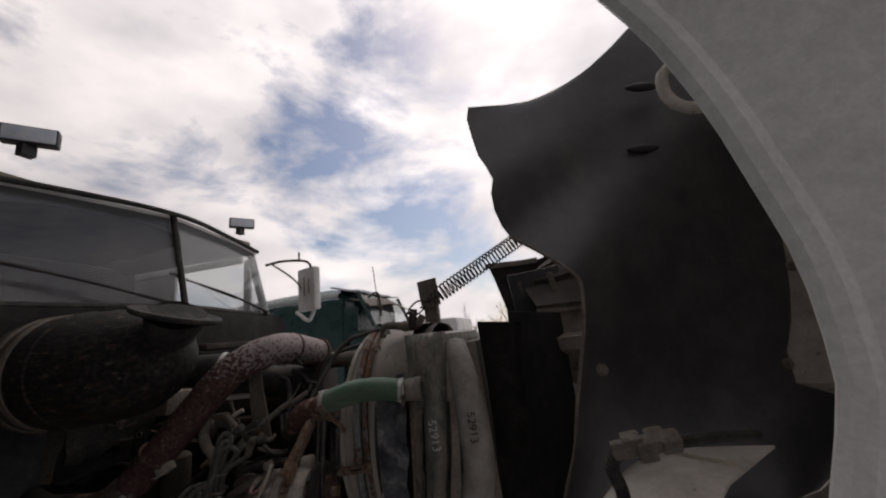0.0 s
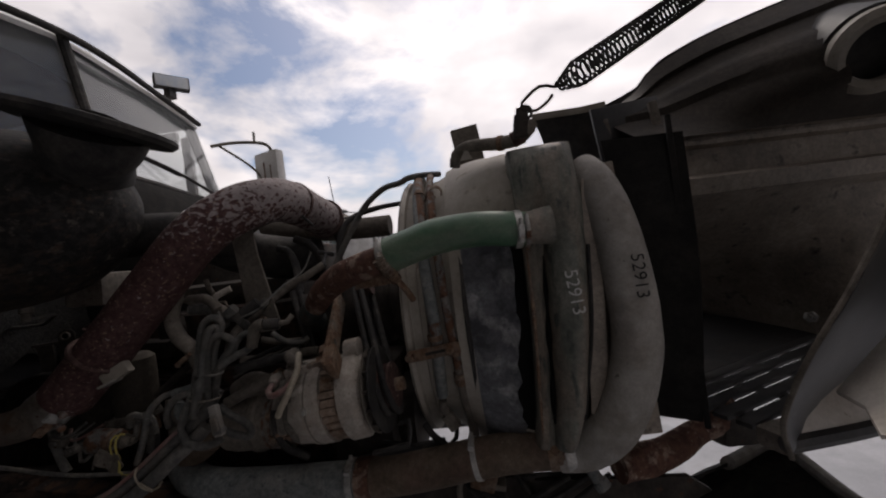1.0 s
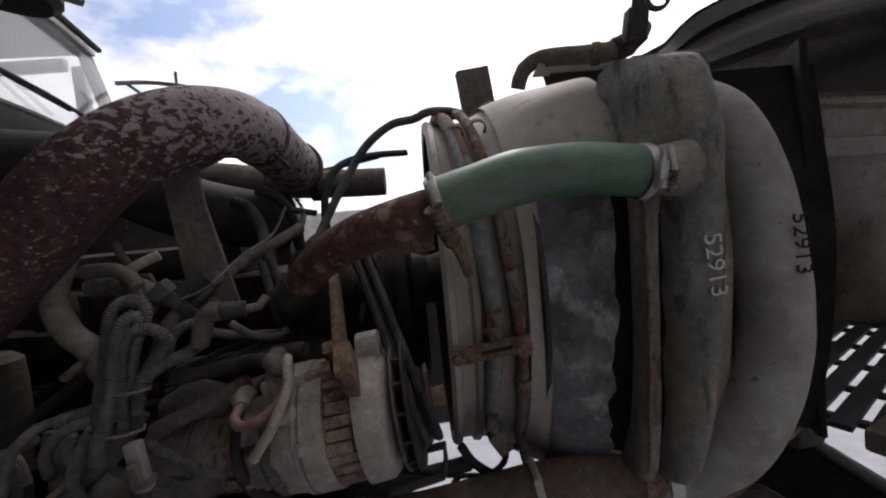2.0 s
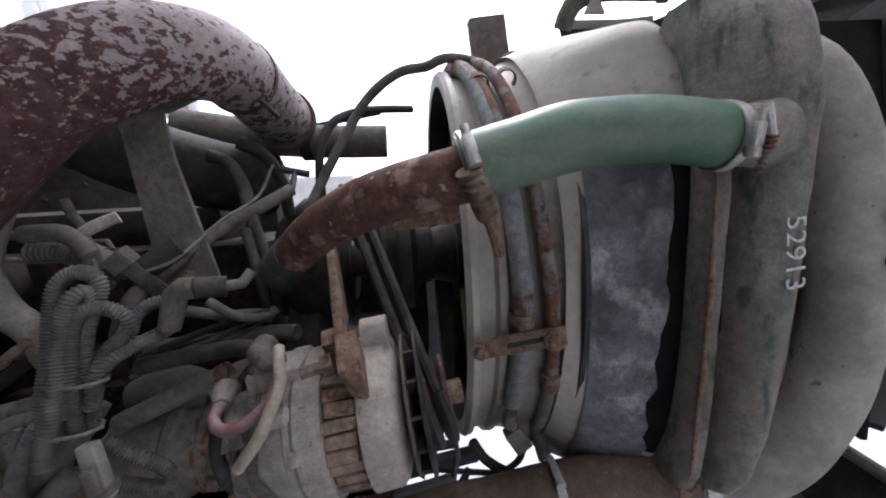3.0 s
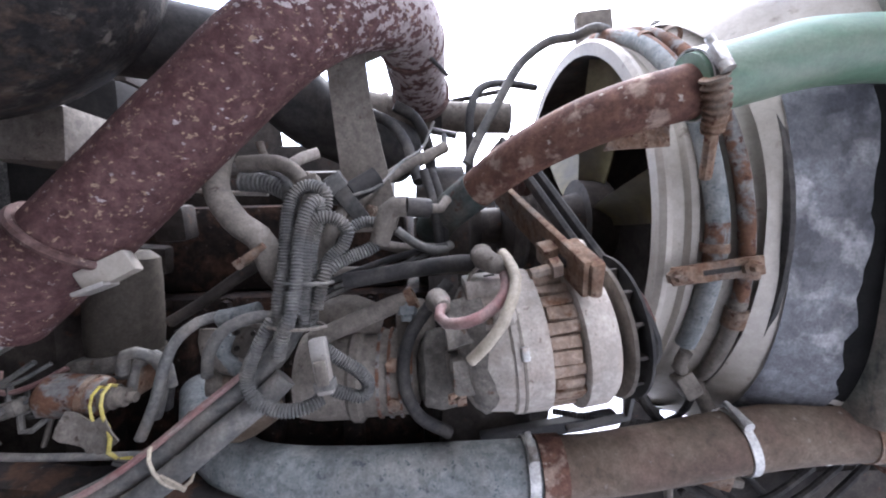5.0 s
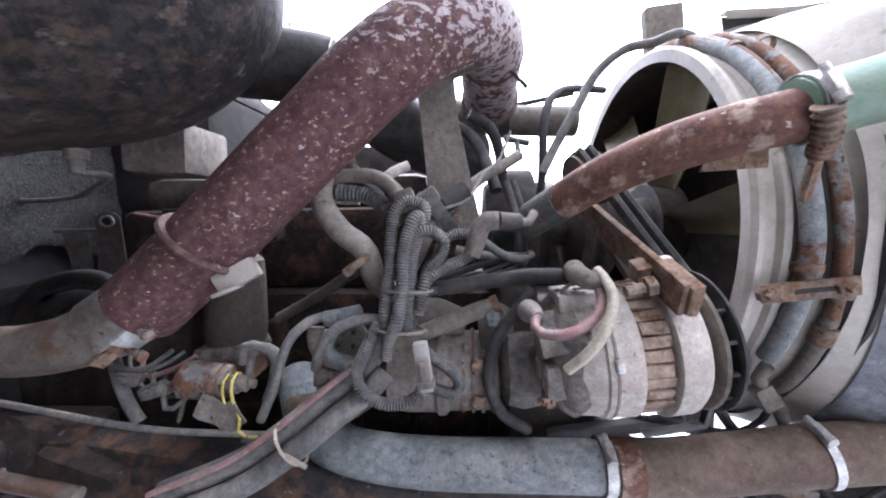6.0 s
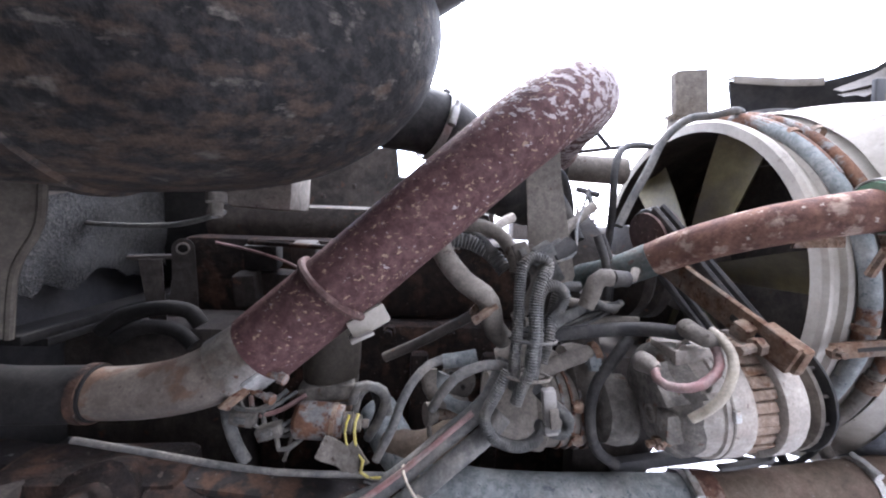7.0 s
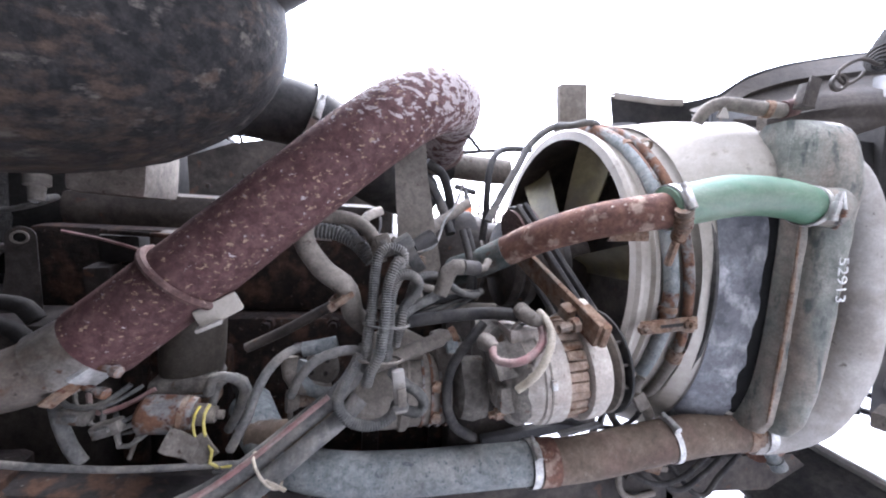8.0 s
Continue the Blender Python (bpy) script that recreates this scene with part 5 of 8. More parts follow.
# ---- the two big air pipes ----
def big_pipe():
    e = thing("intake_pipe", "big maroon rust-flaked air pipe bending over the engine", "pipe", at=(-0.45, -0.05, 1.4))
    line = [(-0.705, -0.10, 1.352), (-0.610, -0.10, 1.434), (-0.477, -0.10, 1.554), (-0.371, -0.097, 1.648), (-0.302, -0.062, 1.700), (-0.254, -0.002, 1.724), (-0.236, 0.068, 1.724), (-0.231, 0.155, 1.708), (-0.226, 0.235, 1.692)]
    tube("pipe", line, 0.051, M_RUST_PIPE, e, "maroon pipe, flaked over the bend, with sky sheen in its pale colour", seg=36, wobble=0.012)
    ring("weld_ring", (-0.236, 0.072, 1.7235), (0.06, 1, -0.12), 0.0505, 0.008, 0.003, M_RUST, e, "rusty weld ring", 36)
    ring("end_bead", (-0.2265, 0.225, 1.694), (0.06, 1, -0.2), 0.050, 0.014, 0.007, M_RUST, e, "rolled end bead", 36)
    tube("clamp_ring", [Vector((-0.610, -0.10, 1.434)) + (Vector((0.63, 0.09, 0.75)).cross(Vector((0, 1, 0))).normalized() * math.cos(q) + Vector((0, 1, 0)) * math.sin(q)) * 0.055 for q in [math.pi * (1.05 - k / 9 * 1.1) + math.pi for k in range(10)]], 0.0055, M_RUST, e, "rusty u-bolt", seg=8)
    box("clamp_foot", (0.052, 0.022, 0.026), aim((-0.565, -0.115, 1.395), (-0.52, -0.1, 1.42), (0, 1, 0)), M_SHROUD, e, "pale folded clamp foot", 0.004)
    box("clamp_lip", (0.03, 0.034, 0.005), aim((-0.572, -0.125, 1.378), (-0.53, -0.11, 1.395), (0, 1, 0)), M_TUBE, e, "bent lip of the clamp foot", 0.002)
    s = thing("exhaust_elbow", "dusty silver pipe with rust and clamp bolts", "pipe", at=(-0.8, -0.13, 1.3))
    tube("pipe", [(-0.700, -0.100, 1.358), (-0.745, -0.113, 1.328), (-0.79, -0.125, 1.311), (-0.84, -0.133, 1.304), (-0.905, -0.14, 1.304)], (0.043, 0.040, 0.035, 0.032, 0.030), M_SILVER, s, seg=28)
    tube("rubber_sleeve", [(-0.884, -0.138, 1.304), (-0.95, -0.142, 1.303), (-1.03, -0.14, 1.305), (-1.15, -0.12, 1.33)], 0.0335, M_BAFFLE, s, "black rubber sleeve", seg=24)
    ring("sleeve_clamp", (-0.892, -0.139, 1.304), (1, 0.06, 0.02), 0.0325, 0.010, 0.003, M_GRIME, s, "dark rusty clamp", 28)
    tube("steel_sleeve", [(-0.694, -0.098, 1.362), (-0.715, -0.106, 1.348), (-0.748, -0.114, 1.3265)], (0.0442, 0.0445, 0.0436), M_SLEEVE, s, "shiny dented steel sleeve", seg=28)
    under, along = Vector((0.34, -0.62, -0.70)).normalized(), Vector((0.68, 0.20, 0.54)).normalized()
    mid = Vector((-0.716, -0.106, 1.346)) + under * 0.0430
    strip = aim(mid - along * 0.022 - under * 0.0015, mid + along - under * 0.06, under.cross(along))
    box("seam_strip", (0.048, 0.018, 0.005), strip, M_RUST_TAN, s, "orange rusted seam strip", 0.002)
    v, f = box_data((0.030, 0.034, 0.009), aim(mid + along * 0.008, mid + along, under.cross(along)), 0.003)
    saddle = part("saddle", [p + Vector((1, 1, 1)) * 0.002 * noise.noise(p * 70) for p in v], f, M_STEEL, s, "bright bent saddle")
    for d, w in ((-0.016, -0.010), (0.014, 0.010)):
        q = mid + along * (0.006 + d) + under.cross(along) * w
        lathe("bolt", [(0, 0.0042), (0.024, 0.0042), (0.024, 0.0068), (0.033, 0.0068), (0.034, 0.004)], q, under + along * 0.9, M_RUST_LINE, saddle, "", 8)
    c = thing("coolant_outlet_pipe", "red-brown rust-flaked coolant pipe", "pipe", at=(-0.05, -0.12, 1.5))
    tube("pipe", [(0.060, -0.168, 1.562), (0.000, -0.155, 1.550), (-0.047, -0.135, 1.538), (-0.09, -0.105, 1.520), (-0.126, -0.072, 1.500), (-0.160, -0.035, 1.473)], (0.0265, 0.0265, 0.026, 0.0255, 0.0245), M_RUST_PALE, c, seg=24, wobble=0.03)
    tube("housing", [(-0.152, -0.045, 1.480), (-0.185, -0.01, 1.455), (-0.21, 0.06, 1.43)], (0.0255, 0.025, 0.028), M_TEALGREY, c, "dark teal-grey end", seg=20)
    plate("tab", [(-0.035, 0), (0.035, 0), (0.035, 0.028), (-0.02, 0.028)], 0.004, aim((0.005, -0.138, 1.51), (0.05, -0.138, 1.512), (0, 0, 1)), M_RUST_TAN, c, "rusty tab")
    h = thing("upper_coolant_hose", "faded green rubber upper hose", "hose", at=(0.17, -0.2, 1.55))
    tube("hose", [(0.040, -0.168, 1.561), (0.086, -0.173, 1.573), (0.132, -0.178, 1.584), (0.178, -0.181, 1.588), (0.220, -0.184, 1.587), (0.252, -0.185, 1.583), (0.285, -0.182, 1.578)], (0.0315, 0.0305, 0.031, 0.0298, 0.0288, 0.029), M_GREEN, h, seg=28, wobble=0.02)
    clamp("clamp", (0.046, -0.168, 1.563), (1, -0.05, 0.2), 0.0322, h, M_STEEL, 0.011, (0, -1, 0.45))
    clamp("clamp", (0.274, -0.183, 1.579), (1, 0.1, -0.05), 0.0298, h, M_STEEL, 0.011, (0, -1, -0.1))
    tube("screw_housing", [(0.287, -0.216, 1.600), (0.2875, -0.221, 1.572)], 0.0038, M_STEEL, h, "bright screw housing of the clamp", seg=8)
    tube("worm_screw", [(0.2875, -0.221, 1.574), (0.286, -0.219, 1.560), (0.283, -0.215, 1.545)], (0.0044, 0.0042, 0.0028), M_RUST_LINE, h, "worm screw hanging from the clamp", seg=10, ridge=0.0009, pitch=0.0042)


big_pipe()


def strap_plate():
    e = thing("pipe_bracket", "tapered dusty grey steel bracket under the big pipe", "bracket", at=(-0.25, -0.04, 1.47))
    m = aim((-0.322, -0.016, 1.69), (-0.27, -0.018, 1.692), (0, 0.02, -1))
    plate("strap", [(-0.027, 0), (0.025, 0), (0.03, 0.09), (0.056, 0.245), (0.05, 0.262), (-0.010, 0.262), (-0.016, 0.235)], 0.006, m, M_DUSTY, e, "tapered strap")
    plate("gusset", [(0.022, 0.0), (0.058, -0.01), (0.078, 0.005), (0.070, 0.022), (0.026, 0.035)], 0.005, m @ pose(0, 0, 0.010, 0, 6, 0), M_DUSTY, e, "bent side ear")
    lathe("bolt", [(0, 0.010), (0.008, 0.010), (0.009, 0.006), (0.014, 0.006)], m @ Vector((0.02, 0.235, -0.004)), m.to_3x3() @ Vector((0, 0, -1)), M_RUST_TAN, e, "rusty bolt", 6)
    return e


strap_plate()


# ---- air cleaner ----
def air_cleaner():
    e = thing("air_cleaner", "large mottled black air cleaner drum with flanged inlet", "air cleaner", at=(-0.75, -0.08, 1.55))
    prof = [(0.29 * (1 - math.cos(math.pi / 2 * k / 12)), 0.183 * math.sin(math.pi / 2 * k / 12)) for k in range(13)]
    prof += [(0.36, 0.185), (0.364, 0.19), (0.378, 0.19), (0.382, 0.185), (0.46, 0.185)]
    drum_axis = Vector((-1, -0.08, -0.01)).normalized()
    o = Vector((-0.483, -0.132, 1.735))
    v, f = lathe_data(prof, o, drum_axis, 64)
    v = [p + (p - Vector((-0.7, -0.08, 1.742))).normalized() * (0.004 * noise.noise(p * 9) + 0.002 * noise.noise(p * 30)) for p in v]
    part("drum", v, f, M_DRUM, e)
    for d in (0.452, 0.50):
        ring("band_clamp", o + drum_axis * d, drum_axis, 0.185, 0.016, 0.006, M_DUSTY, e, "grey band clamp", 48)
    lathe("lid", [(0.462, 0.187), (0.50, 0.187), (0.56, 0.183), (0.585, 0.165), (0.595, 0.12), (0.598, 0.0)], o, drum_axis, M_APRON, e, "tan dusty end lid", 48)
    neck_axis = Vector((0.31, 0.02, 0.95)).normalized()
    neck = tube("inlet_neck", [(-0.62, -0.09, 1.80), (-0.56, -0.12, 1.815), (-0.51, -0.165, 1.825), (-0.464, -0.195, 1.846), (-0.450, -0.203, 1.862)], (0.07, 0.072, 0.07, 0.072, 0.086), M_RUBBER, e, "rubber inlet elbow", seg=32)
    lathe("flange", [(-0.016, 0.07), (-0.012, 0.120), (-0.004, 0.127), (0.004, 0.126), (0.006, 0.115), (0.0, 0.095), (0.004, 0.085), (-0.002, 0.07), (-0.012, 0.06)], (-0.448, -0.204, 1.864), neck_axis, M_RUBBER, neck, "wide flat flange with rings", 48)
    lathe("fitting", [(0, 0.012), (0.012, 0.012), (0.014, 0.008), (0.03, 0.007)], (-0.752, -0.12, 1.552), (0.1, -0.2, -1), M_DUSTY, e, "small drain fitting", 12)
    tube("outlet", [(-0.62, -0.05, 1.685), (-0.54, -0.01, 1.683), (-0.485, 0.014, 1.678), (-0.44, 0.05, 1.655), (-0.40, 0.10, 1.622), (-0.34, 0.17, 1.598), (-0.27, 0.24, 1.58)], (0.05, 0.05, 0.055, 0.058, 0.06), M_RUBBER, e, "black outlet duct", seg=24)
    clamp("clamp", (-0.485, 0.014, 1.678), (0.85, 0.4, -0.28), 0.0555, e, M_STEEL, 0.012, (0, -1, 0.2))
    box("drain_box", (0.10, 0.12, 0.08), pose(-0.755, 0.05, 1.575, 0, 3, 4), M_DUSTY, e, "grey box under the drum", 0.012)


air_cleaner()


# ---- alternator with belt ----
def alternator():
    e = thing("alternator", "dusty pale cast aluminium alternator with rusty ribs", "alternator", at=(-0.09, -0.115, 1.2))
    o, ax = Vector((-0.185, -0.115, 1.290)), Vector((0.19, 0.0, 0.021)).normalized()
    up = Vector((0, 0, 1))
    rear = lathe("rear_housing", [(0.0, 0.03), (0.002, 0.052), (0.010, 0.066), (0.018, 0.072), (0.050, 0.076), (0.052, 0.079), (0.088, 0.080)], o, ax, M_ALU, e, "dusty rear housing", 40, up)
    lathe("front_housing", [(0.122, 0.078), (0.124, 0.083), (0.150, 0.082), (0.158, 0.076), (0.164, 0.06), (0.165, 0.02)], o, ax, M_ALU, e, "dusty front housing", 40, up)
    stator = lathe("stator", [(0.085, 0.069), (0.125, 0.069)], o, ax, M_RUST_TAN, e, "rusty laminated middle", 40, up)
    side = ax.cross(up).normalized()
    top = side.cross(ax)
    for k in range(32):
        a = 2 * math.pi * k / 32
        n = top * math.cos(a) + side * math.sin(a)
        c = o + ax * (0.105 + 0.002 * math.sin(k * 5.3)) + n * (0.0705 + 0.0012 * math.sin(k * 4.1))
        v, f = box_data((0.034 + 0.004 * math.sin(k * 2.3), 0.0130 + 0.0014 * math.sin(k * 1.7), 0.012), aim(c, c + ax + n * 0.05 * math.sin(k * 3.1) + ax.cross(n) * 0.06 * math.sin(k * 2.7), ax.cross(n)), 0.003)
        part("rib", [p + n * 0.0022 * noise.noise(p * 130) + ax * 0.002 * noise.noise(p * 90) for p in v], f, M_RIB, stator, "pale flaking rib")
    for k in (0, 2, 3):
        a = 2 * math.pi * (k + 0.6) / 4
        n = top * math.cos(a) + side * math.sin(a)
        c = o + ax * 0.03 + n * 0.076
        lathe("ear", [(0.006, 0.008), (0.008, 0.010), (0.026, 0.010), (0.03, 0.006)], c, ax, M_ALU, rear, "", 12)
        lathe("screw", [(0, 0.006), (0.006, 0.006)], c, ax, M_RUST_TAN, rear, "", 6)
    # dirty end plate whose ragged edge runs onto the housing
    v, f = lathe_data([(-0.003, 0.012), (-0.003, 0.046), (0.001, 0.054), (0.009, 0.0675), (0.017, 0.0735), (0.026, 0.0752)], o, ax, 56, up)
    ragged = []
    for p in v:
        d = (p - o).dot(ax)
        ragged.append(p + ax * (0.016 * noise.noise(p * 34) + 0.006 * noise.noise(p * 110) if d > 0.022 else 0.002 * noise.noise(p * 50)))
    end = part("end_plate", ragged, f[:-1], M_ENDPLATE, e, "dirty dark grey end plate with a ragged edge")
    # wedge-shaped terminal cover, capped lug, nuts and cast pad with a square hole
    def at(u, w, h):
        return o + ax * u + top * w + side * h
    wedge = [at(-0.004, 0.002, 0.020), at(-0.004, 0.060, 0.026), at(-0.002, 0.020, 0.062), at(0.030, 0.008, 0.022), at(0.032, 0.066, 0.030), at(0.034, 0.030, 0.071)]
    part("terminal_cover", [p - ax * (0.010 if k < 3 else 0) for k, p in enumerate(wedge)], [(0, 1, 2), (5, 4, 3), (0, 3, 4, 1), (1, 4, 5, 2), (2, 5, 3, 0)], M_ENDPLATE, end, "wedge-shaped terminal cover", smooth=False)
    lathe("capped_lug", [(0.0, 0.012), (0.016, 0.012), (0.0165, 0.0085), (0.012, 0.008), (0.0118, 0.001)], at(0.0, -0.004, 0.030), -ax, M_DUSTY, end, "hollow cast lug", 18)
    lathe("nut", [(0, 0.009), (0.010, 0.009), (0.011, 0.0055), (0.020, 0.005)], at(0.0, -0.046, 0.030), -ax, M_RUST_TAN, end, "rusty stud and nut", 6)
    lathe("stud", [(0, 0.006), (0.008, 0.006), (0.009, 0.003), (0.018, 0.003)], at(-0.002, -0.030, 0.050), -ax + side * 0.5, M_RUST_TAN, end, "small rusty stud", 8)
    v, f = box_data((0.034, 0.030, 0.040), aim(at(0.004, -0.012, 0.046), at(0.1, -0.02, 0.046), side), 0.009)
    part("cast_block", [p + Vector((1, 1, 1)) * 0.0025 * noise.noise(p * 70) for p in v], f, M_ENDPLATE, end, "rough cast block")
    ring("wire_strap", o + ax * 0.060, ax, 0.0775, 0.003, 0.0025, M_DUSTY, rear, "thin wire strap", 40)
    box("strap_clip", (0.008, 0.006, 0.014), aim(at(0.061, 0.012, 0.081), at(0.1, 0.014, 0.081), side), M_STEEL, rear, "bright strap clip", 0.002)
    pad = box("flat_pad", (0.055, 0.056, 0.022), aim(at(0.042, 0.070, 0.012), at(0.2, 0.070, 0.012), side), M_ALU, rear, "flat cast pad", 0.004)
    box("pad_hole", (0.012, 0.009, 0.002), aim(at(0.044, 0.0808, 0.018), at(0.2, 0.0808, 0.018), side), M_BAFFLE, pad, "dark square hole", 0.0005)
    tube("wire_tie", [at(0.016, 0.064, 0.030), at(0.020, 0.084, 0.034), at(0.032, 0.096, 0.042), at(0.040, 0.104, 0.046)], 0.0026, M_DUSTY, rear, "twisted dusty tie", seg=8, wobble=0.3)
    # mounting lug on top
    c = o + ax * 0.145 + top * 0.085
    lathe("lug", [(-0.014, 0.02), (0.014, 0.02)], c, ax, M_ALU, e, "cast lug", 20)
    # cooling fan and pulley
    fan_disc = lathe("cooling_fan", [(0.168, 0.03), (0.170, 0.078), (0.173, 0.080), (0.174, 0.03)], o, ax, M_DUSTY, e, "thin steel fan disc", 36, up)
    for k in range(14):
        a = 2 * math.pi * k / 14
        n = top * math.cos(a) + side * math.sin(a)
        c = o + ax * 0.178 + n * 0.060
        box("vane", (0.012, 0.004, 0.034), aim(c, c + ax, ax.cross(n) + n * 0.3), M_DARK, fan_disc, "", 0.001)
    lathe("fan_rim", [(0.184, 0.074), (0.185, 0.082), (0.188, 0.082), (0.189, 0.074)], o, ax, M_RUBBER, fan_disc, "", 36, up)
    lathe("pulley", [(0.185, 0.02), (0.186, 0.044), (0.191, 0.044), (0.195, 0.036), (0.200, 0.044), (0.204, 0.036), (0.209, 0.044), (0.213, 0.044), (0.214, 0.02)], o, ax, M_RUST, e, "rusty grooved pulley", 32, up)
    lathe("pulley_nut", [(0.213, 0.014), (0.231, 0.014), (0.232, 0.008)], o, ax, M_RUST_TAN, e, "rusty nut", 6)
    # wires on the rear
    tube("red_cable", [(-0.200, -0.147, 1.353), (-0.208, -0.162, 1.342), (-0.201, -0.174, 1.335), (-0.181, -0.188, 1.339), (-0.160, -0.188, 1.348), (-0.144, -0.184, 1.362), (-0.139, -0.174, 1.377), (-0.142, -0.160, 1.395)], 0.0058, M_RED, e, "faded red cable", seg=10)
    tube("white_cable", [(-0.178, -0.190, 1.302), (-0.164, -0.200, 1.320), (-0.150, -0.202, 1.338), (-0.139, -0.198, 1.360), (-0.132, -0.188, 1.378), (-0.135, -0.176, 1.393), (-0.140, -0.160, 1.402)], 0.0058, M_CREAM, e, "yellowed white cable", seg=10)
    tube("cable_boot", [(-0.209, -0.130, 1.349), (-0.206, -0.145, 1.350), (-0.203, -0.156, 1.347)], (0.014, 0.0125, 0.008), M_DUSTY, e, "dusty rubber boot", seg=12)
    e.scale = (0.96, 0.97, 0.98)
    e.location += Vector((-0.004, 0.0, 0.008))
    return e


alternator()


def belt_drive():
    e = thing("drive_belt", "worn black ribbed drive belt between pulleys", "belt", at=(0.015, 0.0, 1.3))
    a, b = Vector((0.000, -0.115, 1.310)), Vector((-0.085, 0.055, 1.515))
    d = (b - a).normalized()
    ax = Vector((1, 0, 0.1))
    ax = (ax - d * ax.dot(d)).normalized()
    n = ax.cross(d).normalized()
    for off in (-0.008, 0.008):
        loop = []
        for k in range(9):
            q = math.pi * k / 8
            loop.append(a + ax * off + n * 0.042 * math.cos(q) - d * 0.042 * math.sin(q))
        for k in range(9):
            q = math.pi * k / 8
            loop.append(b + ax * off - n * 0.042 * math.cos(q) + d * 0.042 * math.sin(q))
        loop.append(loop[0])
        tube("belt", loop, 0.0088, M_RUBBER, e, "", seg=8, step=0.015, flat=0.72)
    lathe("idler_pulley", [(-0.02, 0.02), (-0.019, 0.044), (-0.012, 0.044), (-0.007, 0.036), (0, 0.042), (0.007, 0.036), (0.012, 0.044), (0.019, 0.044), (0.02, 0.02)], b, ax, M_RUST, e, "dark grooved pulley", 32)
    p = thing("crank_pulley", "dark iron fan drive pulley", "pulley", at=(-0.02, 0.2, 1.35))
    lathe("pulley", [(-0.05, 0.05), (-0.04, 0.10), (-0.02, 0.10), (-0.01, 0.09), (0.0, 0.10), (0.02, 0.10), (0.03, 0.06), (0.06, 0.05)], (-0.03, 0.2, 1.43), (1, 0, 0), M_DARK, p, "", 36)
    lathe("shaft", [(0, 0.035), (0.1, 0.035)], (-0.16, 0.2, 1.43), (1, 0, 0), M_DARK, p, "", 20)
    c = Vector(((-0.035, 0.040, 1.105)))
    box("guard_bar", (0.22, 0.02, 0.02), Matrix.Translation(c) @ pose(0, 0, 0, 0, -8, 0), M_BLACK, p, "black guard bar", 0.003)
    # slotted tension arm
    s = thing("tension_arm", "rusty slotted steel belt tension arm", "bracket", at=(-0.1, -0.1, 1.4))
    p0, p1 = Vector((-0.072, -0.198, 1.382)), Vector((-0.118, 0.01, 1.485))
    m = aim(p0, p1, (1, 0.1, 0.2))
    length = (p1 - p0).length
    v, f = join(box_data((length, 0.009, 0.042), m @ pose(length / 2, 0.0, 0), 0.003), box_data((0.05, 0.014, 0.038), m @ pose(0.02, 0.008, 0), 0.004), box_data((0.022, 0.024, 0.022), m @ pose(0.055, -0.008, 0), 0.004))
    part("arm", [q + Vector((1, 1, 1)) * 0.0022 * noise.noise(q * 60) for q in v], f, M_RUST_TAN, s)
    box("slot", (0.05, 0.0115, 0.010), m @ pose(0.055, 0, 0), M_DARK, s, "dark slot", 0.002)
    lathe("bolt", [(0, 0.011), (0.01, 0.011), (0.011, 0.006), (0.03, 0.006)], m @ Vector((0.03, -0.012, 0)), m.to_3x3() @ Vector((0, -1, 0)), M_RUST_TAN, s, "rusty bolt", 6)
    g = thing("belt_guard", "black bent steel loop below the alternator", "bracket", at=(0.02, -0.08, 1.15))
    loop = [(-0.051, -0.090, 1.179), (-0.028, -0.090, 1.182), (0.023, -0.090, 1.192), (0.029, -0.090, 1.219), (0.028, -0.090, 1.237), (0.006, -0.080, 1.228)]
    for a, b in zip(loop, loop[1:]):
        box("strap", ((Vector(b) - Vector(a)).length + 0.004, 0.012, 0.006), aim(Vector(a).lerp(Vector(b), 0.5), b, (0, 1, 0)), M_BLACK, g, "", 0.002)


belt_drive()


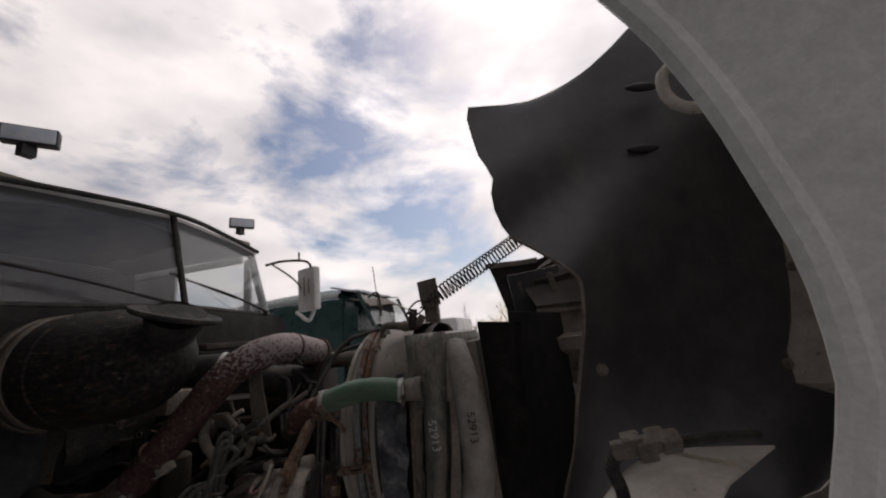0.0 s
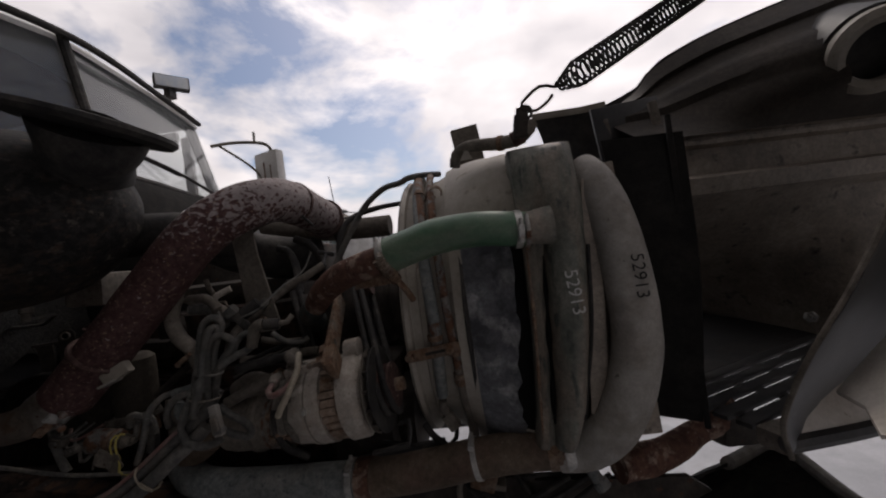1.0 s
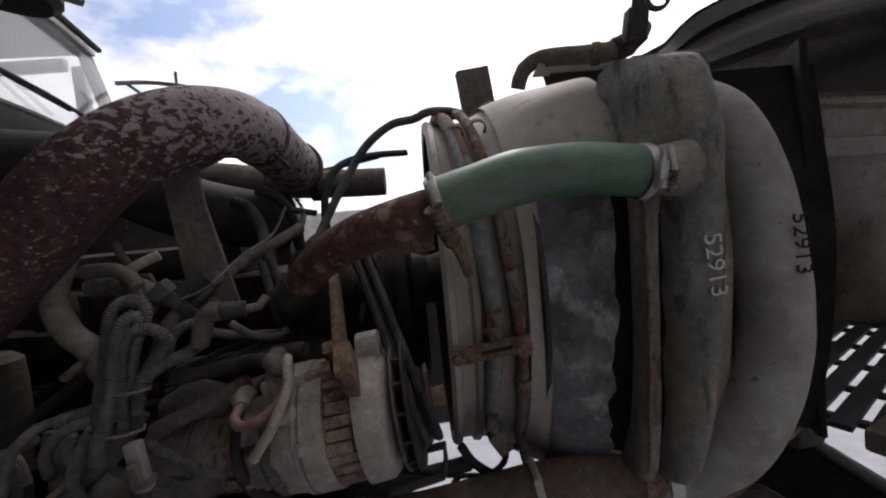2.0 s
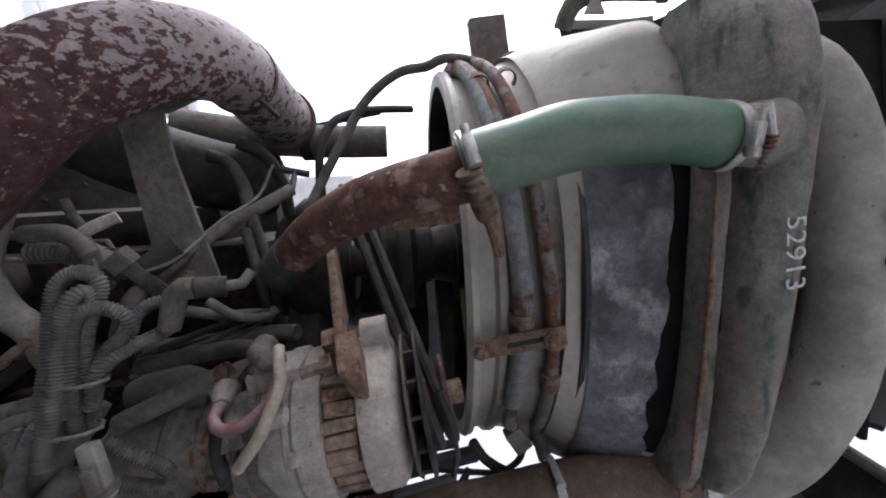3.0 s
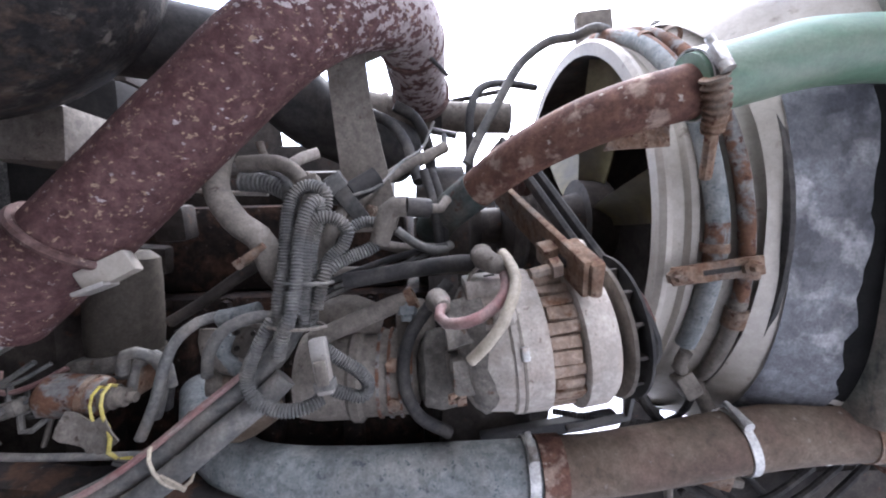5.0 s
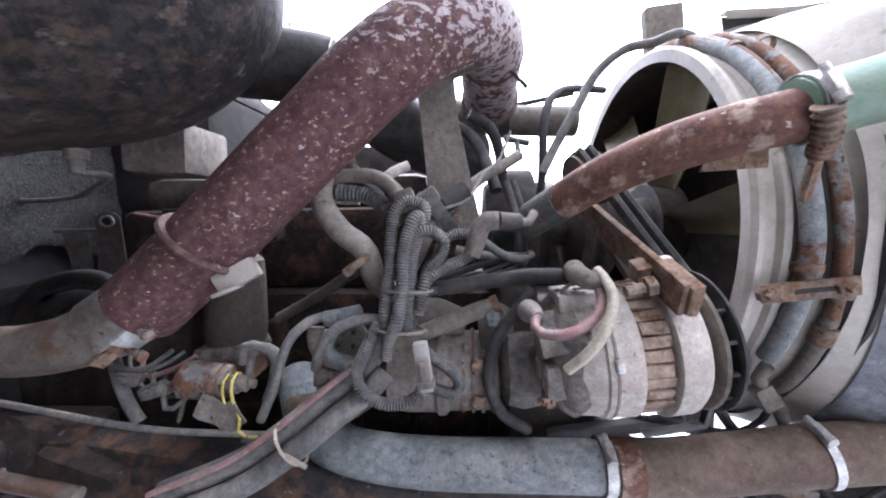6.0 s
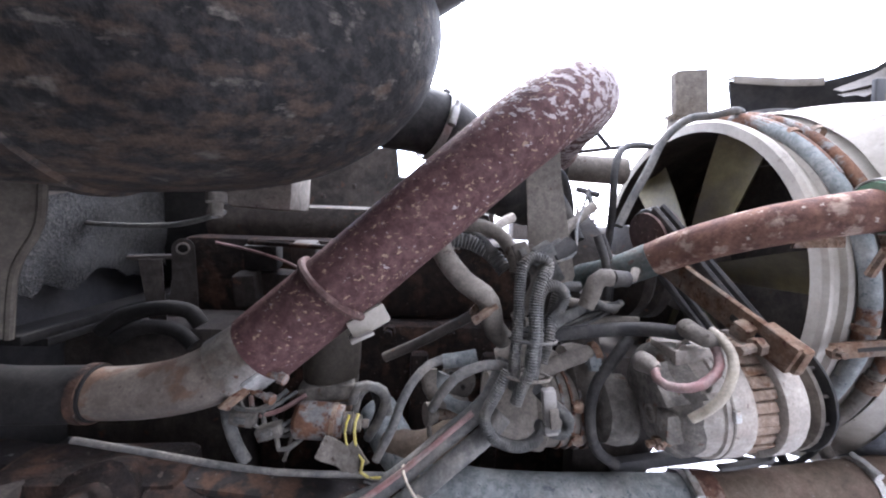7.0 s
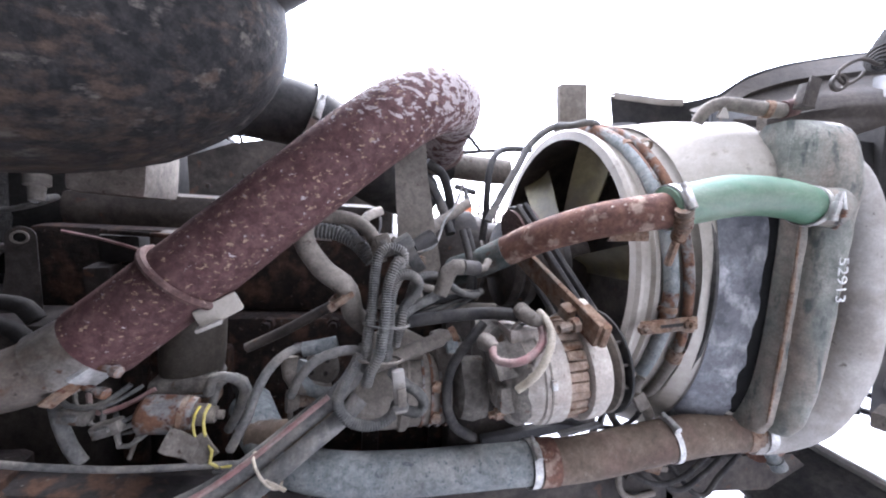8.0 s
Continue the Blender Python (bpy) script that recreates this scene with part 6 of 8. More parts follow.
# ---- tubes round the shroud ----
def shroud_tubes():
    cy, cz = 0.2, 1.43

    def arc(x0, x1, r, a0, a1, n=14):
        return [(x0 + (x1 - x0) * k / (n - 1), cy + r * math.cos(radians(a0 + (a1 - a0) * k / (n - 1))), cz + r * math.sin(radians(a0 + (a1 - a0) * k / (n - 1)))) for k in range(n)]

    e = thing("coolant_line", "blue-grey steel line with rusty ends round the shroud", "pipe", at=(0.1, -0.1, 1.2))
    tube("line", arc(0.075, 0.108, 0.321, 96, 180) + arc(0.108, 0.10, 0.321, 186, 208, 4), 0.0115, M_BLUEGREY, e, seg=14)
    tube("rusty_end", arc(0.108, 0.107, 0.321, 180, 190, 3), 0.0120, M_RUST_LINE, e, "rusty fitting", seg=12)
    tube("upper_sleeve", arc(0.075, 0.098, 0.321, 100, 146, 8), 0.0120, M_RUST_LINE, e, "rust-stained upper length", seg=12)
    tube("lower_hose", [(0.10, -0.086, 1.27), (0.096, -0.078, 1.25), (0.104, -0.073, 1.240)], 0.008, M_DUSTY, e, "", seg=10)
    box("plug", (0.024, 0.02, 0.034), aim((0.110, -0.073, 1.222), (0.133, -0.073, 1.236), (0, 1, 0)), M_DUSTY, e, "grey plug", 0.004)
    tube("plug_wire", [(0.118, -0.073, 1.206), (0.112, -0.065, 1.182), (0.09, -0.06, 1.165), (0.06, -0.05, 1.16), (0.0, -0.04, 1.165), (-0.05, -0.03, 1.17)], 0.0042, M_RUBBER, e, "black ribbed wire", seg=8, ridge=0.0006, pitch=0.004)
    g = thing("return_line", "thin rusty steel line round the shroud", "pipe", at=(0.14, -0.12, 1.2))
    tube("line", arc(0.105, 0.142, 0.327, 98, 196), 0.0085, M_RUST_LINE, g, seg=12)
    tube("lower_line", arc(0.142, 0.146, 0.326, 196, 222, 6) + [(0.152, -0.06, 1.175)], 0.0095, M_DUSTY, g, "dusty lower length", seg=12)
    tube("collar", arc(0.142, 0.143, 0.327, 198, 202, 3), 0.0125, M_RUST_TAN, g, "rusty collar", seg=12)
    # strap that holds both lines
    b = thing("line_bracket", "rusty slotted strap holding two lines", "bracket", at=(0.095, -0.14, 1.37))
    m = aim((0.056, -0.122, 1.371), (0.150, -0.130, 1.383), (0, 0, 1))
    box("strap", (0.098, 0.022, 0.006), m @ pose(0.047, 0, 0.004), M_RUST_TAN, b, "", 0.002)
    box("slot", (0.04, 0.006, 0.0065), m @ pose(0.05, 0, 0.0045), M_DARK, b, "dark slot", 0.001)
    for dx in (0.0, 0.078):
        lathe("bolt", [(0, 0.009), (0.009, 0.009), (0.010, 0.005), (0.018, 0.005)], m @ Vector((dx, 0, 0.004)), m.to_3x3() @ Vector((0, 0, 1)), M_RUST_TAN, b, "rusty bolt", 6)
    for x, a in ((0.106, 185), (0.14, 190), (0.092, 128), (0.128, 128), (0.08, 104)):
        r = 0.321 if x < 0.115 else 0.327
        c = Vector((x, cy + r * math.cos(radians(a)), cz + r * math.sin(radians(a))))
        ring("clip", c, (0, -math.sin(radians(a)), math.cos(radians(a))), 0.0125, 0.010, 0.002, M_RUST_TAN, b, "", 16)
    # bleed line and worm-screw tail under the green hose
    t = thing("vent_hose", "thin grey rubber vent hose over the shroud", "hose", at=(-0.05, 0.08, 1.5))
    tube("hose", [(0.128, 0.150, 1.757), (0.095, 0.110, 1.752), (0.057, 0.085, 1.745), (0.032, 0.100, 1.739), (-0.012, 0.100, 1.731), (-0.061, 0.090, 1.692), (-0.100, 0.070, 1.629), (-0.132, 0.060, 1.574), (-0.156, 0.050, 1.528)], 0.0075, M_CONDUIT, t, seg=10)
    t = thing("vent_hose", "thin black hose beside the fan ring", "hose", at=(-0.05, 0.1, 1.5))
    tube("hose", [(0.009, 0.250, 1.711), (-0.051, 0.200, 1.701), (-0.097, 0.160, 1.687), (-0.125, 0.130, 1.665), (-0.140, 0.110, 1.630), (-0.145, 0.100, 1.591), (-0.145, 0.100, 1.546), (-0.149, 0.100, 1.489)], 0.0072, M_RUBBER, t, seg=10)
    s = thing("corrugated_tail", "rusty corrugated drain tail under the hose clamp", "hose", at=(0.07, -0.2, 1.5))
    tube("tail", [(0.040, -0.199, 1.560), (0.050, -0.190, 1.540), (0.060, -0.172, 1.520)], (0.0105, 0.0105, 0.009), M_RUST_TAN, s, seg=14, ridge=0.0014, pitch=0.0065)
    tube("stem", [(0.060, -0.172, 1.520), (0.070, -0.155, 1.50), (0.078, -0.14, 1.478)], 0.006, M_RUST_TAN, s, seg=8)


shroud_tubes()


# ---- hood spring ----
def hood_spring():
    e = thing("hood_spring", "long dark coil spring hooked to the radiator", "spring", at=(0.366, -0.191, 1.796))
    a, b = Vector((0.366, -0.191, 1.796)), Vector((0.765, 0.0, 2.04))
    d = (b - a).normalized()
    n = d.orthogonal().normalized()
    c = d.cross(n)
    length = (b - a).length
    turns = int(length / 0.0115)
    v, f, seg = [], [], 5
    total = turns * 14
    for i in range(total + 1):
        s = i / total
        r = 0.021 * min(1, 0.3 + s * length / 0.07)
        q = 2 * math.pi * turns * s
        rad = n * math.cos(q) + c * math.sin(q)
        tan = (-n * math.sin(q) + c * math.cos(q))
        p = a + d * length * s + rad * r
        for j in range(seg):
            w = 2 * math.pi * j / seg
            v.append(p + (rad * math.cos(w) + d * math.sin(w)) * 0.0024)
    for i in range(total):
        for j in range(seg):
            k = (j + 1) % seg
            f.append((i * seg + j, i * seg + k, (i + 1) * seg + k, (i + 1) * seg + j))
    part("coil", v, f, M_RUBBER, e, "dark coil")
    h = Vector((0.317, -0.178, 1.790))
    tube("hook", [a + d * 0.03, a, a.lerp(h, 0.5) + Vector((0, 0, 0.012)), h + Vector((0.002, 0, 0.004)), h + Vector((-0.012, 0, -0.012)), h + Vector((0.008, 0, -0.022)), h + Vector((0.03, 0, -0.012)), h + Vector((0.042, 0, 0.0))], 0.0027, M_DARK, e, "bent wire hook", seg=8)
    ring("eyelet", h + Vector((-0.006, 0, -0.022)), (0.2, 1, 0), 0.009, 0.005, 0.004, M_DARK, e, "", 16)
    o = thing("overflow_hose", "short dusty rubber overflow hose on the radiator top", "hose", at=(0.2, -0.1, 1.72))
    tube("hose", [(0.180, -0.062, 1.722), (0.186, -0.072, 1.742), (0.205, -0.082, 1.752), (0.235, -0.092, 1.750), (0.265, -0.105, 1.744), (0.295, -0.118, 1.742), (0.318, -0.122, 1.752), (0.330, -0.118, 1.768)], (0.0105, 0.0115, 0.0125, 0.0115), M_DUSTY, o, seg=14)
    ring("clip", (0.272, -0.108, 1.743), (0.9, -0.35, -0.1), 0.0122, 0.010, 0.002, M_RUST_TAN, o, "rusty clip", 16)
    tube("fitting", [(0.292, -0.117, 1.742), (0.312, -0.121, 1.748)], 0.0145, M_RUST, o, "rusty end fitting", seg=12)
    plate("tab", [(-0.012, -0.006), (0.012, -0.006), (0.004, 0.012), (-0.002, 0.012)], 0.004, pose(0.205, -0.088, 1.733, 90, 0, 0), M_SHROUD, o, "pale moulded tab under the hose")


hood_spring()


# ---- wiring bundle ----
def tie(parent, origin, axis, r, flat, material=M_CONDUIT):
    t = Vector(axis).normalized()
    n = Vector((0, 1, 0)) - t * t.y
    n.normalize()
    b = t.cross(n)
    loop = [Vector(origin) + n * r * flat * math.cos(2 * math.pi * k / 16) + b * r * math.sin(2 * math.pi * k / 16) for k in range(17)]
    return tube("cable_tie", loop, 0.0021, material, parent, "dusty cable tie", seg=6)


def harness():
    e = thing("wiring_harness", "bundle of dusty grey corrugated conduits tied together", "wiring", at=(-0.36, -0.12, 1.25))
    runs = (
        [(-0.375, -0.135, 1.317), (-0.376, -0.135, 1.358), (-0.371, -0.125, 1.403), (-0.369, -0.115, 1.449), (-0.364, -0.110, 1.472), (-0.350, -0.105, 1.483), (-0.332, -0.105, 1.478), (-0.330, -0.105, 1.462), (-0.339, -0.110, 1.439), (-0.346, -0.115, 1.409), (-0.346, -0.120, 1.372), (-0.348, -0.120, 1.328)],
        [(-0.352, -0.135, 1.329), (-0.348, -0.135, 1.387), (-0.347, -0.125, 1.428), (-0.338, -0.120, 1.445), (-0.321, -0.115, 1.447), (-0.307, -0.110, 1.434), (-0.312, -0.110, 1.416), (-0.326, -0.115, 1.401), (-0.330, -0.125, 1.384), (-0.339, -0.130, 1.349)],
        [(-0.336, -0.120, 1.379), (-0.322, -0.115, 1.394), (-0.306, -0.105, 1.402), (-0.289, -0.100, 1.408), (-0.276, -0.095, 1.415)],
        [(-0.329, -0.100, 1.389), (-0.318, -0.095, 1.407), (-0.311, -0.090, 1.429), (-0.295, -0.085, 1.441), (-0.275, -0.080, 1.441)],
        [(-0.384, -0.135, 1.339), (-0.400, -0.140, 1.309), (-0.412, -0.140, 1.279), (-0.401, -0.145, 1.257), (-0.376, -0.145, 1.245), (-0.352, -0.140, 1.245), (-0.337, -0.130, 1.250)],
        [(-0.341, -0.125, 1.311), (-0.323, -0.120, 1.292), (-0.300, -0.115, 1.273), (-0.290, -0.110, 1.255), (-0.297, -0.110, 1.241), (-0.318, -0.115, 1.248), (-0.336, -0.120, 1.259)],
        [(-0.357, -0.145, 1.371), (-0.360, -0.150, 1.345), (-0.370, -0.150, 1.323), (-0.375, -0.148, 1.303)],
        [(-0.358, -0.140, 1.348), (-0.354, -0.140, 1.389), (-0.352, -0.130, 1.429), (-0.343, -0.125, 1.458), (-0.336, -0.115, 1.465), (-0.336, -0.110, 1.451)],
    )
    for k, run in enumerate(runs):
        tube("conduit", run, 0.0072 if k != 3 else 0.0064, M_CONDUIT, e, "", seg=12, ridge=0.0008, pitch=0.0034)
    tube("wire", [(-0.342, -0.135, 1.255), (-0.333, -0.140, 1.279), (-0.333, -0.140, 1.303), (-0.337, -0.138, 1.315)], 0.0028, M_CONDUIT, e, "", seg=6)
    m = aim(((-0.334, -0.146, 1.318)), ((-0.328, -0.146, 1.271)), (0, 1, 0))
    plug = box("connector", (0.060, 0.013, 0.017), m @ pose(0.026, 0, 0), M_TUBE, e, "pale grey plastic connector", 0.003)
    box("latch", (0.026, 0.006, 0.012), m @ pose(0.03, -0.011, 0.002), M_DUSTY, plug, "", 0.002)
    box("collar", (0.010, 0.016, 0.021), m @ pose(0.046, 0, 0), M_CONDUIT, plug, "", 0.002)
    tie(e, ((-0.351, -0.128, 1.379)), (0.05, 0, 1), 0.031, 0.55)
    tie(e, ((-0.359, -0.135, 1.333)), (0.05, 0, 1), 0.031, 0.55, M_DUSTY)
    s = thing("sensor", "dusty elbow connector on a dark sensor", "sensor", at=(-0.25, -0.1, 1.42))
    tube("elbow", [(-0.273, -0.100, 1.416), (-0.267, -0.100, 1.433), (-0.261, -0.100, 1.452), (-0.252, -0.100, 1.458), (-0.240, -0.100, 1.458)], (0.011, 0.012, 0.0125, 0.012), M_DUSTY, s, "dusty elbow boot", seg=12)
    tube("barrel", [(-0.241, -0.100, 1.458), (-0.214, -0.090, 1.455)], 0.0115, M_RUBBER, s, "black barrel", seg=14)
    tube("nose", [(-0.216, -0.090, 1.455), (-0.203, -0.085, 1.455), (-0.195, -0.080, 1.459), (-0.192, -0.075, 1.467)], 0.006, M_DUSTY, s, "", seg=10)
    d = thing("dipstick", "grey dipstick tube with black handle", "dipstick", at=(-0.25, 0.0, 1.45))
    tube("tube", [(-0.187, 0.090, 1.562), (-0.227, 0.060, 1.537), (-0.259, 0.030, 1.517), (-0.298, -0.020, 1.480), (-0.326, -0.060, 1.449), (-0.340, -0.070, 1.420), (-0.358, -0.060, 1.388)], 0.0095, M_DUSTY, d, seg=14)
    h = Vector((-0.187, 0.117, 1.59))
    tube("handle", [h + Vector((-0.022, 0, 0.006)), h + Vector((0.022, 0, -0.004))], 0.006, M_BLACK, d, "black t-handle", seg=8)
    tube("stem", [h, ((-0.187, 0.090, 1.562))], 0.005, M_BLACK, d, "", seg=8)
    for q in (((-0.318, -0.030, 1.465)), ((-0.293, -0.010, 1.489))):
        box("clip", (0.03, 0.028, 0.02), aim(q, Vector(q) + Vector((0.6, 0.3, 0.5)), (0, 1, 0)), M_CONDUIT, d, "grey clip", 0.004)
    u = thing("breather_hose", "thick dusty tan bent rubber hose with clamp", "hose", at=(-0.45, -0.07, 1.4))
    tube("hose", [(-0.470, -0.020, 1.592), (-0.468, -0.040, 1.559), (-0.473, -0.065, 1.493), (-0.443, -0.085, 1.449), (-0.408, -0.095, 1.423), (-0.397, -0.090, 1.385), (-0.378, -0.070, 1.360)], 0.0152, M_HOSE, u, seg=18)
    clamp("clamp", ((-0.415, -0.094, 1.409)), (0.5, 0.1, -0.7), 0.0152, u, M_RUST_TAN, 0.010, (0, -1, 0), "rusty clamp")
    w = thing("heater_hoses", "two grey rubber hoses tied side by side", "hose", at=(-0.47, -0.12, 1.18))
    a = [(-0.661, -0.150, 1.128), (-0.573, -0.140, 1.161), (-0.515, -0.130, 1.196), (-0.463, -0.120, 1.236), (-0.419, -0.110, 1.269), (-0.397, -0.100, 1.290), (-0.374, -0.080, 1.331)]
    tube("hose", a, 0.0135, M_CONDUIT, w, seg=14)
    tube("hose", [Vector(p) + Vector((0.014, -0.012, -0.022)) for p in a[:6]], 0.0135, M_CONDUIT, w, seg=14)
    tube("wire", [Vector(p) + Vector((-0.006, -0.014, 0.008)) for p in a[:5]], 0.004, M_RED, w, "faded red wire", seg=6)
    tie(w, ((-0.497, -0.140, 1.189)), (0.75, 0, 0.55), 0.0285, 0.75, M_CREAM)
    box("tie_tail", (0.03, 0.003, 0.005), aim(((-0.483, -0.160, 1.181)), ((-0.470, -0.160, 1.173)), (0, 1, 0)), M_CREAM, w, "pale tie tail", 0.001)


harness()


# ---- behind the bundle: pump, lines, cables ----
def lines():
    p = thing("water_pump", "dusty grey cast pump body with ribs", "pump", at=(-0.3, -0.03, 1.15))
    lathe("body", [(0.0, 0.03), (0.005, 0.056), (0.03, 0.06), (0.07, 0.06), (0.075, 0.064), (0.085, 0.064), (0.09, 0.058), (0.15, 0.056), (0.16, 0.045), (0.17, 0.02)], (-0.395, -0.025, 1.235), (1, 0, 0), M_DUSTY, p, "dusty pump body", 28)
    for k in range(4):
        ring("rib", (-0.285 + 0.014 * k, -0.025, 1.235), (1, 0, 0), 0.055, 0.004, 0.005, M_RUST_LINE, p, "rust-stained rib", 28)
    lathe("flange", [(-0.025, 0.03), (-0.024, 0.052), (-0.008, 0.055), (0.012, 0.05), (0.024, 0.042), (0.025, 0.02)], (-0.235, -0.01, 1.28), (1, 0, 0.1), M_DUSTY, p, "", 24)
    tube("mount", [(-0.375, -0.02, 1.305), (-0.33, -0.025, 1.315), (-0.285, -0.02, 1.302)], (0.022, 0.03, 0.021), M_DUSTY, p, "cast boss", seg=16, wobble=0.12)
    for dx, dz in ((-0.265, 1.215), (-0.265, 1.265), (-0.215, 1.24)):
        lathe("bolt", [(0, 0.009), (0.008, 0.009), (0.009, 0.005)], (dx, -0.078, dz), (0, -1, 0), M_RUST_TAN, p, "rusty bolt", 6)
    v, fc = lathe_data([(0.0, 0.012), (0.003, 0.036), (0.010, 0.048), (0.03, 0.053), (0.05, 0.05)], (-0.235, -0.055, 1.250), (1, 0, 0), 32)
    v = [q + Vector((1, 1, 1)) * 0.003 * noise.noise(q * 45) for q in v]
    part("motor_end", v, fc, M_ENDPLATE, p, "dirty rough cast end")
    tube("pipe", [(-0.365, -0.070, 1.296), (-0.331, -0.070, 1.310), (-0.294, -0.070, 1.325), (-0.259, -0.070, 1.339), (-0.239, -0.065, 1.342)], 0.0115, M_DUSTY, p, "dusty straight pipe", seg=14)
    f = lathe("fitting", [(0, 0.008), (0.012, 0.008), (0.012, 0.012), (0.022, 0.012), (0.022, 0.008), (0.03, 0.008)], ((-0.245, -0.070, 1.347)), (0, -0.3, -1), M_BLUEGREY, p, "blue-green hose fitting", 8)
    ring("fitting_clamp", ((-0.240, -0.068, 1.344)), (1, 0, 0.45), 0.012, 0.010, 0.002, M_RUST_TAN, p, "", 16)

    def line(points, r, material, label, **kw):
        return lone_tube("hose", points, r, material, label, "hose", "engine side hoses", seg=10, **kw)

    line([(-0.478, -0.100, 1.269), (-0.464, -0.115, 1.302), (-0.443, -0.120, 1.327), (-0.415, -0.120, 1.339), (-0.394, -0.115, 1.339), (-0.382, -0.110, 1.334)], 0.0068, M_CONDUIT, "grey harness branch behind the bundle")
    line([(-0.317, -0.090, 1.372), (-0.276, -0.090, 1.378), (-0.219, -0.100, 1.387), (-0.184, -0.120, 1.393), (-0.159, -0.140, 1.394)], 0.0095, M_RUBBER, "black sleeved cable to the alternator")
    line([(-0.160, -0.140, 1.403), (-0.160, -0.160, 1.400), (-0.150, -0.165, 1.396), (-0.137, -0.165, 1.393)], (0.0125, 0.0115, 0.0085), M_DUSTY, "dusty cable grommet over the alternator")
    line([(-0.192, -0.070, 1.364), (-0.217, -0.080, 1.337), (-0.244, -0.085, 1.298), (-0.251, -0.090, 1.250), (-0.235, -0.085, 1.202), (-0.197, -0.070, 1.169)], 0.008, M_RUBBER, "black hose looping beside the alternator")
    line([(-0.462, -0.080, 1.311), (-0.468, -0.085, 1.288), (-0.449, -0.085, 1.268), (-0.417, -0.080, 1.258)], 0.0095, M_BLUEGREY, "blue-grey bent pipe stub")
    line([(-0.459, -0.030, 1.522), (-0.412, -0.040, 1.521), (-0.382, -0.050, 1.506), (-0.365, -0.060, 1.479), (-0.361, -0.060, 1.458)], 0.0105, M_DUSTY, "dusty hose curving under the big pipe")
    line([(-0.465, -0.020, 1.500), (-0.425, -0.020, 1.495), (-0.394, -0.030, 1.479), (-0.373, -0.040, 1.456)], 0.012, M_CONDUIT, "grey ribbed hose curving under the big pipe", ridge=0.0008, pitch=0.006)
    line([(-0.361, -0.020, 1.536), (-0.378, -0.030, 1.528), (-0.388, -0.040, 1.519), (-0.387, -0.040, 1.505), (-0.369, -0.040, 1.495)], 0.0075, M_ALU, "pale short dusty vent hose")
    line([(-0.341, -0.040, 1.375), (-0.296, -0.035, 1.373), (-0.245, -0.030, 1.375), (-0.200, -0.030, 1.378), (-0.161, -0.040, 1.379)], 0.010, M_DUSTY, "dusty hose along the block")
    line([(-0.357, -0.050, 1.351), (-0.307, -0.045, 1.371), (-0.249, -0.040, 1.386), (-0.197, -0.030, 1.406)], 0.0028, M_RUBBER, "thin black cable along the block")
    line([(-0.358, -0.050, 1.343), (-0.300, -0.045, 1.365), (-0.242, -0.040, 1.378), (-0.194, -0.030, 1.400)], 0.0028, M_CONDUIT, "thin grey cable along the block")
    line([(-0.257, -0.050, 1.430), (-0.230, -0.050, 1.410), (-0.203, -0.040, 1.402), (-0.186, -0.030, 1.409)], 0.006, M_CONDUIT, "grey cable loop below the sensor")
    line([(-0.221, -0.010, 1.511), (-0.210, -0.020, 1.471), (-0.204, -0.020, 1.433), (-0.202, -0.010, 1.385)], 0.0065, M_RUBBER, "black hose down the block")
    line([(-0.211, 0.000, 1.513), (-0.199, -0.010, 1.471), (-0.195, -0.010, 1.424), (-0.195, 0.000, 1.375)], 0.0065, M_RUBBER, "black hose down the block")
    line([(-0.306, 0.100, 1.619), (-0.280, 0.100, 1.608), (-0.255, 0.080, 1.577), (-0.240, 0.060, 1.538), (-0.230, 0.040, 1.501)], 0.0095, M_RUBBER, "dark bent hose by the bracket")
    line([(-0.555, 0.000, 1.494), (-0.496, 0.000, 1.488), (-0.439, 0.000, 1.485)], 0.0035, M_ALU, "pale thin rod behind the hose")
    line([(-0.560, 0.020, 1.523), (-0.507, 0.020, 1.518), (-0.441, 0.000, 1.506)], 0.006, M_DUSTY, "dusty pipe behind the hose")
    line([(-0.550, -0.050, 1.321), (-0.500, -0.060, 1.348), (-0.448, -0.070, 1.380), (-0.408, -0.070, 1.403)], 0.0075, M_DARK, "black fuel line rising to the bundle")
    line([(-0.461, -0.090, 1.336), (-0.483, -0.100, 1.332), (-0.504, -0.110, 1.313), (-0.520, -0.110, 1.281), (-0.532, -0.110, 1.244), (-0.552, -0.110, 1.201)], 0.0062, M_CONDUIT, "grey sleeved cable arc")
    line([(-0.418, -0.090, 1.341), (-0.441, -0.090, 1.336), (-0.465, -0.090, 1.332)], 0.0105, M_BLUEGREY, "blue-grey plastic cable connector sleeve")
    line([(-0.540, -0.070, 1.244), (-0.546, -0.070, 1.278), (-0.565, -0.070, 1.286), (-0.582, -0.070, 1.272), (-0.590, -0.070, 1.241)], 0.0056, M_CONDUIT, "grey looped hose by the filter")
    line([(-0.431, -0.050, 1.211), (-0.466, -0.050, 1.187), (-0.504, -0.040, 1.172), (-0.545, -0.020, 1.168)], 0.026, M_BROWN, "tan elbow hose behind the tied hoses")
    line([(-0.927, -0.130, 1.238), (-0.822, -0.130, 1.220), (-0.750, -0.130, 1.207), (-0.678, -0.130, 1.198), (-0.607, -0.130, 1.195), (-0.545, -0.130, 1.194), (-0.511, -0.130, 1.192)], 0.0042, M_CONDUIT, "pale long cable along the frame rail")
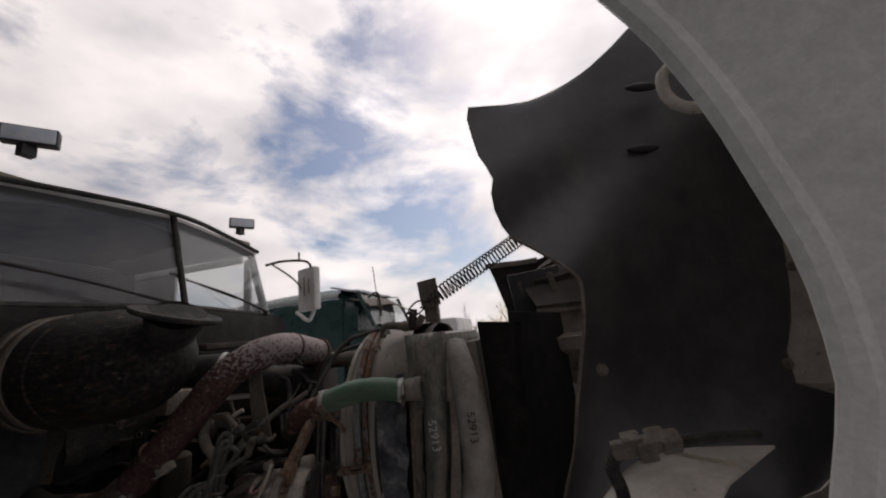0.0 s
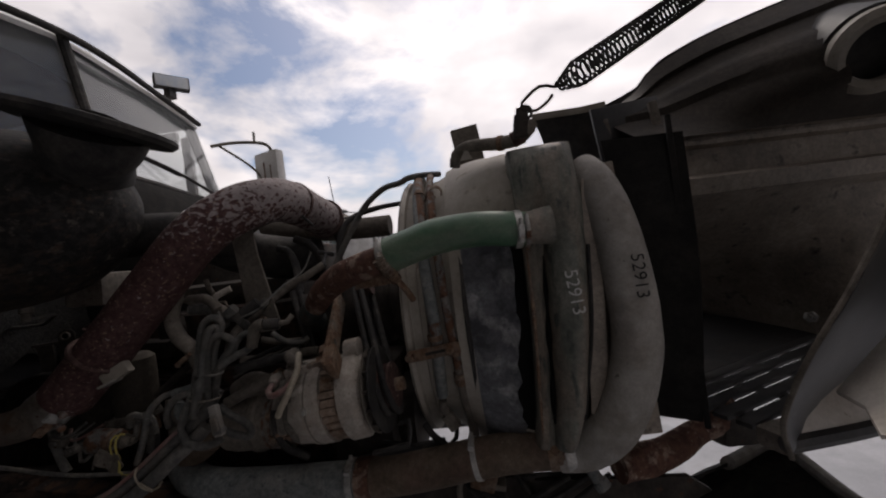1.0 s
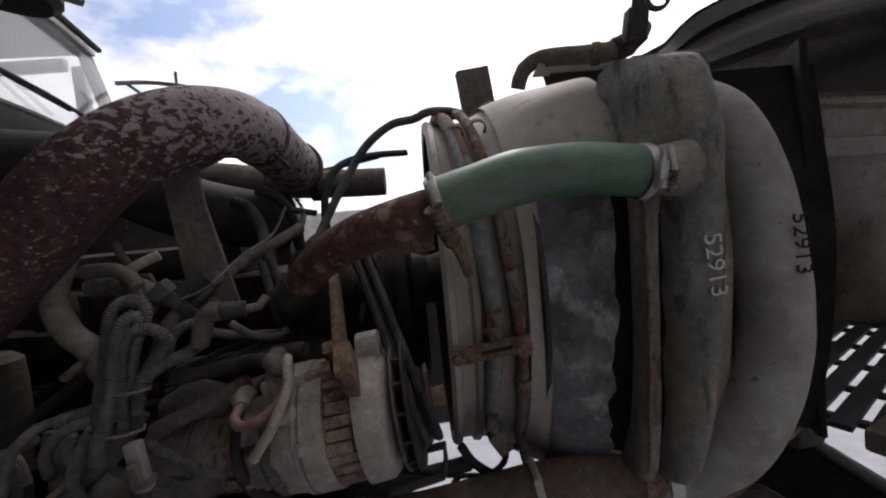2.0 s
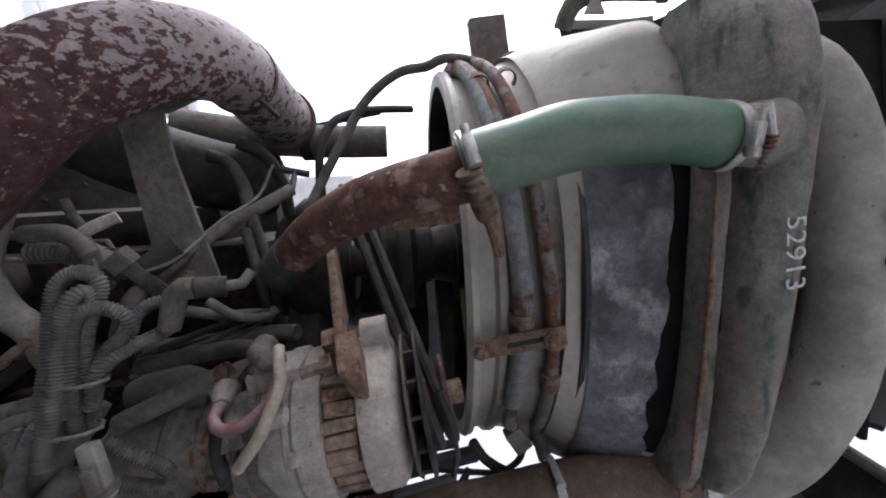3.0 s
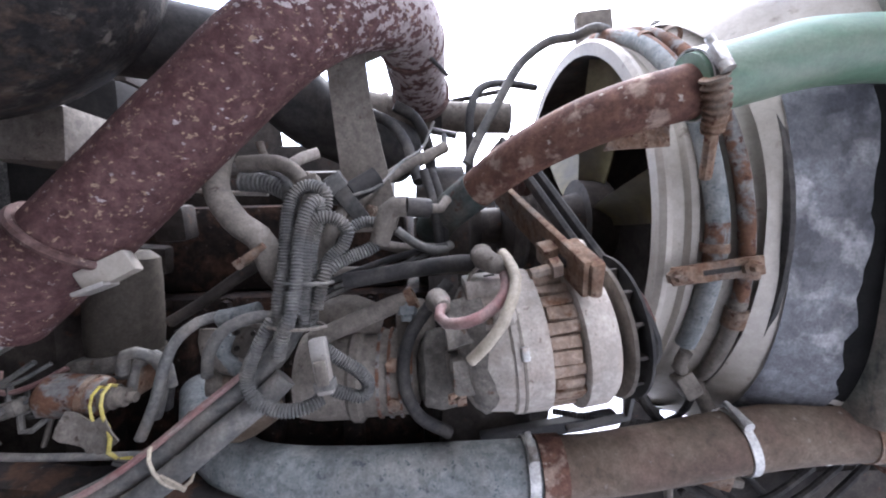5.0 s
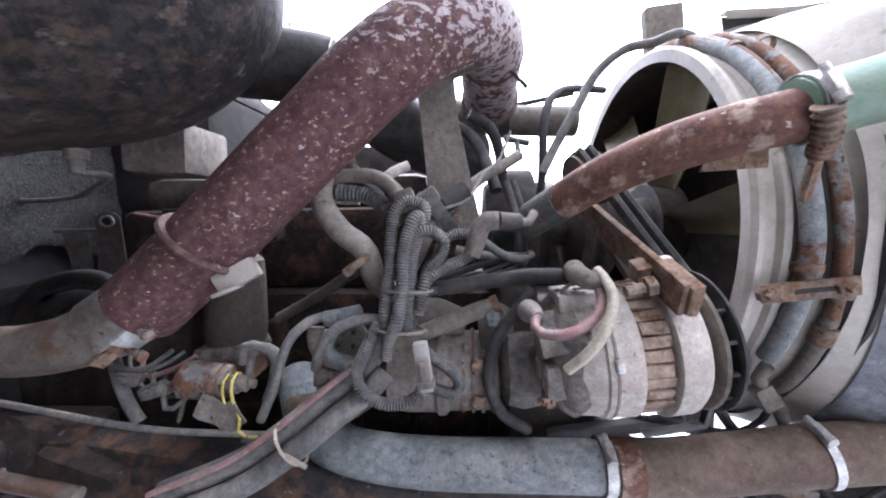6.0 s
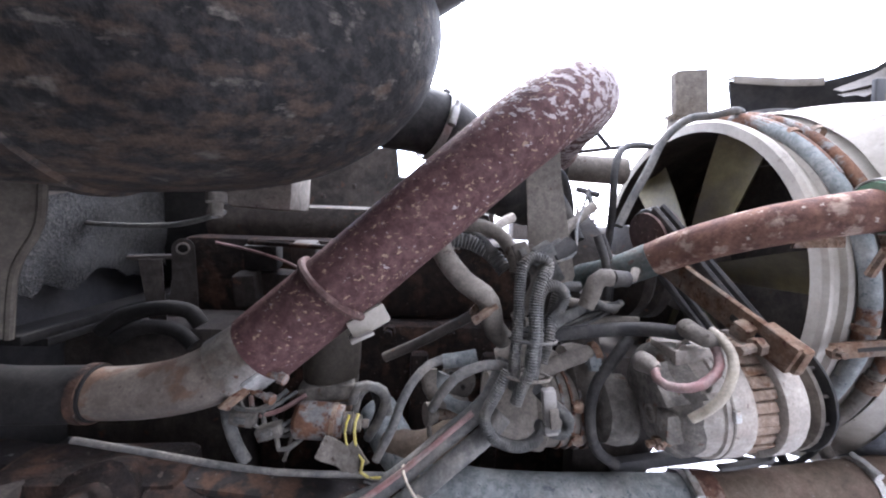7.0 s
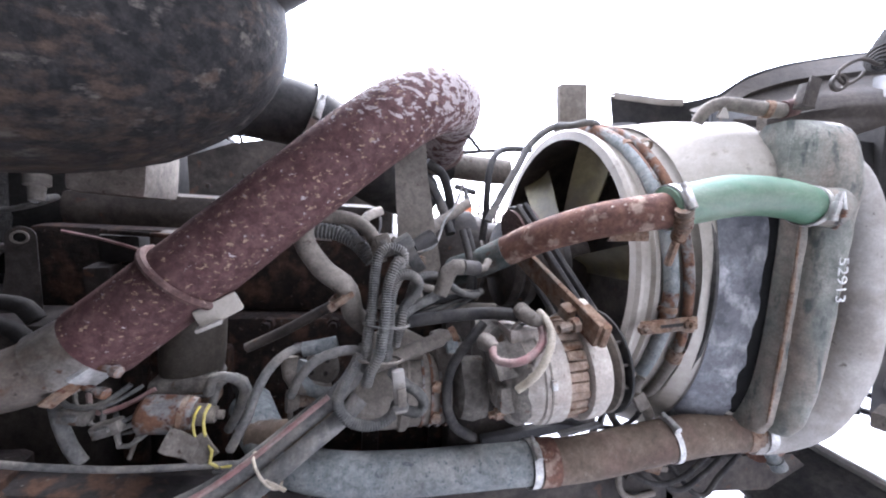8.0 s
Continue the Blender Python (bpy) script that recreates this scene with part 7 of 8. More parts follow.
    line([(-0.939, -0.200, 1.194), (-0.866, -0.200, 1.189), (-0.782, -0.200, 1.176), (-0.712, -0.200, 1.164)], 0.009, M_SILVER, "grey hose low beside the rail")
    line([(-0.756, -0.100, 1.282), (-0.752, -0.100, 1.249), (-0.742, -0.100, 1.215), (-0.729, -0.100, 1.190)], 0.008, M_CONDUIT, "grey hose hanging under the elbow")
    # overhead charge pipe and thin lines behind it
    h = thing("charge_pipe", "grey steel charge-air pipe crossing behind the engine", "pipe", at=(-0.15, 0.26, 1.6))
    tube("pipe", [(-0.431, 0.260, 1.698), (-0.353, 0.260, 1.685), (-0.246, 0.260, 1.664), (-0.135, 0.260, 1.656), (-0.044, 0.260, 1.653)], 0.031, M_DUSTY, h, "", seg=20)
    ring("bead", ((-0.300, 0.260, 1.674)), (1, 0, 0), 0.031, 0.012, 0.004, M_DUSTY, h, "", 24)
    ring("bead", ((-0.196, 0.260, 1.658)), (1, 0, 0), 0.031, 0.02, 0.005, M_RUBBER, h, "dark sleeve", 24)
    line([(-0.436, 0.280, 1.706), (-0.328, 0.280, 1.695), (-0.204, 0.280, 1.691), (-0.052, 0.250, 1.707)], 0.005, M_RUBBER, "thin black line above the charge pipe")
    line([(-0.224, 0.050, 1.701), (-0.205, 0.050, 1.685), (-0.181, 0.050, 1.660)], 0.0035, M_RUBBER, "thin wire stub under the pipe end")
    d = thing("rear_hose", "dark ribbed hose behind the bracket", "hose", at=(-0.25, 0.1, 1.55))
    tube("hose", [(-0.27, 0.12, 1.64), (-0.235, 0.13, 1.62), (-0.215, 0.14, 1.575), (-0.21, 0.14, 1.52)], 0.010, M_RUBBER, d, "", seg=10)


lines()


def recess_clutter():
    """Small fittings, plugs and wires between the big pipe and the wiring bundle."""
    def line(points, r, material, label, **kw):
        return lone_tube("hose", points, r, material, label, "hose", "engine side hoses", seg=10, **kw)
    line([(-0.483, -0.080, 1.318), (-0.482, -0.085, 1.295), (-0.466, -0.085, 1.275), (-0.430, -0.070, 1.263)], 0.0115, M_DUSTY, "dusty elbow pipe behind the cable")
    line([(-0.590, -0.080, 1.267), (-0.582, -0.085, 1.291), (-0.561, -0.085, 1.292), (-0.544, -0.080, 1.274), (-0.554, -0.070, 1.235), (-0.571, -0.060, 1.201)], 0.0068, M_CONDUIT, "grey looped hose beside the filter")
    line([(-0.563, -0.060, 1.279), (-0.553, -0.060, 1.249), (-0.565, -0.050, 1.208)], 0.008, M_RUBBER, "dark hose behind the solenoid")
    line([(-0.204, 0.070, 1.598), (-0.223, 0.050, 1.553), (-0.251, 0.000, 1.525), (-0.271, -0.050, 1.493), (-0.284, -0.065, 1.481), (-0.306, -0.070, 1.475)], 0.0022, M_CONDUIT, "thin grey wire tied along the dipstick")
    line([(-0.310, -0.060, 1.479), (-0.294, -0.055, 1.489), (-0.279, -0.050, 1.499)], 0.0135, M_RUBBER, "black sleeve on the dipstick tube")
    line([(-0.416, -0.020, 1.506), (-0.377, -0.025, 1.508), (-0.366, -0.030, 1.501), (-0.379, -0.030, 1.493)], 0.0032, M_DUSTY, "dusty thin rod behind the bundle")
    line([(-0.490, 0.000, 1.520), (-0.442, 0.000, 1.522), (-0.409, -0.020, 1.500), (-0.393, -0.040, 1.479)], 0.0085, M_CONDUIT, "grey hose dropping behind the bundle")
    line([(-0.460, 0.030, 1.563), (-0.453, 0.030, 1.540), (-0.436, 0.020, 1.527), (-0.434, 0.020, 1.514)], 0.006, M_DUSTY, "short dusty hose by the bracket foot")
    line([(-0.294, -0.030, 1.415), (-0.249, -0.030, 1.405), (-0.207, -0.030, 1.404), (-0.193, -0.030, 1.396)], 0.007, M_DUSTY, "dusty cable below the sensor")
    line([(-0.340, -0.050, 1.359), (-0.273, -0.045, 1.377), (-0.225, -0.040, 1.395), (-0.193, -0.035, 1.403)], 0.003, M_CONDUIT, "thin wire below the sensor")
    line([(-0.345, -0.050, 1.366), (-0.279, -0.045, 1.389), (-0.228, -0.040, 1.402), (-0.192, -0.035, 1.408)], 0.0045, M_RUBBER, "black wire below the sensor")
    p = thing("fitting", "pale dusty pipe fitting with a stub", "fitting", at=((-0.482, -0.080, 1.249)))
    tube("knob", [(-0.487, -0.085, 1.253), (-0.471, -0.080, 1.252)], (0.016, 0.0155, 0.012), M_DUSTY, p, "rounded knob", seg=14)
    tube("neck", [(-0.471, -0.080, 1.252), (-0.442, -0.075, 1.252)], 0.010, M_RUST_TAN, p, "rusty neck", seg=12)
    tube("stub", [(-0.482, -0.085, 1.249), (-0.480, -0.085, 1.221)], 0.004, M_DUSTY, p, "", seg=8)
    c = thing("cap", "dusty round cap with four screw heads", "cap", at=((-0.441, -0.050, 1.289)))
    lathe("disc", [(0, 0.026), (0.012, 0.026), (0.016, 0.022), (0.017, 0.0)], ((-0.442, -0.060, 1.294)), (0.1, -1, 0.1), M_DUSTY, c, "", 20)
    for a in range(4):
        q = Vector(((-0.443, -0.078, 1.301))) + Vector((math.cos(a * 1.57 + 0.7), 0, math.sin(a * 1.57 + 0.7))) * 0.014
        lathe("screw", [(0, 0.0035), (0.003, 0.003), (0.0035, 0.0)], q, (0.1, -1, 0.1), M_DARK, c, "", 8)
    k = thing("connector_pair", "two dusty grey plastic connectors behind the bundle", "connector", at=((-0.357, -0.060, 1.478)))
    for a, b2 in ((((-0.361, -0.060, 1.498)), ((-0.350, -0.070, 1.467))), (((-0.347, -0.050, 1.489)), ((-0.328, -0.055, 1.475)))):
        m = aim(Vector(a).lerp(Vector(b2), 0.5), b2, (0, 1, 0))
        size = (Vector(b2) - Vector(a)).length
        body = box("body", (size, 0.018, 0.022), m, M_DUSTY, k, "", 0.003)
        box("latch", (size * 0.4, 0.006, 0.010), m @ pose(0, -0.011, 0.0), M_CONDUIT, body, "", 0.002)
        box("collar", (0.008, 0.021, 0.026), m @ pose(size * 0.35, 0, 0), M_CONDUIT, body, "", 0.002)
    t = thing("pipe_strap", "flat grey strap clamped over the dipstick tube", "strap", at=((-0.316, -0.060, 1.466)))
    a, b2 = Vector(((-0.327, -0.075, 1.489))), Vector(((-0.297, -0.060, 1.444)))
    box("strap", ((b2 - a).length, 0.004, 0.02), aim(a.lerp(b2, 0.5), b2, (0, 1, 0)), M_CONDUIT, t, "", 0.0015)
    box("fold", (0.02, 0.02, 0.026), aim(a, b2, (0, 1, 0)), M_CONDUIT, t, "folded end", 0.003)


recess_clutter()


# ---- filter, solenoid and small wiring on the far left of the engine ----
def left_group():
    f = thing("fuel_filter_head", "dusty grey filter canister on a cast head under the big pipe", "filter", at=(-0.637, -0.02, 1.22))
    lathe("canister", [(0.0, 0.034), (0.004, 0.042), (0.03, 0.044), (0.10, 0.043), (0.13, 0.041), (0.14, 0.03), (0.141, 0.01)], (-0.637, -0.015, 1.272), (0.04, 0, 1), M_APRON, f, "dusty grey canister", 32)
    v, fc = box_data((0.082, 0.075, 0.022), pose(-0.636, -0.025, 1.268, 0, -3, 4), 0.006)
    v = [p + Vector((1, 1, 1)) * 0.0025 * noise.noise(p * 60) for p in v]
    part("head", v, fc, M_ENDPLATE, f, "cast head with rough edges")
    box("base", (0.070, 0.062, 0.036), pose(-0.634, -0.026, 1.240, 0, -3, 4), M_RUST_TAN, f, "rust-stained lower block", 0.005)
    tube("gasket_bead", [(-0.676, -0.062, 1.2575), (-0.636, -0.0645, 1.256), (-0.597, -0.062, 1.2545)], 0.003, M_CONDUIT, f, "pale bead", seg=8, wobble=0.4)
    s = thing("solenoid", "rust-flaked solenoid with yellow wires", "solenoid", at=(-0.64, -0.09, 1.22))
    v, fc = lathe_data([(0.0, 0.008), (0.002, 0.019), (0.008, 0.0245), (0.020, 0.025), (0.050, 0.0245), (0.052, 0.022), (0.060, 0.0225), (0.066, 0.021), (0.068, 0.008)], (-0.684, -0.098, 1.250), (1, 0.05, -0.10), 28)
    v = [p + Vector((1, 1, 1)) * 0.0016 * noise.noise(p * 80) for p in v]
    part("can", v, fc, M_RUST_LINE, s, "rust-flaked can")
    ring("end_ring", (-0.630, -0.096, 1.2447), (1, 0.05, -0.10), 0.0215, 0.006, 0.003, M_RUST_TAN, s, "rusty ring", 24)
    lathe("plug", [(0.0, 0.014), (0.012, 0.0145), (0.013, 0.011), (0.024, 0.011), (0.025, 0.006), (0.034, 0.006)], (-0.617, -0.096, 1.244), (1, 0.05, -0.08), M_DUSTY, s, "corroded plug", 16)
    for dx, dz, r in ((0.0, 0.0, 0.0016), (0.012, 0.002, 0.0019)):
        tube("yellow_wire", [(-0.609 + dx, -0.104, 1.258 + dz), (-0.605 + dx, -0.118, 1.264 + dz), (-0.609 + dx, -0.124, 1.252 + dz), (-0.607 + dx, -0.126, 1.234), (-0.604 + dx, -0.124, 1.222)], r, M_YELLOW, s, "yellow wire", seg=8)
    tube("yellow_tail", [(-0.592, -0.124, 1.222), (-0.584, -0.132, 1.212), (-0.586, -0.133, 1.197), (-0.576, -0.134, 1.191), (-0.560, -0.135, 1.192)], 0.0022, M_YELLOW, s, "yellow wire", seg=8)
    for dz in (0.0, -0.006):
        tube("pale_wire", [(-0.582, -0.133, 1.192 + dz), (-0.560, -0.136, 1.189 + dz), (-0.540, -0.136, 1.192 + dz), (-0.512, -0.134, 1.190 + dz)], 0.0024, M_CONDUIT, s, "pale wire", seg=8)
    s.location += Vector((0.018, 0, 0.002))
    t = thing("folded_tag", "crumpled pale grey plastic flap", "tag", at=(-0.60, -0.13, 1.225))
    for (px, py), size, turn in (((-0.618, 1.226), (0.040, 0.030), 24), ((-0.596, 1.217), (0.036, 0.034), -38)):
        m = pose(px, -0.128, py, 80, turn, 0)
        v, f2 = loft_data([[m @ Vector((size[0] * (x / 4 - 0.5), size[1] * (y / 3 - 0.5), 0.0025 * math.sin(x * 1.7 + y))) for x in range(5)] for y in range(4)], 0.002, (0, 1, 0))
        part("flap", v, f2, M_DUSTY, t)
    t.location += Vector((0.014, 0, -0.003))
    w = thing("loom", "tangle of thin grey wires with plugs", "wiring", at=(-0.7, -0.1, 1.26))
    rng = random.Random(7)
    for k in range(7):
        a = Vector((-0.750 + 0.010 * k, -0.100 + 0.008 * (k % 3), 1.288 - 0.006 * k))
        tube("wire", [a, a + Vector((0.012, -0.012, -0.014 - 0.004 * k)), a + Vector((0.045, -0.008, -0.022 + 0.012 * rng.random())), a + Vector((0.075, 0.004, 0.004 - 0.01 * rng.random()))], 0.0026 if k % 2 else 0.0034, M_RED if k == 2 else M_CONDUIT, w, "", seg=6)
    for dx, dz, a in ((0.0, 0.008, 10), (0.034, -0.010, -16)):
        plug = box("plug", (0.032, 0.018, 0.017), pose(-0.726 + dx, -0.112, 1.252 + dz, 0, a, 0), M_ENDPLATE, w, "grey plug", 0.003)
        box("latch", (0.014, 0.006, 0.007), pose(-0.726 + dx, -0.123, 1.254 + dz, 0, a, 0), M_CONDUIT, plug, "", 0.0015)
    tube("bracket_rod", [(-0.672, -0.085, 1.225), (-0.676, -0.088, 1.205), (-0.682, -0.09, 1.185)], 0.003, M_DUSTY, w, "thin rod", seg=6)


left_group()


# ---- firewall side ----
def firewall_things():
    # crumpled foil mat
    cs = []
    for i in range(13):
        row = []
        for j in range(17):
            y, z = -0.06 + 0.36 * j / 16, 1.40 + 0.25 * i / 12
            if i == 0:
                z += 0.03 * noise.noise(Vector((j * 0.8, 0.5, 0)))
            row.append(Vector((-1.085 + 0.010 * noise.noise(Vector((y * 22, z * 22, 0))), y, z)))
        cs.append(row)
    v, f = loft_data(cs, 0.004, (-1, 0, 0))
    solo("insulation_mat", v, f, M_FOIL, "torn silver insulation mat on the firewall", "insulation mat")
    e = thing("lifting_bracket", "grey steel bracket plate with a round eye", "bracket", at=(-0.92, 0.08, 1.36))
    c = Vector((-0.921, 0.078, 1.462))
    face = Matrix.Translation(c) @ pose(0, 0, 0, 90, 0, 30)
    outline = [(0.017 * math.cos(t2), 0.017 * math.sin(t2)) for t2 in [math.pi * k / 10 for k in range(11)]] + [(-0.017, -0.05), (-0.024, -0.12), (0.022, -0.125)]
    plate("stem", outline, 0.007, face, M_DARK, e, "flat plate with a rounded top")
    ring("eye", c + Vector((0.004, -0.0075, 0)), (0.5, -0.86, 0), 0.0075, 0.006, 0.003, M_DUSTY, e, "worn rim of the eye", 24)
    lathe("eye_bore", [(0.0, 0.0), (0.0005, 0.0085), (0.001, 0.0)], c + Vector((0.0025, -0.0045, 0)), (0.5, -0.86, 0), M_BAFFLE, e, "dark bore", 20)
    plate("side_plate", [(-0.062, -0.018), (-0.030, -0.018), (-0.026, -0.125), (-0.050, -0.125)], 0.007, face, M_DARK, e)
    box("top_flange", (0.07, 0.03, 0.007), Matrix.Translation(c + Vector((-0.055, 0.004, -0.017))) @ pose(0, 0, 0, 0, 0, 30), M_DARK, e, "dark bent flange", 0.002)
    t = thing("drain_tube", "thin pale tube hanging from the drum fitting", "hose", at=(-0.75, -0.08, 1.53))
    tube("tube", [(-0.75, -0.128, 1.524), (-0.783, -0.050, 1.528), (-0.838, -0.020, 1.514), (-0.909, 0.020, 1.504), (-1.031, 0.060, 1.500), (-1.163, 0.100, 1.507), (-1.245, 0.120, 1.529), (-1.244, 0.120, 1.566)], 0.0042, M_CONDUIT, t, "", seg=8)
    s = thing("steering_box", "rusty cast steering box low beside the rail", "steering box", at=(-0.9, -0.05, 1.1))
    v, f = join(box_data((0.22, 0.10, 0.10), pose(-0.93, -0.09, 1.135, 0, 6, 10), 0.02), lathe_data([(0, 0.05), (0.05, 0.05), (0.06, 0.03), (0.09, 0.02)], (-0.90, -0.10, 1.14), (0.1, -0.9, 0.4), 20), box_data((0.12, 0.05, 0.06), pose(-0.80, -0.11, 1.125, 10, 20, 0), 0.015))
    v = [p + Vector((1, 1, 1)) * 0.004 * noise.noise(p * 30) for p in v]
    part("casting", v, f, M_GRIME, s)
    for dx in (-0.98, -0.93, -0.87):
        lathe("bolt", [(0, 0.011), (0.012, 0.011), (0.013, 0.006)], (dx, -0.145, 1.15), (0, -1, 0.1), M_RUST_TAN, s, "", 6)
    r = thing("side_rail", "worn blue-grey steel rail with rust", "rail", at=(-0.7, -0.08, 1.1))
    v, f = join(box_data((0.75, 0.05, 0.05), pose(-0.72, -0.085, 1.125, 0, 7.5, 0), 0.008), box_data((0.75, 0.012, 0.12), pose(-0.72, -0.06, 1.07, 0, 7.5, 0), 0.004))
    part("rail", v, f, M_RAIL, r, "worn angle rail")
    for x, z in ((-1.0, 1.10), (-0.66, 1.055), (-0.42, 1.02)):
        box("spacer", (0.06, 0.05, 0.05), pose(x, -0.042, z), M_RAIL, r, "spacer block bolted to the frame", 0.006)
        lathe("bolt", [(0, 0.011), (0.010, 0.011), (0.011, 0.006), (0.016, 0.006)], (x, -0.066, z), (0, -1, 0), M_RUST_TAN, r, "rusty bolt", 6)
    sh = thing("rear_shelf", "dark steel shelf edge on the firewall", "shelf", at=(-1.0, 0.1, 1.33))
    box("edge", (0.012, 0.5, 0.014), pose(-1.02, 0.15, 1.352), M_BAFFLE, sh, "", 0.004)
    box("panel", (0.10, 0.5, 0.012), pose(-1.06, 0.18, 1.34), M_BAFFLE, sh, "", 0.003)
    k = thing("relay_group", "dark relays and plugs on the firewall side", "relay", at=(-0.8, 0.12, 1.4))
    for dx, dy, dz, sx, sz, mat in ((0, 0, -0.012, 0.06, 0.05, M_BAFFLE), (0.085, -0.02, 0.0, 0.045, 0.04, M_DARK), (0.05, 0.03, -0.07, 0.13, 0.05, M_DARK), (-0.02, -0.02, -0.07, 0.04, 0.06, M_DARK), (0.15, 0.0, -0.01, 0.05, 0.06, M_DARK)):
        box("block", (sx, 0.05, sz), pose(-0.80 + dx, 0.12 + dy, 1.46 + dz, 6, 5 * math.sin(40 * dx), 8), mat, k, "", 0.009)
    tube("red_wire", [(-0.86, 0.07, 1.475), (-0.80, 0.06, 1.465), (-0.74, 0.05, 1.45), (-0.69, 0.04, 1.43)], 0.0028, M_RED, k, "red wire", seg=6)
    tube("rod", [(-0.80, 0.06, 1.478), (-0.62, 0.05, 1.472)], 0.0045, M_GRIME, k, "rusty rod", seg=8)
    b = thing("hose_bundle", "black hose curving behind the silver elbow", "hose", at=(-0.9, 0.0, 1.36))
    tube("hose", [(-0.999, 0.000, 1.335), (-0.966, 0.000, 1.360), (-0.910, 0.000, 1.374), (-0.865, 0.000, 1.371), (-0.846, 0.000, 1.349)], 0.012, M_BAFFLE, b, "", seg=10)
    tube("hose", [(-1.004, 0.030, 1.311), (-0.960, 0.030, 1.333), (-0.907, 0.030, 1.330), (-0.877, 0.030, 1.305)], 0.012, M_BAFFLE, b, "", seg=10)
    a = thing("apron_panel", "tan curved panel edge beside the engine", "panel", at=(-0.95, -0.25, 1.2))
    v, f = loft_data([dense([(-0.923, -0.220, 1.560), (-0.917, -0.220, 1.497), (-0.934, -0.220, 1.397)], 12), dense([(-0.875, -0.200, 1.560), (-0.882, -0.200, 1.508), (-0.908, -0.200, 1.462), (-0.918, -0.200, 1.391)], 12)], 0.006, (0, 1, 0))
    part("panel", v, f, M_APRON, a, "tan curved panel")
    tube("edge_bead", dense([(-0.875, -0.200, 1.560), (-0.882, -0.200, 1.508), (-0.908, -0.200, 1.462), (-0.918, -0.200, 1.391)], 12), 0.004, M_APRON, a, "rolled edge", seg=8)
    box("bracket", (0.05, 0.14, 0.04), pose(-1.0, -0.15, 1.17), M_DARK, a, "dark mounting bracket", 0.006)


firewall_things()


# ---- front of the truck below the radiator ----
def front_things():
    e = thing("front_bumper", "dark front bumper beam with pale dusty edge", "bumper", at=(1.1, 0.3, 0.4))
    a = dense([(0.768, 0.220, 0.920), (0.929, 0.284, 0.920), (0.927, 0.097, 0.920), (0.919, -0.010, 0.920), (0.910, -0.105, 0.920), (0.95, -0.5, 0.90), (0.90, -0.7, 0.88)], 24)
    b = [p + Vector((0.03, 0.01, -0.02)) for p in a]
    c = [p + Vector((0.05, 0.03, -0.32)) for p in a]
    v, f = loft_data([[p + Vector((-0.26, -0.04, -0.10)) for p in a], [p + Vector((-0.14, -0.02, -0.03)) for p in a], a, b, c], 0.01, (-0.3, 0, -1))
    part("beam", v, f, M_RUBBER, e)
    tube("edge", a, 0.026, M_TUBE, e, "pale dusty edge", seg=10, flat=0.6)
    box("bracket", (0.74, 0.05, 0.06), pose(0.56, 0.0, 0.85), M_DARK, e, "", 0.01)
    box("bracket", (0.62, 0.05, 0.10), pose(0.62, 0.82, 0.90), M_DARK, e, "", 0.01)
    k = thing("pivot_arm", "rusty hood pivot arm under the radiator", "arm", at=(0.55, 0.0, 1.0))
    tube("arm", [(0.42, -0.05, 1.10), (0.52, -0.02, 1.10), (0.62, 0.02, 1.12), (0.70, 0.05, 1.14)], (0.035, 0.03, 0.024, 0.03), M_RUST_PALE, k, "", seg=12, wobble=0.15)
    box("bracket", (0.1, 0.08, 0.07), pose(0.69, 0.06, 1.11, 0, 10, 20), M_DARK, k, "", 0.012)
    p = thing("drain_cock", "pale grey drain fitting under the charge tube", "fitting", at=(0.40, -0.1, 1.12))
    c = Vector(((0.355, -0.120, 1.137)))
    lathe("body", [(0, 0.010), (0.02, 0.011), (0.02, 0.014), (0.034, 0.014)], c, (0.5, -0.3, -0.8), M_BLUEGREY, p, "", 12)
    s = thing("lower_support", "dark steel crossmember under the radiator", "crossmember", at=(0.36, 0.2, 1.0))
    box("beam", (0.10, 0.58, 0.05), pose(0.36, 0.27, 1.10), M_DARK, s, "", 0.01)
    box("leg", (0.05, 0.05, 0.25), pose(0.36, 0.09, 0.97), M_DARK, s, "", 0.01)
    box("leg", (0.08, 0.06, 0.25), pose(0.36, 0.46, 0.97), M_DARK, s, "", 0.01)
    g = thing("condenser", "dark charge cooler core behind the side tube", "cooler", at=(0.44, 0.2, 1.1))
    box("core", (0.05, 0.60, 0.50), pose(0.445, 0.22, 1.43, 0, -2, 0), M_DARK, g, "", 0.006)
    box("side_plate", (0.11, 0.012, 0.50), pose(0.425, -0.095, 1.43, 0, -3, 0), M_FIBRE, g, "brown side plate", 0.003)
    for k2 in range(3):
        lone_tube("hose", [(0.10 + 0.06 * k2, -0.02, 1.08), (0.16 + 0.06 * k2, -0.06, 1.05 - 0.02 * k2), (0.24 + 0.05 * k2, -0.05, 1.04), (0.33 + 0.04 * k2, -0.03, 1.07)], 0.005, M_RUBBER, "thin black hose hanging under the radiator", "hose", "hoses under the radiator", seg=8)


front_things()


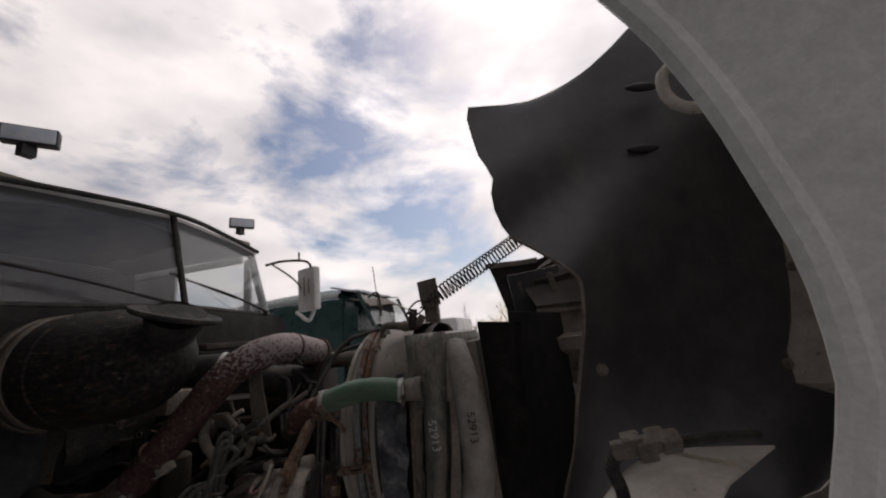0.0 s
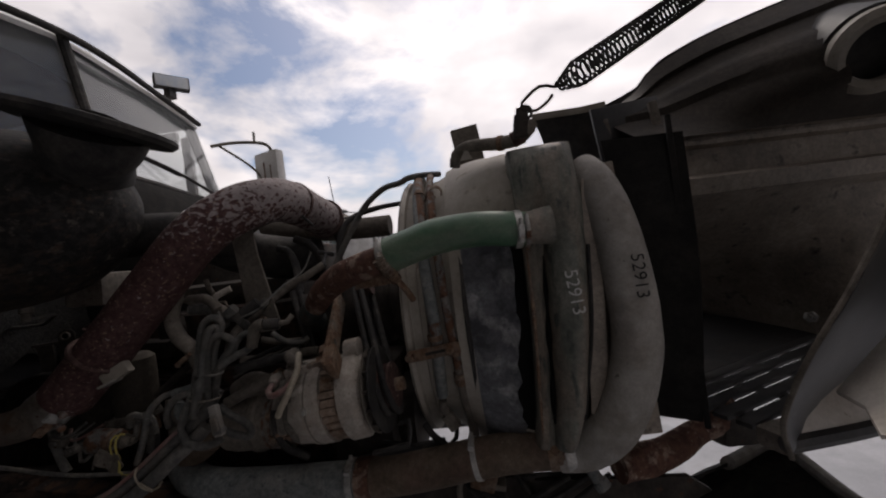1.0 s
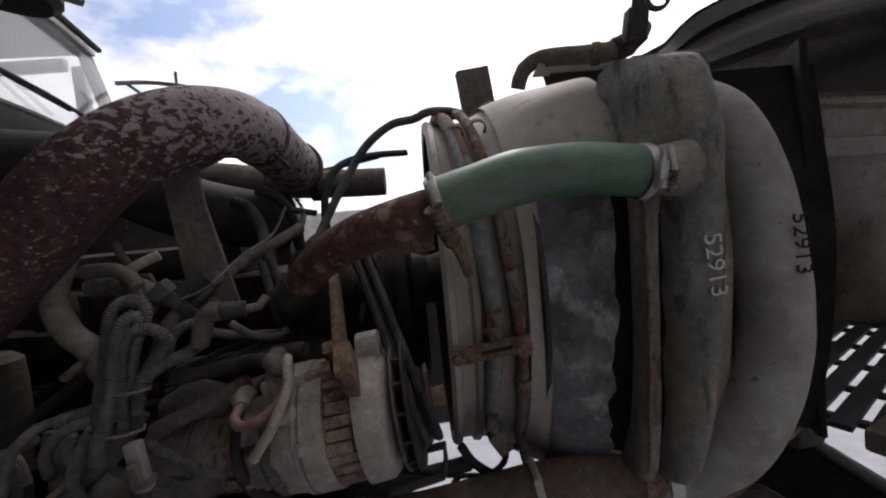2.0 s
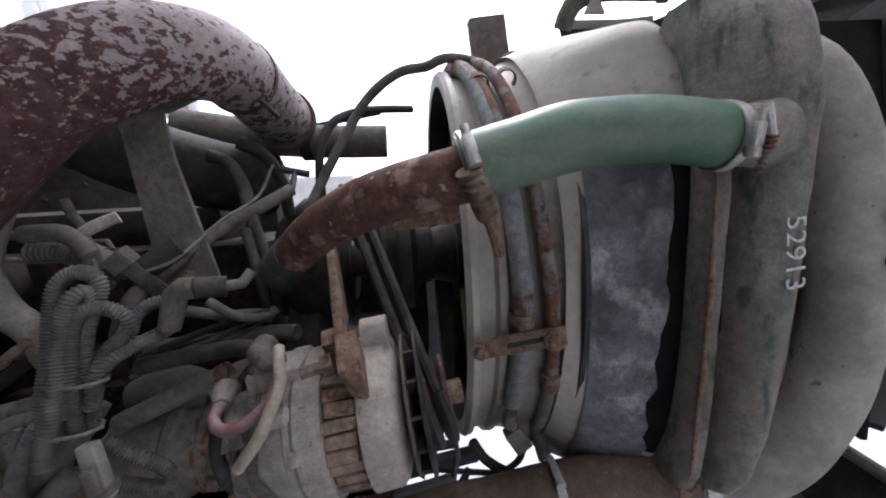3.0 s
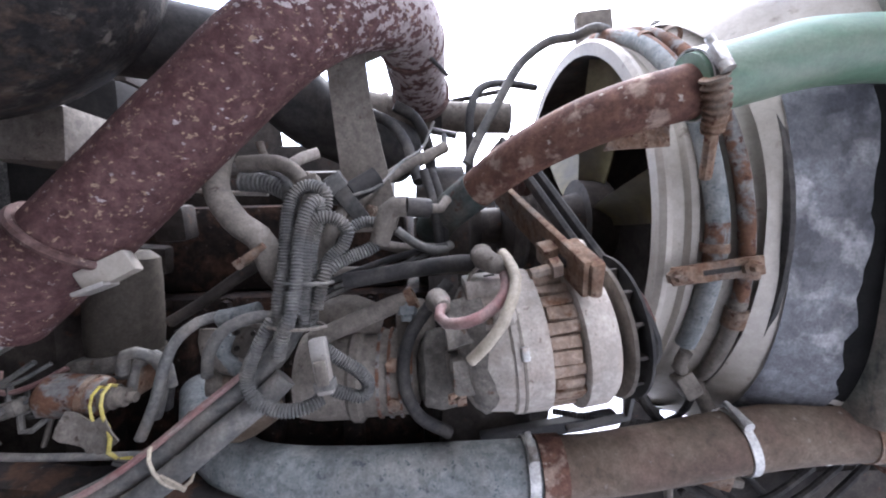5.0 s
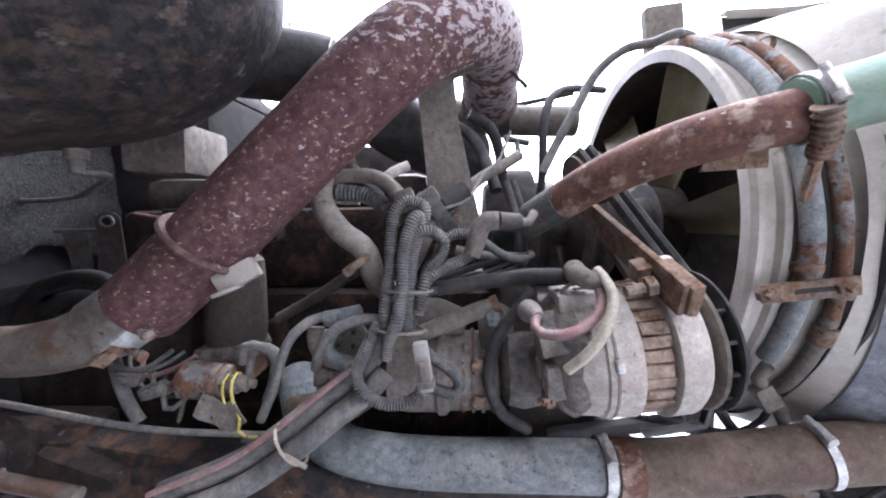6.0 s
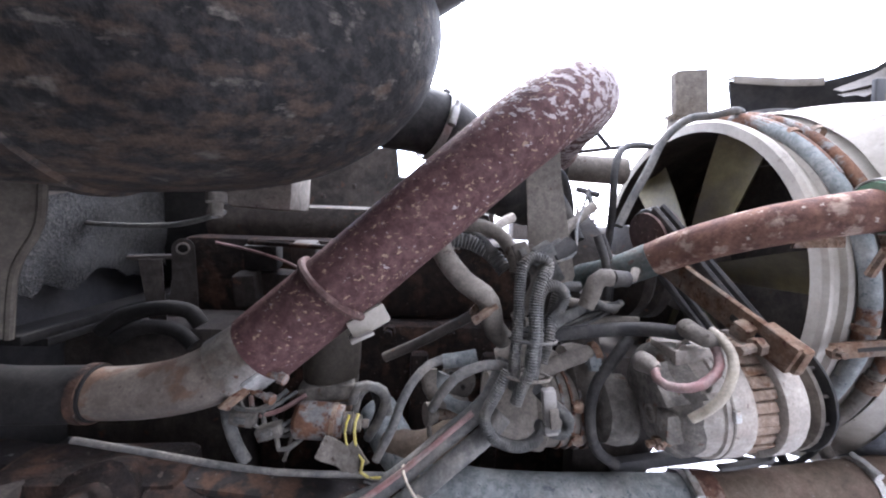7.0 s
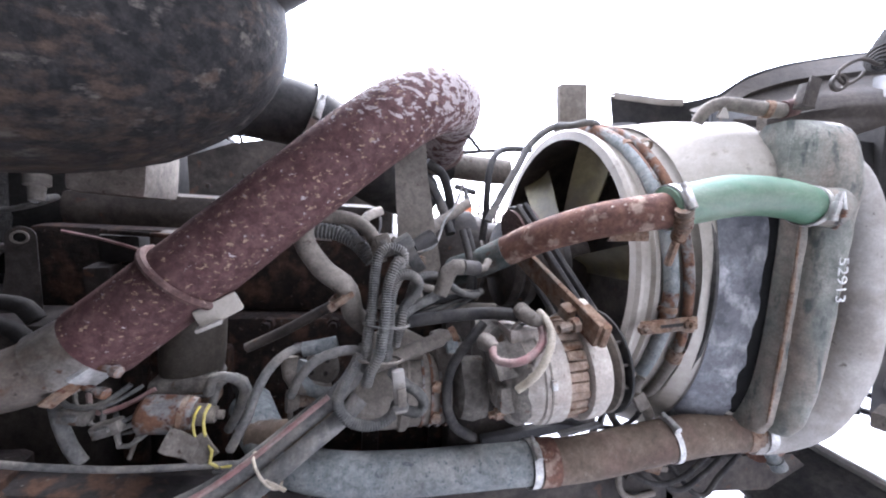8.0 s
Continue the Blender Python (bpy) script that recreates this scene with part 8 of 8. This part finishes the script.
def lower_clutter():
    """Loose wires, a bent bracket and drain hoses under the radiator and the lower hose."""
    def line(points, r, material, label, **kw):
        return lone_tube("hose", points, r, material, label, "hose", "hoses under the radiator", seg=8, **kw)
    line([(0.047, -0.050, 1.166), (0.034, -0.050, 1.143), (0.022, -0.050, 1.132), (-0.038, -0.040, 1.135), (-0.085, -0.030, 1.130)], 0.0055, M_RUBBER, "black hose crossing under the alternator")
    line([(0.053, -0.060, 1.214), (0.067, -0.060, 1.189), (0.090, -0.050, 1.162), (0.118, -0.040, 1.137), (0.143, -0.030, 1.107)], 0.007, M_RUBBER, "dark hose behind the grey plug")
    line([(0.216, -0.020, 1.059), (0.260, -0.020, 1.070), (0.338, 0.000, 1.055), (0.393, 0.000, 1.038), (0.384, 0.000, 1.000), (0.329, 0.000, 1.015), (0.274, 0.000, 1.023)], 0.005, M_RUBBER, "thin black hose looped under the lower hose")
    line([(0.127, -0.040, 1.048), (0.167, -0.030, 1.062), (0.216, -0.020, 1.061), (0.242, -0.020, 1.039), (0.285, -0.020, 1.014)], 0.004, M_DARK, "thin dark wire under the lower hose")
    line([(0.116, -0.050, 1.101), (0.104, -0.050, 1.068), (0.110, -0.050, 1.033), (0.144, -0.040, 1.003), (0.205, -0.030, 1.000)], 0.006, M_DUSTY, "grey drain hose looped under the lower hose")
    line([(0.150, -0.030, 1.049), (0.209, -0.020, 1.017), (0.283, 0.000, 1.013), (0.313, 0.020, 1.048)], 0.0045, M_RUBBER, "thin black hose sagging under the radiator")
    b = thing("drain_bracket", "rusty bent bracket under the lower hose", "bracket", at=(0.16, -0.06, 1.08))
    box("tab", (0.05, 0.012, 0.05), pose(0.16, -0.065, 1.10, 0, 20, 0), M_RUST_TAN, b, "", 0.004)
    box("foot", (0.06, 0.04, 0.012), pose(0.17, -0.045, 1.08, 0, 12, 0), M_DUSTY, b, "", 0.003)


lower_clutter()


def shade_walls():
    """Plain dark walls out of view behind the camera, added to shade the cab end."""
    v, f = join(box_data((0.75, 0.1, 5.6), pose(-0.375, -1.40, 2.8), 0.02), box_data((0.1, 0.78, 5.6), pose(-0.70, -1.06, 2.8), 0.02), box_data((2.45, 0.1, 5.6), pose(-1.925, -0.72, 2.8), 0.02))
    solo("wall_south", v, f, M_BLACK, "unseen plain dark wall added to shade the cab end", "wall", kind="structure")
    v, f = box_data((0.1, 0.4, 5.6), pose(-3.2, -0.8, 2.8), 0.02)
    solo("wall_west", v, f, M_BLACK, "unseen plain dark wall added to block light from the west", "wall", kind="structure")


shade_walls()
